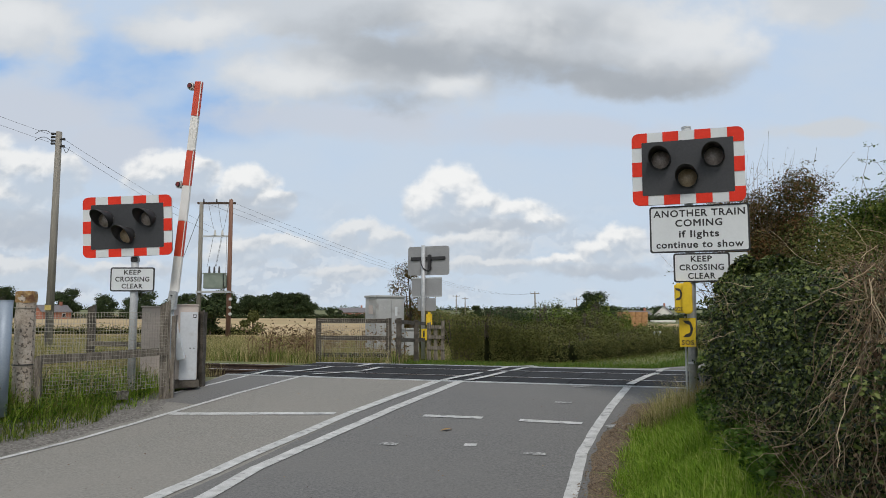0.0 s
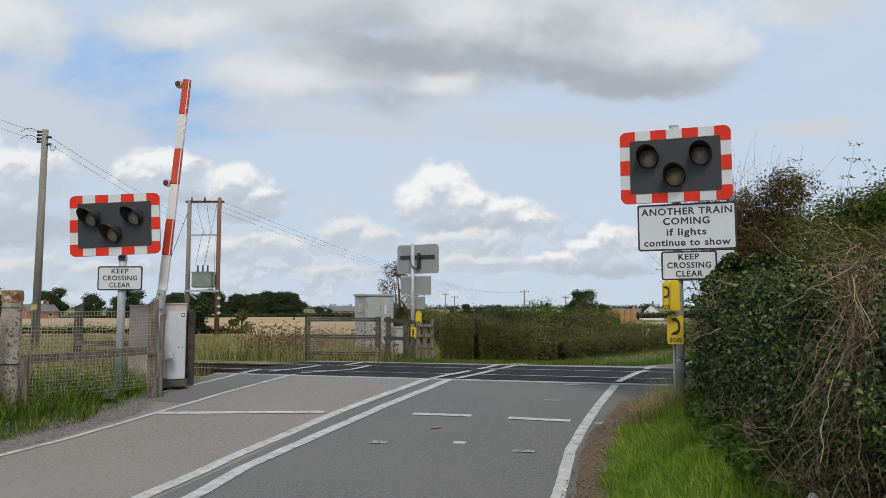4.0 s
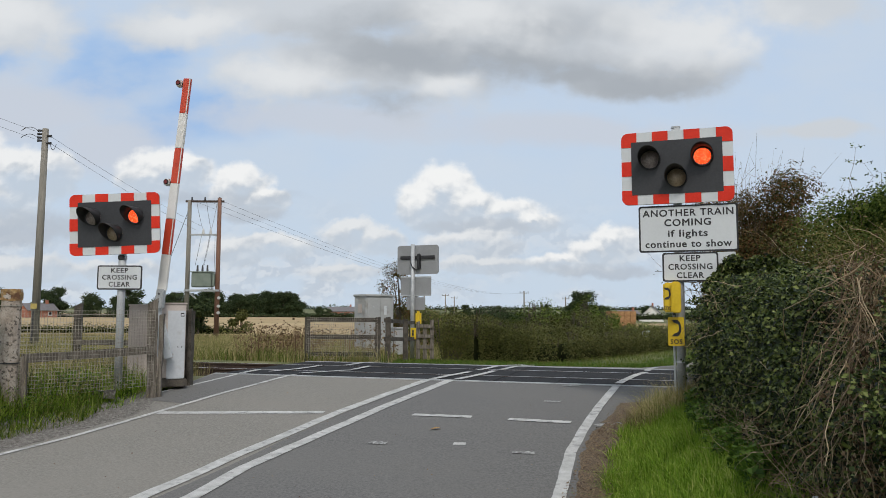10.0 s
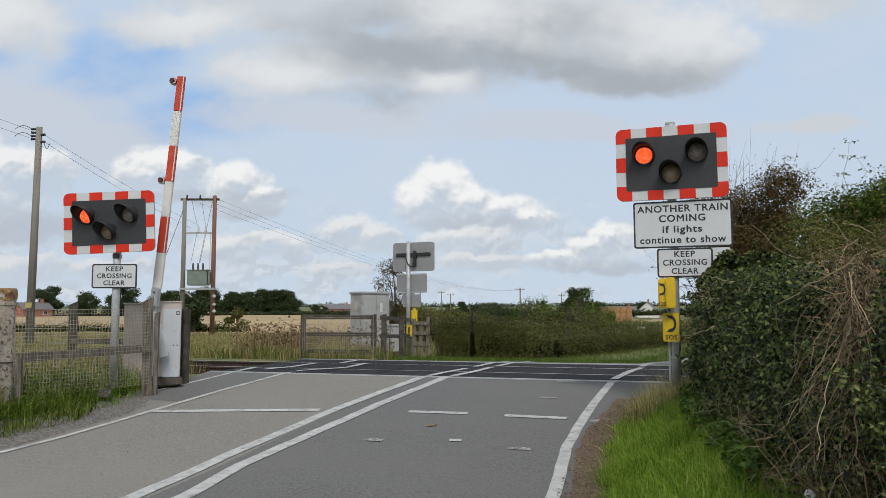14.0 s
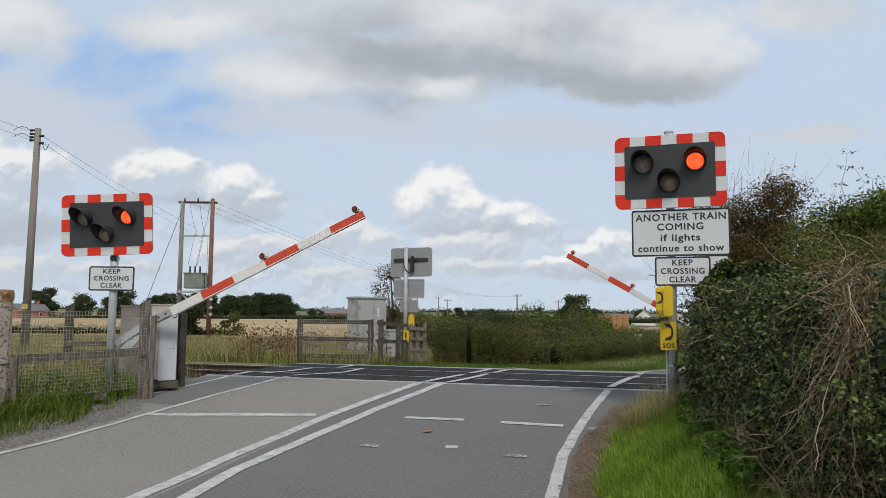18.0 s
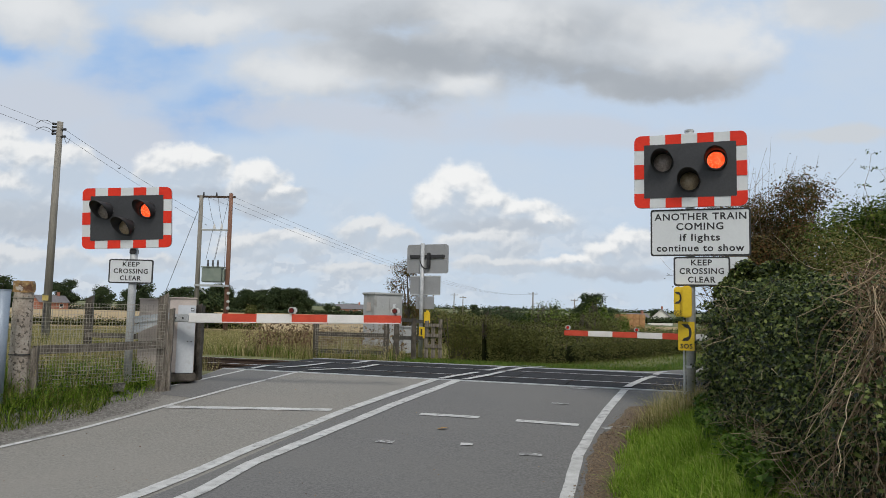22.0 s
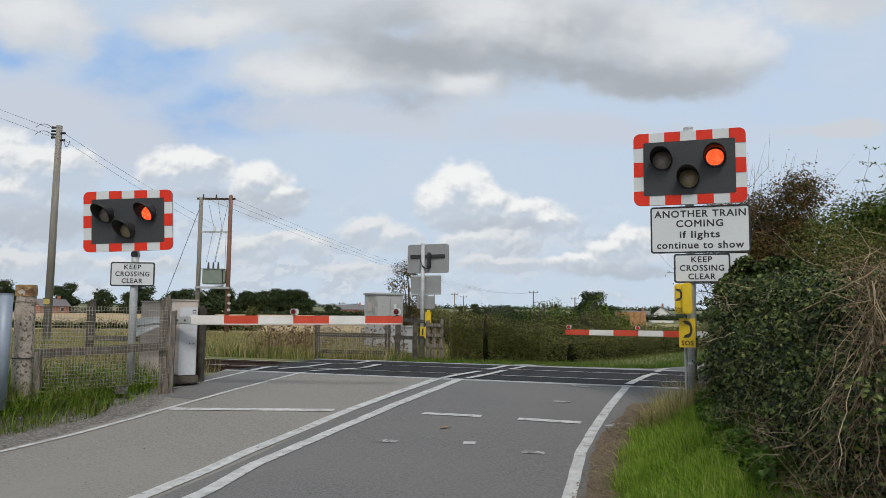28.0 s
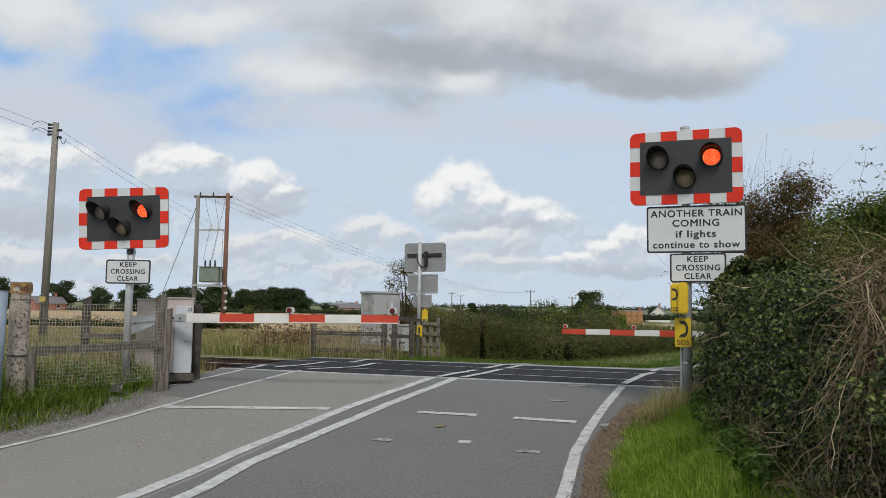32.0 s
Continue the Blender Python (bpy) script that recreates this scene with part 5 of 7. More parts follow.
def far_fence():
    t = base("fence", pose(0, 0, 0), "dark weathered post and rail fence with netting beyond the track", "fence", "fences")
    A, B, C = (-3.2, 19.0), (-1.36, 18.55), (-0.1, 21.9)
    for x, y, h in ((*A, 1.2), (*B, 1.2), (-1.12, 18.75, 1.2), (-0.75, 20.6, 1.12)):
        o = part("post", post_bm(h, 0.13, 0.13, 0.02), DARKWOOD, t)
        o.matrix_basis = pose(x, y, -0.15, 0, 0, 8)
    for z in (0.98, 0.55, 0.12):
        part("rail", rail_bm((*A, z), (*B, z), 0.1, 0.05), DARKWOOD, t)
    for z in (0.97, 0.5):
        part("rail", rail_bm((-1.2, 18.7, z), (-0.55, 21.7, z - 0.1), 0.1, 0.05), DARKWOOD, t)
    netting(t, (A[0], A[1] - 0.08, 0), (B[0], B[1] - 0.08, 0), 0.02, 1.05, 0.05, 0.0035)
    g = base("wooden_stile", pose(-0.22, 22.1, -0.2), "grey wooden rail stile beside the signal post", "stile")
    for x, h in ((-0.2, 1.1), (0.0, 0.98), (0.21, 1.15)):
        o = part("post", post_bm(h, 0.11, 0.11, 0.02), OLDWOOD, g)
        o.matrix_basis = pose(x, 0, 0)
    for z in (0.98, 0.68, 0.36):
        part("rail", rail_bm((-0.24, -0.08, z), (0.26, -0.08, z - 0.02), 0.1, 0.04), OLDWOOD, g)


near_fence()
far_fence()


def small_finds():
    bm = bmesh.new()
    vs = [bm.verts.new(p) for p in ((-0.075, 0, 0.0), (-0.02, -0.035, 0.012), (0.07, -0.01, 0.02), (0.09, 0.02, 0.004), (0.0, 0.035, 0.016))]
    c = bm.verts.new((0.01, 0, 0.03))
    for a, b in zip(vs, vs[1:] + vs[:1]):
        bm.faces.new((a, b, c))
    o = finish(bm, "fallen_leaf", ORANGE_LICHEN)
    o.matrix_basis = pose(0.03, 9.2, profile(across(0.03, 9.2)) + 0.004, 0, 0, 10)
    tagged(o, "curled brown fallen leaf on the asphalt", "leaf")
    bm = box_bm((0, 0, 0.07), (0.3, 0.22, 0.12))
    bmesh.ops.subdivide_edges(bm, edges=bm.edges[:], cuts=3, use_grid_fill=True)
    for v in bm.verts:
        v.co += noise.noise_vector(v.co * 5) * 0.03
    o = finish(bm, "concrete_block", GRAVEL, bevel=0.0)
    o.matrix_basis = pose(-4.95, 11.3, -0.14, 0, 4, 25)
    tagged(o, "broken grey concrete block in the grass", "block")


small_finds()


def lane_scraps():
    """Small stones and dry leaves scattered over the carriageway."""
    rg = np.random.default_rng(61)
    P = []
    while len(P) < 420:
        x, y = rg.uniform(-6, 3), rg.uniform(4.5, 12)
        if lerp(LEFT, y) + 0.3 < x < lerp(RIGHT, y) - 0.1:
            P.append((x, y, profile(across(x, y)) + 0.006))
    tagged(leaf_mesh("lane_scrap", np.array(P), (0.008, 0.028), CURLED, seed=62, up=4.0), "tiny dead leaves and grit on the asphalt", "litter", kind="stuff")
    bm = bmesh.new()
    pts = [(-0.03, 0.0), (-0.012, -0.028), (0.016, -0.024), (0.03, 0.004), (0.01, 0.03), (-0.018, 0.026)]
    ring = [bm.verts.new((a, 0.006 * (i % 2), b)) for i, (a, b) in enumerate(pts)]
    mid = bm.verts.new((0, -0.008, 0))
    for a, b in zip(ring, ring[1:] + ring[:1]):
        bm.faces.new((a, b, mid))
    o = finish(bm, "pale_leaf", PORCELAIN)
    o.matrix_basis = pose(2.02, 3.95, 0.17, 0, 0, -55)
    tagged(o, "single pale leaf caught in the dead brambles", "leaf")


lane_scraps()


def bird():
    t = base("bird", pose(-80, 420, 12), "small dark bird flying over the field", "bird")
    bm = bmesh.new()
    bmesh.ops.create_uvsphere(bm, u_segments=12, v_segments=8, radius=0.5, matrix=Matrix.Diagonal((0.07, 0.24, 0.07, 1)))
    part("body", bm, FEATHER, t, smooth=True)
    for s in (-1, 1):
        bm = bmesh.new()
        vs = [bm.verts.new(p) for p in ((s * 0.02, 0.05, 0.02), (s * 0.12, 0.03, 0.09), (s * 0.24, -0.06, 0.11), (s * 0.11, -0.05, 0.07), (s * 0.02, -0.06, 0.02))]
        f = bm.faces.new(vs)
        r = bmesh.ops.extrude_face_region(bm, geom=[f])
        bmesh.ops.translate(bm, vec=(0, 0, -0.008), verts=[v for v in r["geom"] if isinstance(v, bmesh.types.BMVert)])
        bmesh.ops.recalc_face_normals(bm, faces=bm.faces)
        part("wing", bm, FEATHER, t)
    bm = bmesh.new()
    f = bm.faces.new([bm.verts.new(p) for p in ((-0.02, -0.1, 0), (0.02, -0.1, 0), (0.05, -0.2, 0), (0, -0.16, 0), (-0.05, -0.2, 0))])
    r = bmesh.ops.extrude_face_region(bm, geom=[f])
    bmesh.ops.translate(bm, vec=(0, 0, -0.006), verts=[v for v in r["geom"] if isinstance(v, bmesh.types.BMVert)])
    part("tail", bm, FEATHER, t)
    return t


BIRD = bird()


def far_cabinet():
    t = base("equipment_cabinet", pose(-1.98, 25.1, -0.1, 0, 0, 38), "tall pale grey railway equipment cabinet behind the fence", "cabinet", "cabinets")
    part("body", box_bm((0, 0, 0.95), (1.12, 0.72, 1.7)), CABGREY, t, bevel=0.015)
    part("roof", box_bm((0, 0, 1.84), (1.2, 0.8, 0.08)), CABGREY, t, bevel=0.02)
    part("plinth", box_bm((0, 0, 0.05), (1.05, 0.65, 0.1)), LICHEN, t)
    for x in (-0.27, 0.27):
        d = part("door", box_bm((x, -0.37, 0.95), (0.5, 0.03, 1.55)), CABGREY, t, bevel=0.008)
        part("lock", rod_bm((x, -0.385, 1.45), (x, -0.405, 1.45), 0.03, seg=10), GALV, d)
        part("lock", rod_bm((x, -0.385, 0.6), (x, -0.405, 0.6), 0.03, seg=10), GALV, d)
    part("notice", box_bm((0.2, -0.39, 1.35), (0.1, 0.01, 0.3)), SIGNWHITE, t)
    part("vent", box_bm((-0.57, 0, 1.4), (0.03, 0.25, 0.3)), CABPINK, t, bevel=0.04)
    part("vent", box_bm((-0.57, -0.02, 0.5), (0.03, 0.2, 0.3)), CABPINK, t, bevel=0.02)
    t2 = base("equipment_cabinet", pose(-1.0, 22.3, -0.15, 0, 0, 30), "low pale grey equipment box behind the fence", "cabinet", "cabinets")
    part("body", box_bm((0, 0, 0.45), (0.44, 0.36, 0.75)), CABGREY, t2, bevel=0.02)
    part("lid", box_bm((0, 0, 0.85), (0.48, 0.4, 0.06)), CABGREY, t2, bevel=0.02)


far_cabinet()


# ---------------------------------------------------------------- overhead lines
def sag(a, b, drop, n=14):
    a, b = Vector(a), Vector(b)
    return [a.lerp(b, i / n) - Vector((0, 0, drop * 4 * (i / n) * (1 - i / n))) for i in range(n + 1)]


def utility_pole():
    t = base("utility_pole", pose(-15.48, 29.0, -0.4, 0, 0.3), "tall weathered wooden electricity pole", "utility pole", "utility poles")
    part("pole", rod_bm((0, 0, 0), (0, 0, 8.85), 0.16, 0.115, 16), POLEWOOD, t, smooth=True)
    for sx, z in ((-1, 8.76), (-1, 8.62), (-1, 8.48), (-1, 8.36), (1, 8.54), (1, 8.25)):
        part("insulator", rod_bm((sx * 0.1, -0.05, z), (sx * 0.27, -0.05, z), 0.04, 0.055, seg=10), SIGNBLACK, t)
    part("jumper_wire", wire_bm(sag((0.25, -0.1, 8.25), (0.5, -0.1, 8.2), 0.25, 8), 0.012), CABLE, t)
    for z in (8.76, 8.48):
        part("jumper_wire", wire_bm(sag((-0.27, -0.1, z), (-0.9, -0.1, z - 0.02), -0.14, 8), 0.012), CABLE, t)
    part("warning_plate", box_bm((0, -0.17, 1.8), (0.24, 0.01, 0.2)), LICHENYELLOW, t, "small yellow warning plate")
    part("stub", rod_bm((-0.0, -0.19, 0.2), (0.0, -0.19, 1.6), 0.02, seg=6), CABLE, t)
    lines = []
    lines.append(sag((-15.3, 28.95, 8.2), (-14.2, 45.0, 6.45), 0.12))
    lines.append(sag((-15.3, 28.95, 7.92), (-14.5, 45.0, 6.2), 0.12))
    lines.append(sag((-15.8, 28.95, 8.34), (-22.29, 26, 10.69), 0.05))
    lines.append(sag((-15.8, 28.95, 8.02), (-22.27, 26, 10.33), 0.05))
    tagged(wire_mesh("overhead_wire", lines, 0.007, CABLE), "thin overhead wires to the pole", "wires")


def h_pole():
    t = base("transformer_pole", pose(-14.0, 45.0, -0.7), "two-legged wooden pole carrying a grey-green transformer", "utility pole", "utility poles")
    for x, h in ((-0.93, 8.75), (0.9, 8.9)):
        part("leg", rod_bm((x * 1.0, 0, 0), (x, 0, h), 0.15, 0.12, 14), POLERED if x > 0 else POLEWOOD, t, smooth=True)
    part("crossarm", box_bm((0, 0, 8.68), (2.35, 0.12, 0.12)), RUST, t)
    part("crossarm", box_bm((0, 0, 6.62), (1.75, 0.1, 0.1)), GALV, t)
    for y in (-0.35, 0.35):
        part("platform", box_bm((0, y * 0.6, 3.2), (2.1, 0.08, 0.12)), GALV, t)
    tr = part("transformer", box_bm((0.02, 0, 3.85), (1.2, 0.75, 0.9)), TRANSF, t, "grey-green transformer tank", bevel=0.04)
    part("transformer_lid", box_bm((0.02, 0, 4.32), (1.3, 0.82, 0.06)), TRANSF, tr)
    for x in (-0.3, 0.0, 0.3):
        part("bushing", rod_bm((x, -0.1, 4.34), (x, -0.1, 4.75), 0.07, 0.045, 10), CABLE, tr)
    part("radiator", box_bm((0.72, 0, 3.85), (0.12, 0.6, 0.75)), TRANSF, tr, bevel=0.02)
    for x in (-0.05, 0.4):
        part("insulator", rod_bm((x, 0, 6.68), (x, 0, 7.0), 0.09, 0.04, 10), PORCELAIN, t)
    for x in (-0.8, 0.0, 0.9):
        part("insulator", rod_bm((x, 0, 8.72), (x, 0, 8.95), 0.06, 0.04, 8), SIGNBLACK, t)
    for z in (1.85, 2.25, 2.75):
        part("fuse_box", box_bm((1.05, -0.18, z), (0.2, 0.16, 0.18)), PORCELAIN, t, "pale fuse carrier", bevel=0.05)
    part("brace", box_bm((-0.6, 0, 2.9), (0.6, 0.06, 0.08), ry=40), GALV, t)
    L = []
    for x0, x1 in ((-0.5, -0.1), (0.1, 0.4), (0.75, 0.45)):
        L.append(sag((x0, 0, 8.65), (x1, 0, 7.0), 0.12, 8))
        L.append(sag((x1, 0, 6.9), (x1 - 0.35, -0.1, 4.75), 0.05, 6))
    L.append(sag((0.72, -0.15, 6.6), (0.72, -0.15, 4.3), 0.0, 4))
    wire_mesh("lead_wire", L, 0.012, CABLE, t, "thin dark connecting wires")
    lines = [sag((-14.0 + x, 45, 8.05), (22.5 + x * 1.05, 180, 6.2), 2.2, 24) for x in (-0.8, 0.1, 0.95)]
    tagged(wire_mesh("overhead_wire", lines, 0.008, CABLE), "three thin overhead wires running off over the fields", "wires")
    for x in (-0.92,):
        tagged(wire_mesh("stay_wire", [sag((-14.9, 45, 7.7), (-16.9, 43.0, -0.3), 0.0, 3)], 0.02, CABLE), "slanting stay wire of the pole", "wire")


def far_poles():
    for i, (x, y, h, w) in enumerate(((22.5, 180, 8.2, 2.2), (36.3, 200, 7.2, 2.0), (30.3, 150, 7.0, 1.6), (54, 260, 9, 2.4), (4.3, 240, 9, 2.2), (7.5, 250, 8.4, 2.2))):
        t = base("utility_pole", pose(x, y, -1.6), "distant wooden pole with a crossarm", "utility pole", "utility poles")
        part("pole", rod_bm((0, 0, 0), (0, 0, h), 0.2, 0.14, 8), POLEWOOD, t)
        part("crossarm", box_bm((0, 0, h - 0.5), (w, 0.15, 0.16)), POLEWOOD, t)
        for s in (-0.45, 0, 0.45):
            part("insulator", rod_bm((s * w, 0, h - 0.42), (s * w, 0, h - 0.1), 0.07, seg=6), CABLE, t)


utility_pole()
h_pole()
far_poles()


def roadside_sign():
    t = base("small_road_sign", pose(8.7, 30, -0.5, 0, 0, -10), "small white sign on a thin post in the verge", "road sign")
    part("post", rod_bm((0, 0, 0), (0, 0, 0.95), 0.03, seg=8), GALV, t)
    part("plate", box_bm((0, -0.04, 0.86), (0.3, 0.02, 0.2)), SIGNWHITE, t, bevel=0.01)
    part("writing_bar", box_bm((0, -0.054, 0.9), (0.22, 0.004, 0.03)), SIGNBLACK, t)
    part("writing_bar", box_bm((0, -0.054, 0.84), (0.16, 0.004, 0.02)), SIGNBLACK, t)


roadside_sign()


# ---------------------------------------------------------------- distant farm
def gable(w, d, h, roof, wallmat, roofmat, m, name, label, windows=0, chimney=True):
    t = base(name, m, label, "house", "far houses")
    bm = bmesh.new()
    vs = [bm.verts.new(p) for p in ((-w / 2, -d / 2, 0), (w / 2, -d / 2, 0), (w / 2, d / 2, 0), (-w / 2, d / 2, 0),
                                    (-w / 2, -d / 2, h), (w / 2, -d / 2, h), (w / 2, d / 2, h), (-w / 2, d / 2, h), (-w / 2, 0, h + roof), (w / 2, 0, h + roof))]
    for q in ((0, 1, 5, 4), (2, 3, 7, 6), (1, 2, 6, 9, 5), (3, 0, 4, 8, 7), (0, 3, 2, 1)):
        bm.faces.new([vs[i] for i in q])
    part("wall", bm, wallmat, t)
    for s in (-1, 1):
        bm = bmesh.new()
        e = 0.35
        k = roof / (d / 2)
        a = [(x, s * (d / 2 + e), h - e * k) for x in (-w / 2 - e, w / 2 + e)] + [(x, 0, h + roof) for x in (w / 2 + e, -w / 2 - e)]
        f = bm.faces.new([bm.verts.new(p) for p in a])
        r = bmesh.ops.extrude_face_region(bm, geom=[f])
        bmesh.ops.translate(bm, vec=(0, 0, 0.18), verts=[v for v in r["geom"] if isinstance(v, bmesh.types.BMVert)])
        bmesh.ops.recalc_face_normals(bm, faces=bm.faces)
        part("roof", bm, roofmat, t)
    for i in range(windows):
        x = -w / 2 + w * (i + 0.5) / windows
        wn = part("window", box_bm((x, -d / 2 - 0.03, h * 0.55), (1.2, 0.1, 1.1)), RENDERW, t)
        part("pane", box_bm((x, -d / 2 - 0.09, h * 0.55), (1.0, 0.03, 0.9)), DARKGLASS, wn)
    if chimney:
        part("chimney", box_bm((w * 0.3, 0, h + roof + 0.4), (0.7, 0.6, 1.4)), BRICK, t)
    return t


gable(11, 7, 2.4, 1.7, BRICK, ROOF, pose(-36.5, 300, -0.6, 0, 0, 6), "bungalow", "low brick bungalow with a grey roof behind the field", 3)
gable(9, 4.6, 2.5, 1.7, BRICK, ROOF, pose(-113.6, 214, -0.6, 0, 0, 62), "farmhouse", "red brick farmhouse among distant trees", 2)
gable(7, 7, 3.2, 3.2, RENDERW, ROOF, pose(75, 250, -2.7, 0, 0, 70), "cottage", "white rendered cottage with a steep grey roof", 2)
gable(8, 6, 2.6, 2.2, RENDERW, ROOF, pose(68, 256, -2.7, 0, 0, 20), "cottage", "white rendered cottage with a grey roof", 2)
gable(7, 5, 1.7, 0.5, CABINET, GALV, pose(25.2, 125, -2.4, 0, 0, 15), "farm_shed", "low metal farm shed behind the hedge", 0, False)


def bales():
    t = base("straw_stack", pose(31.1, 120, -1.95, 0, 0, 12), "stack of brown-gold straw bales behind the hedge", "straw stack")
    me = None
    for k in range(4):
        for i in range(4):
            for j in range(2):
                if me is None:
                    o = part("bale", box_bm((0, 0, 0), (1.05, 1.2, 0.86)), STRAW, t, bevel=0.06)
                    me = o.data
                else:
                    o = new("bale", me)
                    o.parent = t
                o.matrix_basis = pose(-1.65 + i * 1.08 + random.uniform(-0.04, 0.04), j * 1.25, 0.45 + k * 0.86, 0, 0, random.uniform(-2, 2))


bales()


# ---------------------------------------------------------------- plants
RG = np.random.default_rng(4)


def scatter(poly_x, poly_y, n, keep=None):
    P = []
    while len(P) < n:
        x, y = RG.uniform(*poly_x), RG.uniform(*poly_y)
        if keep is None or keep(x, y):
            P.append((x, y, land(x, y) - 0.05))
    return np.array(P)


def clump_points(n, centre, radii, shell=0.55, lump=0.25, seed=0, flat=0.0):
    """Points in the outer part of a lumpy rounded body."""
    rg = np.random.default_rng(seed)
    d = rg.normal(size=(n, 3))
    d /= np.linalg.norm(d, axis=1)[:, None]
    r = rg.uniform(shell, 1.0, n) ** 0.7
    k = np.array([1 + lump * noise.noise((v[0] * 2.2 + seed, v[1] * 2.2, v[2] * 2.2)) + 0.5 * lump * noise.noise((v[0] * 6 + seed, v[1] * 6, v[2] * 6)) for v in d])
    p = d * (r * k)[:, None] * np.array(radii)
    return np.array(centre) + p, d


def tree(name, m, h, crown_w, n, leaf, mat, label, seed, trunk=0.25, lumps=9, gap=0.0, group="far trees"):
    """A tapered trunk with limbs and a crown of many lumps of small leaves."""
    t = base(name, m, label, "tree", group)
    rg = np.random.default_rng(seed)
    lines = [([(0, 0, 0), (0.02 * h, 0, h * 0.35), (-0.01 * h, 0.01 * h, h * 0.75)], trunk, trunk * 0.35)]
    P, D = [], []
    for i in range(lumps):
        a = rg.uniform(0, 2 * np.pi)
        rr = crown_w * 0.5 * rg.uniform(0.15, 0.72)
        z = h * rg.uniform(0.2, 0.9)
        rr *= 1.0 - 0.55 * max(0, z / h - 0.6) / 0.26
        c = (rr * np.cos(a), rr * np.sin(a), z)
        rad = crown_w * (rg.uniform(0.11, 0.22) if lumps > 12 else rg.uniform(0.17, 0.28))
        p, d = clump_points(n // lumps, c, (rad, rad, rad * 0.8), 0.35, 0.45, seed * 31 + i)
        P.append(p), D.append(d)
        lines.append(([(0, 0, h * 0.3), (c[0] * 0.5, c[1] * 0.5, (h * 0.35 + z) / 2), c], trunk * 0.4, trunk * 0.1))
    wire_mesh("trunk", lines, 0.1, BARK, t, sides=6)
    leaf_mesh("crown", np.concatenate(P), leaf, mat, t, seed=seed, out=np.concatenate(D))
    return t


def far_woods():
    protos = [tree("tree", pose(-49, 262, -1.0), 9.5, 10, 5200, (0.32, 0.66), FARTREE, "dark green broadleaved tree in the distant wood", 11, lumps=24),
              tree("tree", pose(-60, 268, -1.0), 10.5, 9, 5200, (0.32, 0.66), FARTREE, "dark green broadleaved tree in the distant wood", 12, lumps=24),
              tree("tree", pose(-102, 222, -1.0), 8.0, 9, 4600, (0.3, 0.6), FARTREE, "dark green round-headed tree on the field edge", 13, lumps=24)]
    rg = random.Random(7)
    spots = []
    for i in range(19):                                      # the wood behind the stubble
        spots.append((-78 + i * 1.6 + rg.uniform(-1, 1), 258 + rg.uniform(-5, 14), rg.uniform(0.8, 1.08)))
    for u, y, s in ((-0.60, 215, 0.95), (-0.585, 225, 1.05), (-0.52, 220, 0.95), (-0.505, 224, 1.0), (-0.47, 230, 0.7),
                    (-0.425, 215, 0.75), (-0.41, 220, 0.95), (-0.38, 235, 0.75), (-0.36, 222, 0.9), (-0.345, 240, 0.75), (-0.325, 238, 0.95),
                    (-0.66, 215, 0.9), (-0.70, 220, 0.9), (-0.152, 260, 0.42), (-0.14, 262, 0.4),
                    (0.205, 150, 0.75), (0.218, 152, 0.8), (0.193, 160, 0.65), (0.23, 168, 0.6), (0.293, 275, 0.75), (0.09, 300, 0.58), (0.045, 300, 0.55), (0.062, 300, 0.45), (0.155, 320, 0.55), (0.03, 290, 0.42),
                    (0.33, 240, 0.5), (0.36, 240, 0.5), (0.27, 300, 0.5), (0.24, 310, 0.45), (0.18, 320, 0.4)):
        spots.append((u * y, y, s))
    for k, (x, y, s) in enumerate(spots):
        pr = protos[k % 3]
        o = copy_thing(pr, pose(x, y, land(x, y) - 0.4, 0, 0, rg.uniform(0, 360)))
        o.scale = (s * rg.uniform(0.8, 1.35), s * rg.uniform(0.8, 1.35), s * rg.uniform(0.82, 1.16))


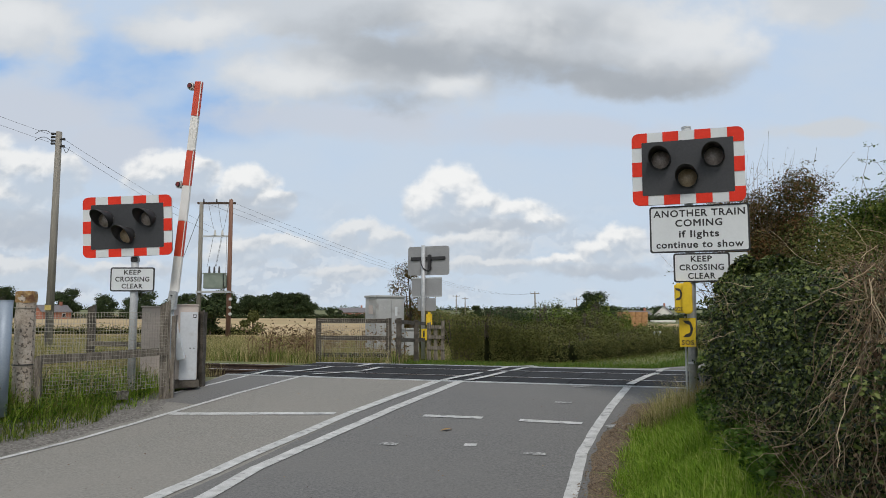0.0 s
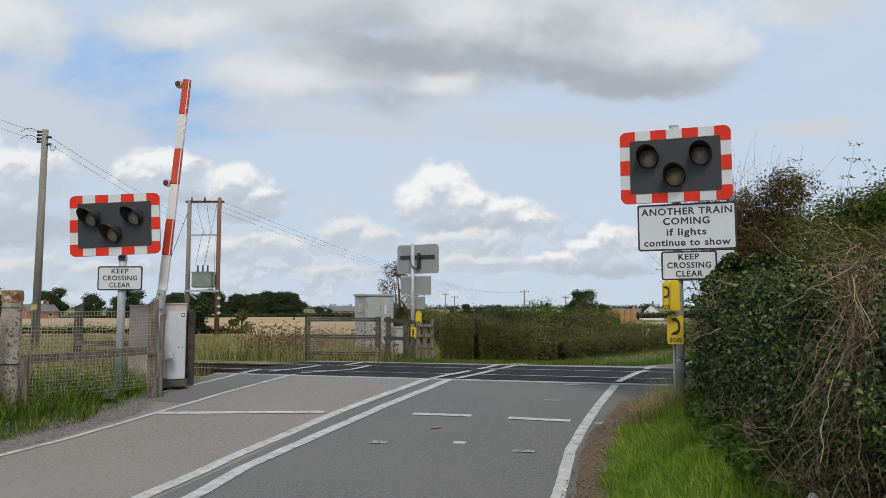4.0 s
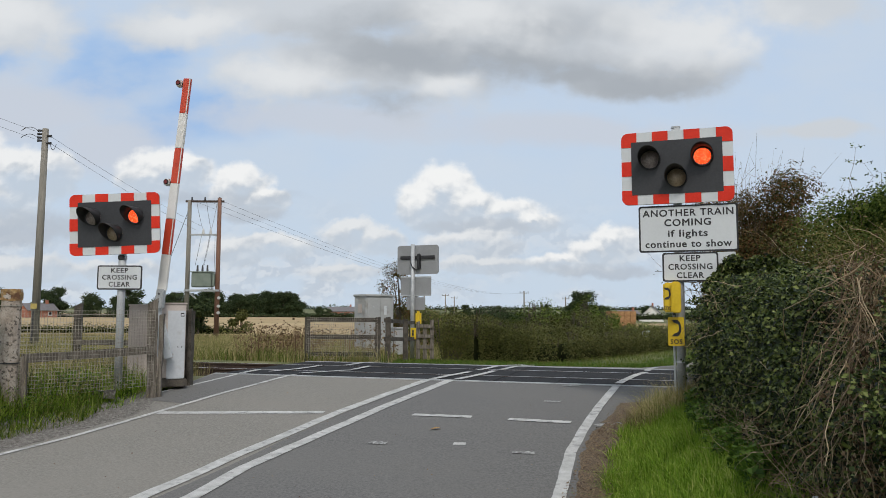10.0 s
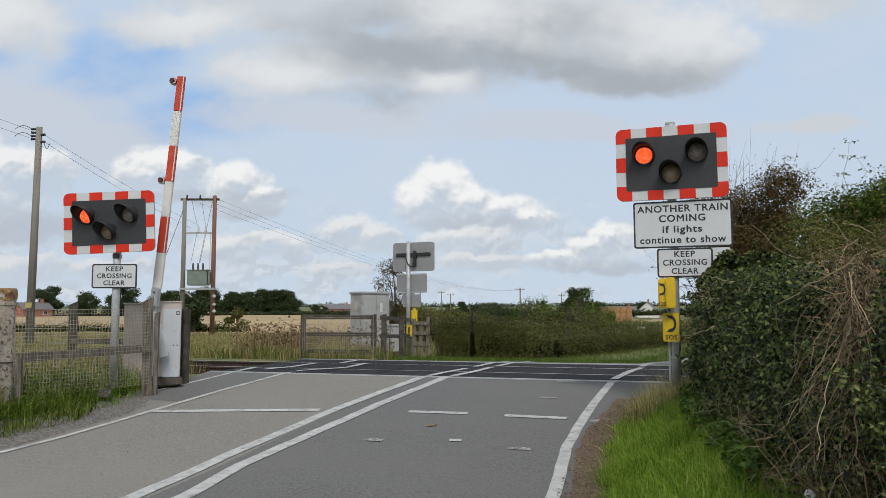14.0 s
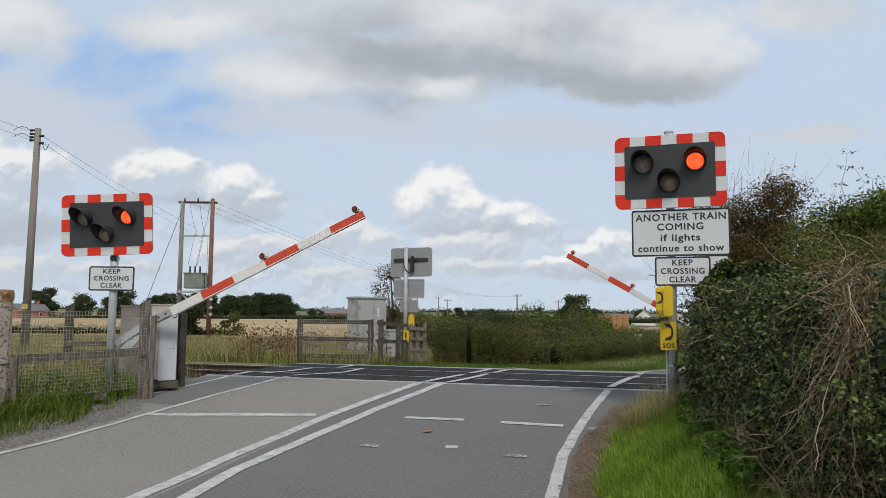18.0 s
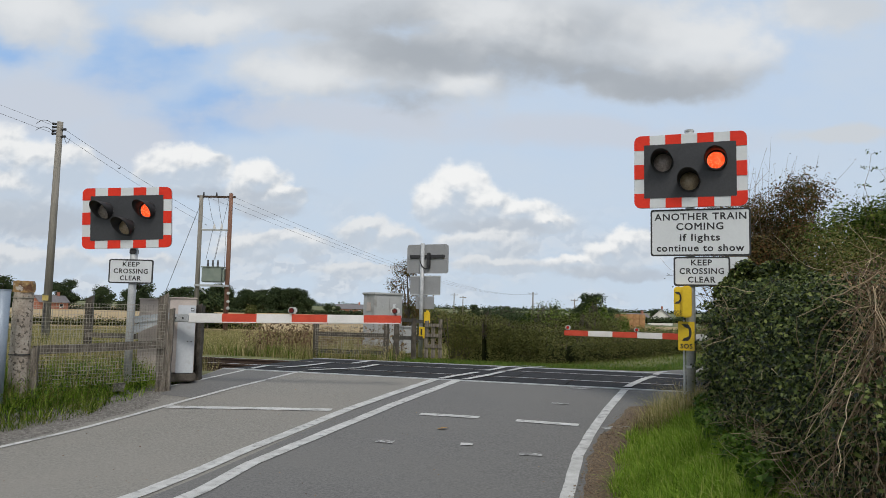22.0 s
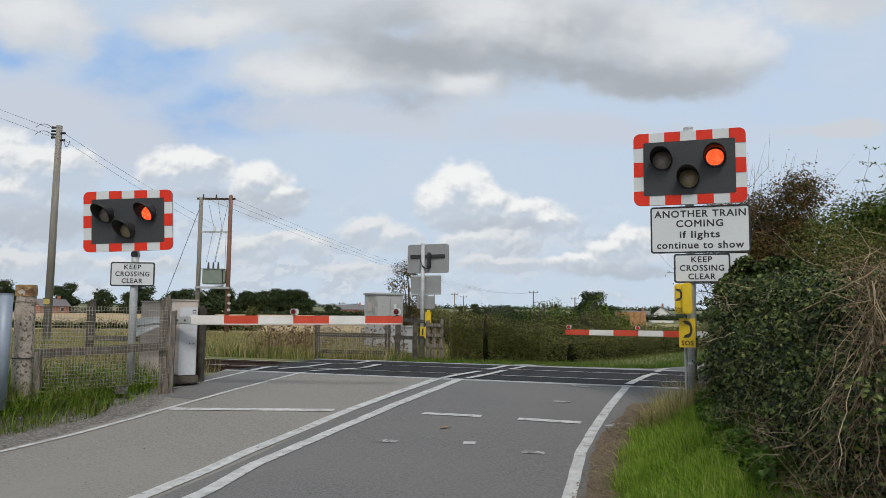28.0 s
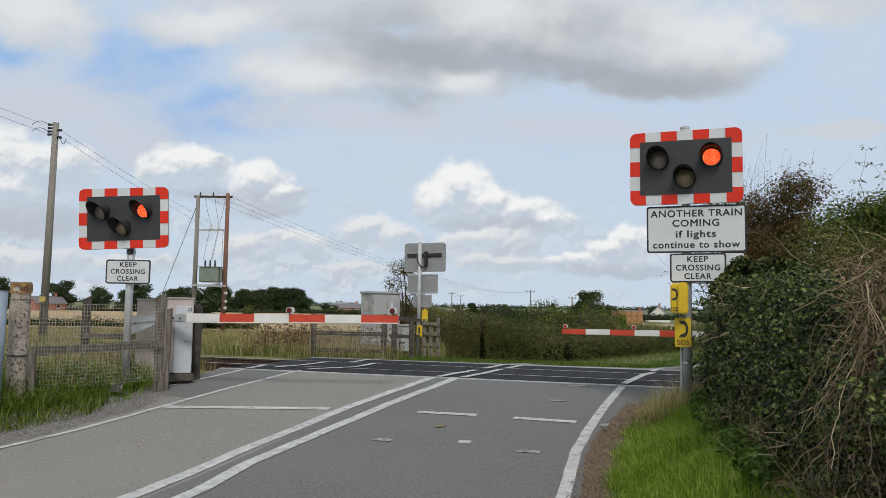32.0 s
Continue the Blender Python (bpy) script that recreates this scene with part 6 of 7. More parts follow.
def hedge_run(name, label, pts, height, width, n, leaf, mat, seed, z=-0.3, lump=0.4, group="hedges", category="hedge"):
    """A long uneven hedge along pts: inner stems and a deep coat of leaves."""
    t = base(name, pose(0, 0, 0), label, category, group)
    rg = np.random.default_rng(seed)
    P = [Vector((*p, 0)) for p in pts]
    seg = [(a, b, (b - a).length) for a, b in zip(P, P[1:])]
    tot = sum(s[2] for s in seg)
    V, O, lines = [], [], []
    for i in range(n):
        d = rg.uniform(0, tot)
        for a, b, l in seg:
            if d <= l:
                break
            d -= l
        c = a.lerp(b, d / l)
        side = Vector(((b - a).y, -(b - a).x, 0)).normalized()
        hh = height * (1 + lump * noise.noise((c.x * 0.45, c.y * 0.45, seed)) + 0.5 * lump * noise.noise((c.x * 1.6, c.y * 1.6, seed)))
        ww = width * (1 + lump * noise.noise((c.x * 0.6, c.y * 0.6, seed + 5)))
        ang = rg.uniform(-0.35, math.pi + 0.35)
        k = rg.uniform(0.66, 1.06)
        ox, oz = math.cos(ang) * ww / 2 * k, max(0.02, (0.5 + 0.5 * math.sin(ang)) ** 0.8 * k) * hh
        if i % 2:
            ox, oz = (1 if math.cos(ang) > 0 else -1) * ww / 2 * rg.uniform(0.8, 1.02), rg.uniform(0.0, 0.85) * hh
        V.append((c.x + side.x * ox, c.y + side.y * ox, z + oz))
        O.append((side.x * math.cos(ang), side.y * math.cos(ang), math.sin(ang)))
        if i % max(1, n // 260) == 0:
            lines.append([(c.x, c.y, z), (c.x + rg.normal(0, 0.15), c.y + rg.normal(0, 0.15), z + hh * rg.uniform(0.7, 0.98))])
    wire_mesh("stemwork", lines, 0.015, BARK, t)["kind"] = "stuff"
    leaf_mesh("foliage", np.array(V), leaf, mat, t, seed=seed, out=np.array(O))
    # opaque core sheet: the shade among the leaves is put into its near-black colour
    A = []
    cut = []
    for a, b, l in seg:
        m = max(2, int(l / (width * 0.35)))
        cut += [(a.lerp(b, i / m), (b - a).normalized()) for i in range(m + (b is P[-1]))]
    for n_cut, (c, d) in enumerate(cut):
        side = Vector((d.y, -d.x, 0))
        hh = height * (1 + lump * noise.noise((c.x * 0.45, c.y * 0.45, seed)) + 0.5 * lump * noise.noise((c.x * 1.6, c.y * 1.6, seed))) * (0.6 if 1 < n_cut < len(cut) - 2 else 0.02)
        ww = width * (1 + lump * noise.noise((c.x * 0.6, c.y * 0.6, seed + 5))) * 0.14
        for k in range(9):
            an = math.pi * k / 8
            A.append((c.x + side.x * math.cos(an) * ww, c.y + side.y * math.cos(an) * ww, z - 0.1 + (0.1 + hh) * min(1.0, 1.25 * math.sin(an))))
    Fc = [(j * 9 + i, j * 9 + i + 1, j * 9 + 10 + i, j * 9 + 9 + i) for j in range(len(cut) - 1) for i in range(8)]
    raw_mesh("inner_growth", np.array(A), np.array(Fc), HEDGECORE, t, "near-black core for the shade within the hedge")
    return t


def far_hedges():
    hedge_run("hedge", "dense dark hedge beside the stile", [(0.3, 23.0), (1.3, 22.9), (3.1, 23.3)], 1.3, 1.2, 34000, (0.03, 0.065), FARHEDGE, 3, -0.4, 0.25)
    hedge_run("hedge", "overgrown dark hedge along the far lane", [(1.8, 23.0), (3.7, 23.6), (6.3, 26.8), (9.4, 31.2), (13.4, 37), (20, 45)], 0.95, 1.6, 66000, (0.035, 0.075), FARHEDGE, 4, -0.4, 0.38)
    hedge_run("hedge", "tall olive bushes behind the stile", [(-1.4, 30.5), (0.2, 31.4), (2.2, 32.4)], 1.72, 2.4, 16000, (0.05, 0.1), BRAMBLE, 15, -0.5, 0.4)
    hedge_run("hedge", "round dark thorn thicket in the field", [(2.6, 45), (4.2, 45.6), (5.8, 46)], 1.8, 3.0, 12000, (0.07, 0.14), FARTREE, 16, -0.5, 0.3)
    hedge_run("hedge", "overgrown bank of bushes behind the hedge", [(-1.2, 34), (5, 36), (8.5, 39)], 1.4, 2.6, 24000, (0.06, 0.12), FARHEDGE, 5, -0.5, 0.6)
    hedge_run("hedge", "tall green bushes at the corner of the field", [(5.0, 40), (8, 42), (11, 46)], 1.55, 2.6, 9000, (0.08, 0.17), GREENTREE, 6, -0.5, 0.9)
    hedge_run("hedge", "distant dark hedge across the far field", [(-4, 70), (8, 75), (14, 77)], 1.35, 3.0, 5000, (0.2, 0.4), FARHEDGE, 8, -0.6, 0.5)
    hedge_run("hedge", "low green hedge across the hollow", [(13, 58), (20, 61), (28, 66)], 1.3, 2.2, 9000, (0.09, 0.18), GREENTREE, 18, -0.95, 0.4)
    hedge_run("hedge", "distant dark hedge below the far trees", [(-190, 235), (-130, 228), (-90, 222), (-50, 240), (-10, 215), (40, 210), (90, 235)], 1.7, 3.0, 14000, (0.4, 0.8), FARTREE, 9, -0.6, 0.5)
    hedge_run("hedge", "hedge across the stubble field", [(-50, 62), (-30, 60), (-14, 58)], 0.9, 1.2, 5000, (0.1, 0.2), FARHEDGE, 10, -0.55, 0.5)
    hedge_run("distant_woodland", "dark wooded skyline far beyond the fields", [(-480, 700), (-200, 760), (0, 800), (200, 760), (480, 700)], 6.5, 16, 12000, (1.2, 2.6), FARTREE, 14, 2.0, 0.5, "woodland", "woodland")
    tree("small_tree", pose(-15.5, 60, -0.6), 2.0, 2.2, 1500, (0.12, 0.22), FARHEDGE, "small bushy hedgerow tree by the field", 21, 0.08, 7)
    tree("small_tree", pose(-18.0, 57, -0.6), 3.3, 3.4, 4500, (0.14, 0.26), FARTREE, "dark bushy tree behind the pole", 22, 0.1, 8)
    tree("small_tree", pose(-1.25, 27.2, -0.3), 3.8, 1.7, 5200, (0.03, 0.075), HAWTHORN, "thin hawthorn with sparse red-brown leaves", 23, 0.06, 8)


def right_hedge():
    """The deep ivy-clad hedge beside the signal, and the bushes over it."""
    rg = np.random.default_rng(17)
    t = base("ivy_hedge", pose(0, 0, 0), "deep dark green ivy hedge with dead brambles hanging", "hedge", "hedges")
    # body given by its face line (x of the face by y) and its top
    face = [(1.0, 1.75), (3.2, 2.05), (5.0, 2.35), (6.2, 2.62), (7.5, 2.95), (8.6, 3.3), (9.6, 3.6), (10.6, 4.15), (12.5, 5.6), (14.5, 7.2), (18, 10)]
    V, O = [], []
    n = 150000
    ys = 2.2 + 12.8 * rg.uniform(0, 1, n) ** 1.7
    kind = rg.uniform(0, 1, n)
    for i in range(n):
        y = float(ys[i])
        fx = lerp(face, y)
        top = 1.17 + 0.05 * y + 0.07 * noise.noise((y * 0.8, 1, 0))
        if kind[i] < 0.68:
            z = rg.uniform(0.0, 1.0) ** 0.85
            bul = 0.22 * math.sin(math.pi * min(1, z * 1.05)) + 0.22 * noise.noise((y * 1.6, z * 2.6, 5)) + 0.34 * noise.noise((y * 4.5, z * 6, 8)) + 0.24 * noise.noise((y * 12, z * 14, 3))
            if noise.noise((y * 3.4, z * 4.2, 21)) < -0.2 and rg.random() < 0.8:
                bul -= 0.2
            zz = -0.1 + z * (top + 0.1)
            x = fx + 0.12 - bul + abs(rg.normal(0, 0.12))
            V.append((x, y, zz)), O.append((-0.9, -0.5, 0.15))
        else:
            x = fx + rg.uniform(-0.05, 2.2)
            zz = top + 0.12 * noise.noise((x * 1.3, y * 1.3, 2)) + 0.14 * noise.noise((x * 4, y * 4, 2)) + 0.08 * noise.noise((x * 10, y * 10, 2)) - abs(rg.normal(0, 0.05)) - 0.12 * step(0.3, -0.05, x - fx)
            V.append((x, y, zz)), O.append((-0.2, -0.3, 1.0))
    V, O = np.array(V), np.array(O)
    for lo, hi, size in ((0, 4.2, (0.016, 0.036)), (4.2, 6.5, (0.02, 0.044)), (6.5, 20, (0.027, 0.06))):
        k = (V[:, 1] >= lo) & (V[:, 1] < hi)
        leaf_mesh("ivy", V[k], size, IVY, t, "dark glossy ivy leaves", seed=2 + int(lo), out=O[k] * 0.55, up=0.0, droop=0.1)["kind"] = "stuff"
    # near-black sheet that stops the view through and stands in for deep shade
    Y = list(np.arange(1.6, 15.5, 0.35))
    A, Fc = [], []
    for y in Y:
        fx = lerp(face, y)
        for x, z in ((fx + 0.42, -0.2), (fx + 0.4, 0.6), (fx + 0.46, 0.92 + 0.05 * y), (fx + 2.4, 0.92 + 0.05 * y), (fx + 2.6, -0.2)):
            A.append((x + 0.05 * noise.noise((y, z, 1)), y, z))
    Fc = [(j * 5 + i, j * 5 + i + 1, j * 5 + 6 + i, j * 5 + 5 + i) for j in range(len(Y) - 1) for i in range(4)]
    raw_mesh("dead_inner_growth", np.array(A), np.array(Fc), HEDGECORE, t, "near-black sheet for the shade deep inside the hedge")
    # dead brambles: a tangle hanging over the near end, thinning along the top and the foot
    lines = []

    def trail(y, x, z, steps, stride, pull, r0):
        p = [Vector((x, y, z))]
        v = Vector((rg.normal(-0.2, 0.5), rg.normal(0, 0.8), rg.normal(0, 0.6) + pull)).normalized() * stride
        for k in range(steps):
            p.append(p[-1] + v)
            v = (v + Vector((rg.normal(0, 0.3), rg.normal(0, 0.3), rg.normal(0, 0.25) + pull * 0.15)) * stride).normalized() * stride
            p[-1].x = min(p[-1].x, lerp(face, p[-1].y) + 0.2)
        lines.append((p, r0, r0 * 0.45))

    for i in range(100):                                    # long stalks hanging down
        y = 3.3 + abs(rg.normal(0, 0.13))
        trail(y, lerp(face, y) - rg.uniform(0.0, 0.14), rg.uniform(0.5, 1.5), 12, 0.07, -1.6, rg.uniform(0.0015, 0.0042))
    for i in range(180):                                     # short crossing bits
        y = 3.3 + abs(rg.normal(0, 0.2))
        trail(y, lerp(face, y) - rg.uniform(-0.02, 0.14), rg.uniform(0.0, 1.5), 6, 0.045, 0.0, rg.uniform(0.001, 0.0026))
    for i in range(320):                                     # along the foot
        y = rg.uniform(3.5, 6.2)
        trail(y, lerp(face, y) - rg.uniform(0.0, 0.28), rg.uniform(-0.02, 0.42), 6, 0.05, 0.1, rg.uniform(0.001, 0.0026))
    for i in range(40):                                     # along the top
        y = 3.3 + abs(rg.normal(0, 0.5))
        trail(y, lerp(face, y) + rg.uniform(-0.12, 0.9), 1.2 + 0.05 * y + rg.uniform(-0.2, 0.08), 7, 0.05, 0.0, rg.uniform(0.0008, 0.002))
    for i in range(130):                                    # a few over the rest of the face
        y = rg.uniform(4.5, 9.0)
        trail(y, lerp(face, y) - rg.uniform(0.0, 0.2), rg.uniform(0.1, 1.4), 6, 0.05, -0.2, rg.uniform(0.0015, 0.003))
    for q, r0 in ((((1.98, 4.5, 0.36), (2.1, 4.35, 0.42), (2.2, 4.2, 0.53)), 0.006), (((1.95, 3.5, 1.22), (2.02, 3.5, 1.12), (2.12, 3.5, 1.0)), 0.006), (((2.0, 3.62, 0.3), (2.05, 3.6, 0.6), (2.02, 3.6, 0.95), (2.1, 3.6, 1.3)), 0.004)):
        lines.append(([Vector(w) for w in q], r0, r0 * 0.6))
    sprig = [[(3.66, 10.0, 1.78), (3.46, 9.98, 1.77), (3.24, 9.98, 1.735), (3.04, 9.98, 1.725)], [(3.62, 10.0, 1.575), (3.4, 9.98, 1.585), (3.17, 9.98, 1.555)],
             [(3.72, 10.0, 1.44), (3.51, 9.98, 1.48), (3.3, 9.98, 1.415), (3.15, 9.98, 1.35)], [(3.67, 10.0, 1.31), (3.46, 9.98, 1.31), (3.24, 9.98, 1.245)]]
    wire_mesh("bramble_sprig", [(q, 0.007, 0.003) for q in sprig], 0.003, TWIG, t, "thin bramble sprigs beside the sign")["kind"] = "stuff"
    spp = np.concatenate([np.array(q)[rg.integers(0, len(q), 14)] + rg.normal(0, 0.03, (14, 3)) for q in sprig])
    leaf_mesh("sprig_leaf", spp, (0.018, 0.042), BRAMBLE, t, seed=42)["kind"] = "stuff"
    sx = rg.uniform(3.45, 4.5, 4200)
    hump = np.clip((sx - 3.45) / 0.28, 0, 1) * (0.33 + 0.05 * np.sin(sx * 17))
    sp = np.stack([sx, rg.uniform(9.05, 9.4, 4200), 1.40 + rg.uniform(0, 1, 4200) ** 0.7 * (0.12 + hump)], 1)
    leaf_mesh("ivy_sprig", sp, (0.035, 0.07), IVY, t, "ivy sprigs reaching over the sign", seed=41)["kind"] = "stuff"
    wire_mesh("dead_bramble", lines, 0.003, BRAMBLESTEM, t, "brown dead bramble stems")["kind"] = "stuff"
    # dead leaf litter caught on the stems
    y2 = np.concatenate([np.abs(rg.normal(0, 0.24, 2600)) + 3.3, rg.uniform(3.4, 6.0, 2400), 3.3 + np.abs(rg.normal(0, 0.6, 600))])
    z2 = np.concatenate([rg.uniform(0, 1.4, 2600), rg.uniform(0, 0.45, 2400), 1.17 + 0.05 * y2[-600:] + rg.normal(0, 0.09, 600)])
    x2 = np.array([lerp(face, float(v)) for v in y2]) + np.concatenate([rg.normal(-0.05, 0.07, 5000), rg.uniform(-0.1, 0.7, 600)])
    leaf_mesh("dead_leaf", np.stack([x2, y2, z2], 1), (0.010, 0.03), CURLED, t, "curled brown dead leaves", seed=9)["kind"] = "stuff"


def bush(name, m, size, n, leaf, mat, label, seed, twigs=60, bare=0.35):
    t = base(name, m, label, "bush", "bushes")
    rg = np.random.default_rng(seed)
    P, D, lines = [], [], []
    for i in range(14):
        c = (rg.uniform(-0.4, 0.4) * size[0], rg.uniform(-0.4, 0.4) * size[1], size[2] * rg.uniform(0.32, 0.9))
        rad = min(size[0], size[2]) * rg.uniform(0.18, 0.3)
        p, d = clump_points(n // 14, c, (rad * 1.15, rad * 1.15, rad), 0.2, 0.5, seed * 17 + i)
        P.append(p), D.append(d)
    for i in range(twigs):
        a = rg.uniform(0, 2 * np.pi)
        r = rg.uniform(0.0, 0.42)
        p = [Vector((r * size[0] * math.cos(a) * 0.6, r * size[1] * math.sin(a) * 0.6, 0.1))]
        v = Vector((math.cos(a) * r * size[0] * 0.14, math.sin(a) * r * size[1] * 0.14, size[2] * rg.uniform(0.11, 0.145 + bare * 0.06)))
        for k in range(6):
            p.append(p[-1] + v)
            v += Vector((rg.normal(0, 0.09), rg.normal(0, 0.09), rg.normal(-0.01, 0.03))) * size[2] * 0.25
        lines.append((p, 0.008, 0.0018))
        for k in range(4):
            j = rg.integers(2, 6)
            q = [p[j], p[j] + Vector((rg.normal(0, 0.14), rg.normal(0, 0.14), rg.uniform(0.05, 0.3)))]
            q.append(q[-1] + Vector((rg.normal(0, 0.1), rg.normal(0, 0.1), rg.uniform(0.0, 0.25))))
            lines.append((q, 0.004, 0.0012))
    wire_mesh("branchwork", lines, 0.01, TWIG, t)["kind"] = "stuff"
    tips = np.array([tuple(l[0][-1]) for l in lines] + [tuple(l[0][-2]) for l in lines])
    P.append(tips[rg.integers(0, len(tips), n // 60)] + rg.normal(0, 0.05, (n // 60, 3)))
    D.append(np.tile((0, 0, 1.0), (n // 60, 1)))
    leaf_mesh("foliage", np.concatenate(P), leaf, mat, t, seed=seed, out=np.concatenate(D))
    return t


def tall_shoot():
    """A leafy elder shoot standing up out of the bush."""
    t = base("elder_shoot", pose(6.45, 11.0, 2.2), "slender leafy shoots above the green bush", "shoot", "bushes")
    rg = np.random.default_rng(77)
    lines, P = [], []
    for x, h in ((0.0, 1.5), (0.12, 1.25), (-0.12, 1.0), (-0.5, 0.75), (0.3, 1.1)):
        p = [Vector((x + 0.03 * k * rg.normal(0.2, 0.6), 0.03 * rg.normal(), h * k / 6)) for k in range(7)]
        lines.append((p, 0.008, 0.002))
        for k in range(2, 7):
            for s in (-1, 1):
                q = p[k] + Vector((s * rg.uniform(0.05, 0.13), rg.normal(0, 0.05), rg.uniform(0.0, 0.07)))
                lines.append(([p[k], q], 0.003, 0.001))
                P += [tuple(p[k].lerp(q, f)) for f in rg.uniform(0.4, 1.1, 7)]
    wire_mesh("shoot", lines, 0.005, TWIG, t)["kind"] = "stuff"
    leaf_mesh("foliage", np.array(P) + rg.normal(0, 0.015, (len(P), 3)), (0.02, 0.05), GREENTREE, t, seed=78)


def right_bushes():
    tall_shoot()
    bush("hawthorn_bush", pose(6.35, 15.0, 0), (1.9, 2.0, 4.05), 60000, (0.028, 0.064), HAWTHORN, "russet hawthorn bush with bare twigs on top", 31, 190, 0.6)
    bush("hawthorn_bush", pose(7.3, 14.2, 0), (1.6, 2.0, 2.35), 36000, (0.028, 0.064), HAWTHORN, "russet hawthorn bush with bare twigs on top", 32, 90, 0.6)
    bush("elder_bush", pose(6.9, 11.2, 0), (1.9, 2.2, 3.15), 60000, (0.03, 0.07), GREENTREE, "bright green leafy bush behind the hedge", 33, 40, 0.3)
    bush("elder_bush", pose(8.6, 12.0, 0), (2.2, 2.2, 3.4), 26000, (0.03, 0.07), GREENTREE, "bright green leafy bush behind the hedge", 36, 40, 0.3)
    bush("bramble_bush", pose(5.75, 9.6, 0), (1.9, 2.0, 2.35), 34000, (0.02, 0.048), BRAMBLE, "yellowing bramble thicket over the hedge", 34, 30, 0.4)
    bush("bramble_bush", pose(5.3, 7.6, 0), (1.8, 2.2, 1.85), 30000, (0.016, 0.04), BRAMBLE, "yellowing bramble thicket over the hedge", 35, 26, 0.35)


def grasses():
    vl = lambda x, y: (0.05 < lerp(LEFT, y) - x < 4.5) and across(x, y) < 12.2
    t = blade_mesh("verge_grass", scatter((-12, -4.2), (6.5, 13.5), 42000, lambda x, y: vl(x, y) and (lerp(LEFT, y) - x > 0.35 or RG.random() < 0.15)), (0.08, 0.34), (0.006, 0.014), GRASS, seed=3, lean=0.75, clump=0.6)
    tagged(t, "long green and straw-tinged verge grass by the fence", "grass", kind="stuff")
    rim = [(6.0, -6.5), (8.8, -5.35), (10.1, -4.66), (10.6, -4.75), (11.6, -4.95), (12.3, -4.8)]
    tuft = lambda x, y: 0 < lerp(rim, y) + 0.1 * noise.noise((y * 3, 5, 0)) - x < 2.3
    t = blade_mesh("verge_tussock", scatter((-8.5, -4.5), (7.6, 12.3), 13000, tuft), (0.05, 0.24), (0.006, 0.014), VERGE, seed=24, lean=0.8, clump=0.7)
    tagged(t, "thick dark green tussock grass at the fence foot", "grass", kind="stuff")
    t = blade_mesh("dry_verge_grass", scatter((-12, -4.4), (8, 15.5), 15000, lambda x, y: 0.4 < lerp(LEFT, y) - x < 6), (0.2, 0.6), (0.004, 0.01), MEADOW, seed=4, lean=0.5)
    tagged(t, "tall dry seeding grass by the fence", "grass", kind="stuff")
    t = blade_mesh("straw_grass", scatter((-22, -5.6), (10.5, 17.0), 16000, lambda x, y: lerp(LEFT, y) - x > 1.2 and across(x, y) < 12.4), (0.25, 0.7), (0.006, 0.013), DRYGRASS, seed=14, lean=0.5)
    tagged(t, "pale straw-coloured grass behind the fence", "grass", kind="stuff")
    face = [(1.0, 1.75), (3.2, 2.05), (5.0, 2.35), (6.2, 2.62), (7.5, 2.95), (8.6, 3.3), (9.6, 3.72), (10.6, 4.3), (12.5, 5.6), (14.5, 7.2)]
    vr = lambda x, y: lerp(RIGHT, y) + 0.12 + 0.12 * noise.noise((y * 2, 0, 0)) < x < lerp(face, y) + 0.2 and across(x, y) < 12.1
    t = blade_mesh("bank_grass", scatter((-0.8, 5), (2.2, 11.6), 60000, vr), (0.05, 0.2), (0.005, 0.011), GRASS, seed=5, lean=0.8, clump=0.6)
    tagged(t, "bright green grass on the bank below the hedge", "grass", kind="stuff")
    t = blade_mesh("dry_bank_grass", scatter((2.3, 5.2), (8.6, 12.6), 9000, lambda x, y: lerp(RIGHT, y) + 0.1 < x < lerp(face, y) + 0.4), (0.1, 0.36), (0.003, 0.007), MEADOW, seed=6, lean=0.9)
    tagged(t, "dry brown grass round the signal post", "grass", kind="stuff")
    t = blade_mesh("dead_tuft", scatter((2.55, 3.7), (8.7, 10.1), 2600, lambda x, y: lerp(RIGHT, y) + 0.05 < x < lerp(face, y) + 0.2), (0.15, 0.48), (0.003, 0.008), DRYGRASS, seed=26, lean=0.7, clump=0.5)
    tagged(t, "tuft of bleached dead grass at the signal post", "grass", kind="stuff")
    far = lambda x, y: across(x, y) > 16.5 and not (x > -1.0 and y < 24) and x < 0.2 + 0.9 * max(0, y - 24)
    t = blade_mesh("tall_grass", scatter((-26, 1), (16, 48), 75000, far), (0.15, 0.5), (0.007, 0.017), MEADOW, seed=7, lean=0.8, clump=0.45)
    tagged(t, "tall pale dry grass beyond the railway", "grass", kind="stuff")
    bleached = lambda x, y: far(x, y) and noise.noise((x * 0.35, y * 0.35, 9)) > 0.0
    t = blade_mesh("bleached_grass", scatter((-26, 1), (16, 40), 26000, bleached), (0.25, 0.62), (0.005, 0.012), DRYGRASS, seed=27, lean=0.55, clump=0.5)
    tagged(t, "bleached seeding grass in drifts beyond the railway", "grass", kind="stuff")
    t = blade_mesh("rank_grass", scatter((-26, 0.5), (16, 34), 20000, lambda x, y: far(x, y) and noise.noise((x * 0.5, y * 0.4, 17)) > -0.1), (0.12, 0.45), (0.008, 0.018), VERGE, seed=8, lean=0.5)
    tagged(t, "rank green grass beyond the railway", "grass", kind="stuff")
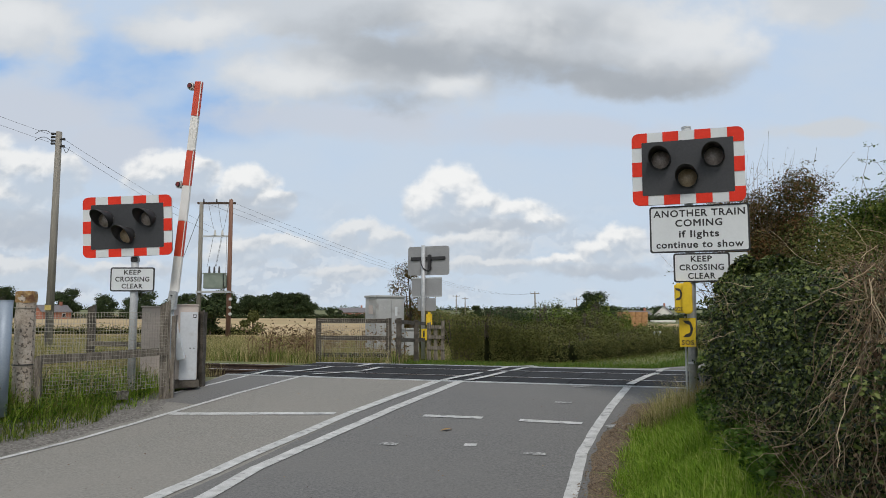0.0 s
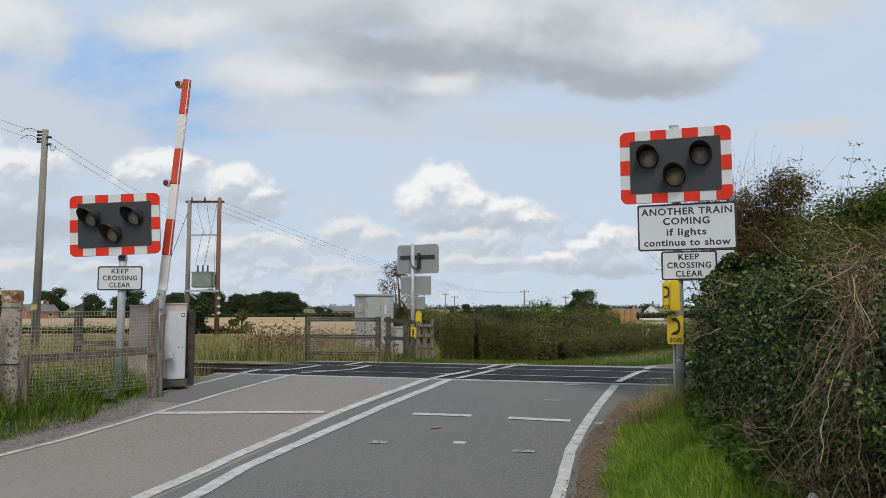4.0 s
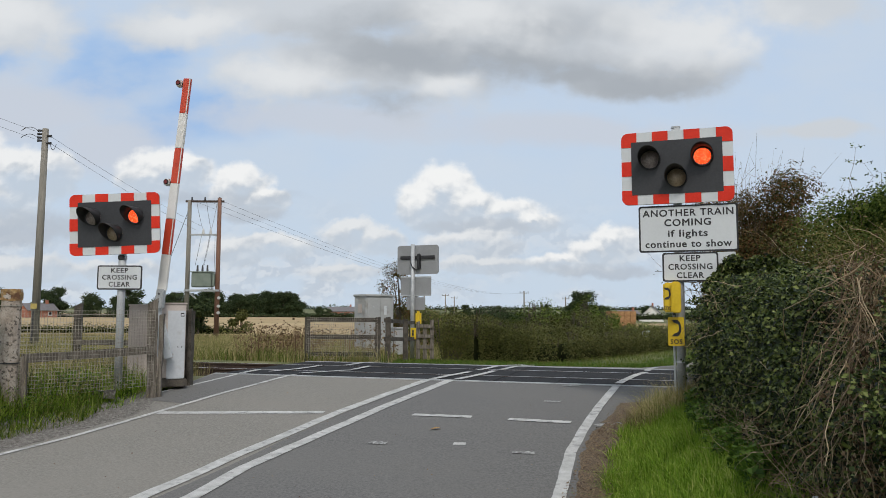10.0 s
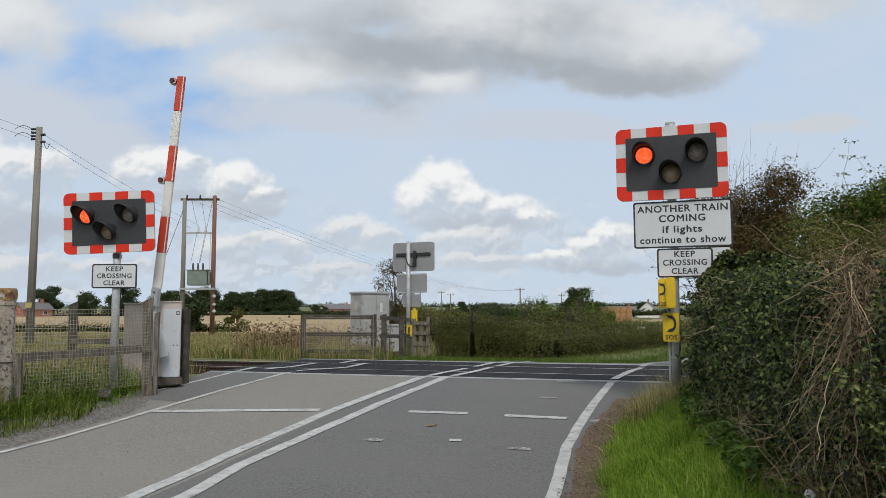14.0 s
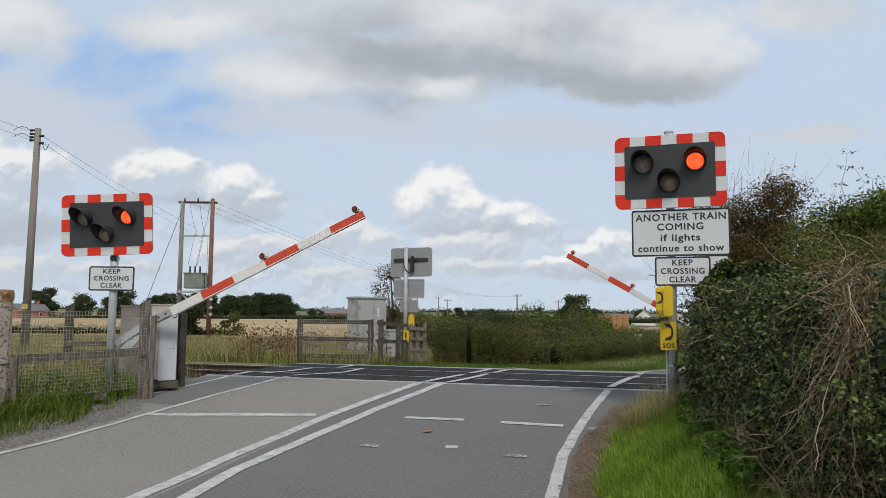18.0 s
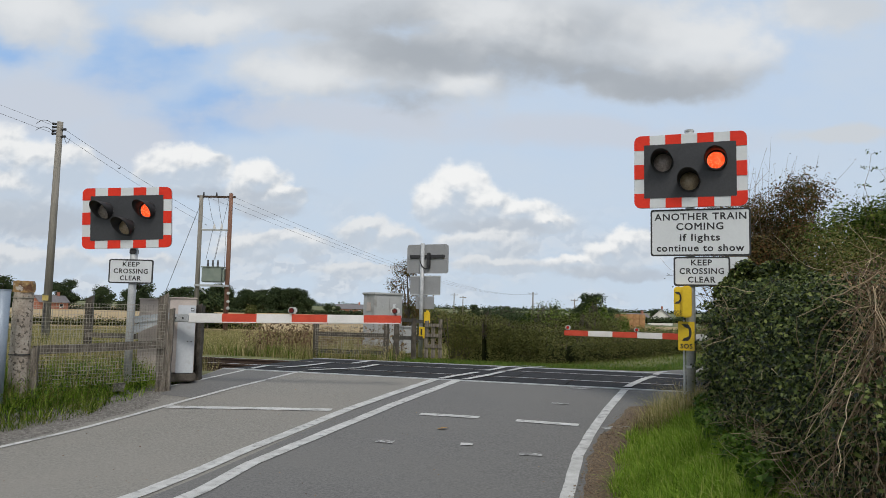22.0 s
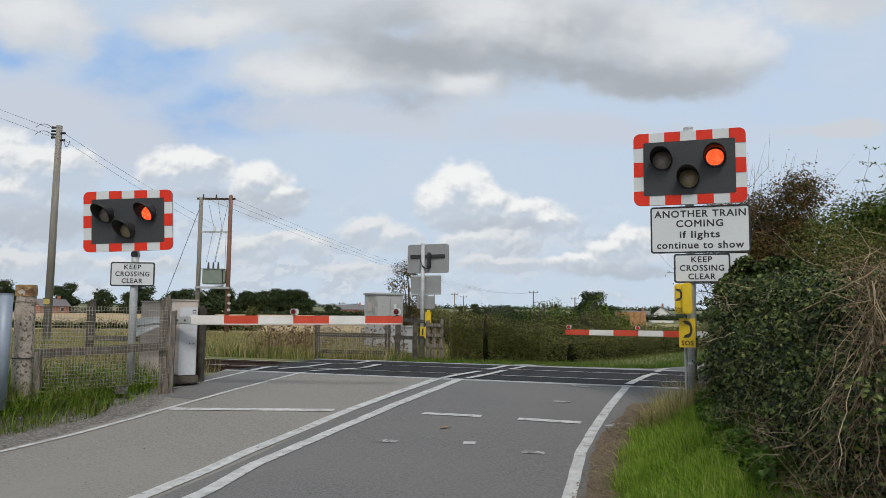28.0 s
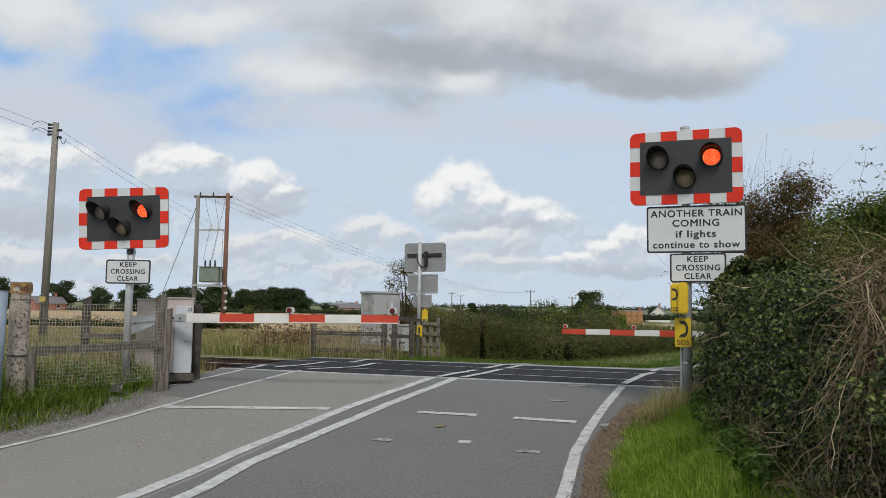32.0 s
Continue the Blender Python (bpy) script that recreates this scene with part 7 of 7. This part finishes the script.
    far2 = lambda x, y: across(x, y) > 17 and x > -1.5 and y > lerp([(0.1, 17.6), (2.4, 17.0), (4.8, 17.0), (7.2, 21.6), (10.6, 26.8), (16.2, 33.2), (29.5, 41.2)], x) + 0.05
    near_lane = lambda x, y: far2(x, y) and y < 24 + 0.75 * max(0, x) + 2
    t = blade_mesh("lane_verge_grass", scatter((-1.5, 22), (17, 40), 26000, near_lane), (0.04, 0.15), (0.006, 0.014), VERGE, seed=9)
    tagged(t, "short green grass along the far lane", "grass", kind="stuff")
    t = blade_mesh("lane_rim_grass", scatter((-1.5, 16), (17, 34), 9000, lambda x, y: near_lane(x, y) and not far2(x, y - 2.2)), (0.05, 0.17), (0.006, 0.014), NETTLE, seed=19)
    tagged(t, "brighter green grass at the rim of the far lane", "grass", kind="stuff")
    P = scatter((-8, 0), (23, 34), 300, lambda x, y: far(x, y) and noise.noise((x * 0.7, y * 0.4, 4)) > -0.05 and x > -6.5)
    P = np.concatenate([P, scatter((-5.6, -3.3), (19.6, 25), 220, far), scatter((-2.6, -0.9), (20.5, 23.5), 60)])
    t = blade_mesh("dead_docks", P, (0.35, 1.15), (0.012, 0.03), DOCK, seed=10, lean=0.3)
    tagged(t, "dead brown dock stems in the grass", "weeds", kind="stuff")
    W = np.concatenate([P + RG.normal(0, 0.1, P.shape) * (1, 1, 1.6) + (0, 0, z) for z in (0.4, 0.55, 0.7, 0.8)])
    tagged(leaf_mesh("dock_seeds", W, (0.05, 0.12), DOCK, seed=12), "brown dock seed heads", "weeds", kind="stuff")
    # weeds with broad leaves below the hedge and by the fence
    K = scatter((1.4, 4.2), (4.5, 9.2), 6000, lambda x, y: lerp(face, y) - 0.38 < x < lerp(face, y) + 0.1 and noise.noise((x * 2, y * 2, 6)) > -0.15)
    K[:, 2] += RG.uniform(0.0, 0.24, len(K))
    tagged(leaf_mesh("bank_weeds", K, (0.03, 0.075), NETTLE, seed=13, up=0.7), "broad-leaved green weeds under the hedge", "weeds", kind="stuff")
    K = scatter((-8.5, -4.6), (8.0, 12.6), 7000, lambda x, y: 0.25 < lerp(LEFT, y) - x < 3 and noise.noise((x * 1.6, y * 1.6, 2)) > 0.0)
    K[:, 2] += RG.uniform(0.0, 0.3, len(K))
    tagged(leaf_mesh("fence_weeds", K, (0.025, 0.055), NETTLE, seed=15, up=0.6), "leafy weeds in the grass by the fence", "weeds", kind="stuff")
    K = scatter((0.9, 3.2), (5.2, 10.8), 2200, lambda x, y: lerp(RIGHT, y) - 0.22 < x < lerp(RIGHT, y) + 0.4)
    K[:, 2] = [max(z, profile(across(x, y))) + 0.03 for x, y, z in K]
    tagged(leaf_mesh("straw_litter", K, (0.012, 0.035), CURLED, seed=16, up=3.0), "scattered dry straw and dead leaves by the lane", "litter", kind="stuff")


far_woods()
far_hedges()
right_hedge()
right_bushes()
grasses()


# ---------------------------------------------------------------- what moves
def arm_pose(x, y, z, turn, angle):
    return pose(x, y, z, 0, 0, turn) @ pose(0, 0, 0, 0, -angle, 0)


def lamp_rows(ball, spans):
    """Rows for a turning lens: its glowing cap faces the road within the spans, and looks aside otherwise."""
    place = ball.matrix_basis.translation.copy()
    off, on = pose(*place), pose(*place, 0, 0, 88)
    rows = [(0.0, off)]
    for a, b in spans:
        a, b = round(a * FPS) / FPS, round(b * FPS) / FPS
        rows += [(a - 1 / FPS, off), (a, on), (b - 1 / FPS, on), (b, off)]
    if rows[-1][0] < 32.0:
        rows.append((32.0, off))
    out = []
    for t, m in rows:
        if t <= 32.0 and (not out or t > out[-1][0] + 0.01):
            out.append((t, m))
    if out[-1][0] < 31.99:
        out.append((32.0, out[-1][1]))
    return out


BIRD_WAY = [(0, 45.0, 470.0, 6.0), (19.8, -24.85, 112.0, 5.1), (20.4, -28.3, 101.0, 8.1), (22.0, -32.2, 72.0, 14.7), (23.0, -35.3, 57.0, 18.4), (23.6, -37.1, 48.0, 20.5), (32.0, -62.0, -80.0, 42.0)]


def motions():
    near = [(0, 84.6), (14.0, 84.6), (14.1, 84.3), (14.2, 83.6), (14.3, 82.6), (14.4, 81.4), (14.5, 80.1), (15.0, 73.0), (15.5, 65.0), (16.0, 56.8), (16.5, 48.5), (17.0, 41.0), (17.5, 33.6), (18.0, 26.0),
            (18.5, 18.0), (19.0, 10.2), (19.2, 9.0), (19.6, 6.5), (20.0, 3.8), (20.2, 2.4), (20.42, 1.0), (20.7, 0.8), (32.0, 0.5)]
    walk(BOOM_NEAR, [(t, MACHINE_NEAR.matrix_basis.inverted() @ arm_pose(-4.633, 12.32, 1.075, -10, a)) for t, a in near])
    far = [(0, 84.0), (14.0, 84.0), (14.2, 83.0), (14.5, 79.5), (15.0, 71.5), (15.5, 64.5), (16.0, 57.5), (16.5, 50.5), (17.0, 44.0), (17.5, 37.0), (18.0, 30.2), (18.5, 23.0), (19.0, 15.8), (19.4, 11.8), (19.8, 9.6),
           (20.2, 7.5), (20.6, 5.5), (21.0, 3.2), (21.3, 1.2), (21.5, 0.5), (32.0, 0.0)]
    walk(BOOM_FAR, [(t, MACHINE_FAR.matrix_basis.inverted() @ arm_pose(7.063, 17.781, 0.777, 164, a)) for t, a in far])
    left, right = [(9.08, 9.68), (10.08, 10.38), (10.78, 11.15)], [(9.08, 9.68), (9.97, 10.28), (10.57, 10.87)]
    k, start, half = 0, 11.15, 0.382
    t0 = 11.88 - 0.764
    right.append((t0 + 0.03, 11.55))
    left.append((11.55, 11.88))
    t = 11.88
    while t < 32.0:
        right.append((t, min(t + half, 32.1)))
        if t + half < 32.0:
            left.append((t + half, min(t + 2 * half, 32.1)))
        t += 2 * half
    for lamps in LAMPS:
        for ball, spans in zip(lamps, (left, right, [(5.72, 9.06)])):
            walk(ball, lamp_rows(ball, spans))
    walk(BIRD, [(t, pose(x, y, z, 0, 0, 155)) for t, x, y, z in BIRD_WAY])
    walk(SKY, [(0.0, pose(0, 0, 1.16)), (16.0, pose(0, 0, 1.16, 0, 0, -0.55)), (32.0, pose(0, 0, 1.16, 0, 0, -1.1))])


motions()
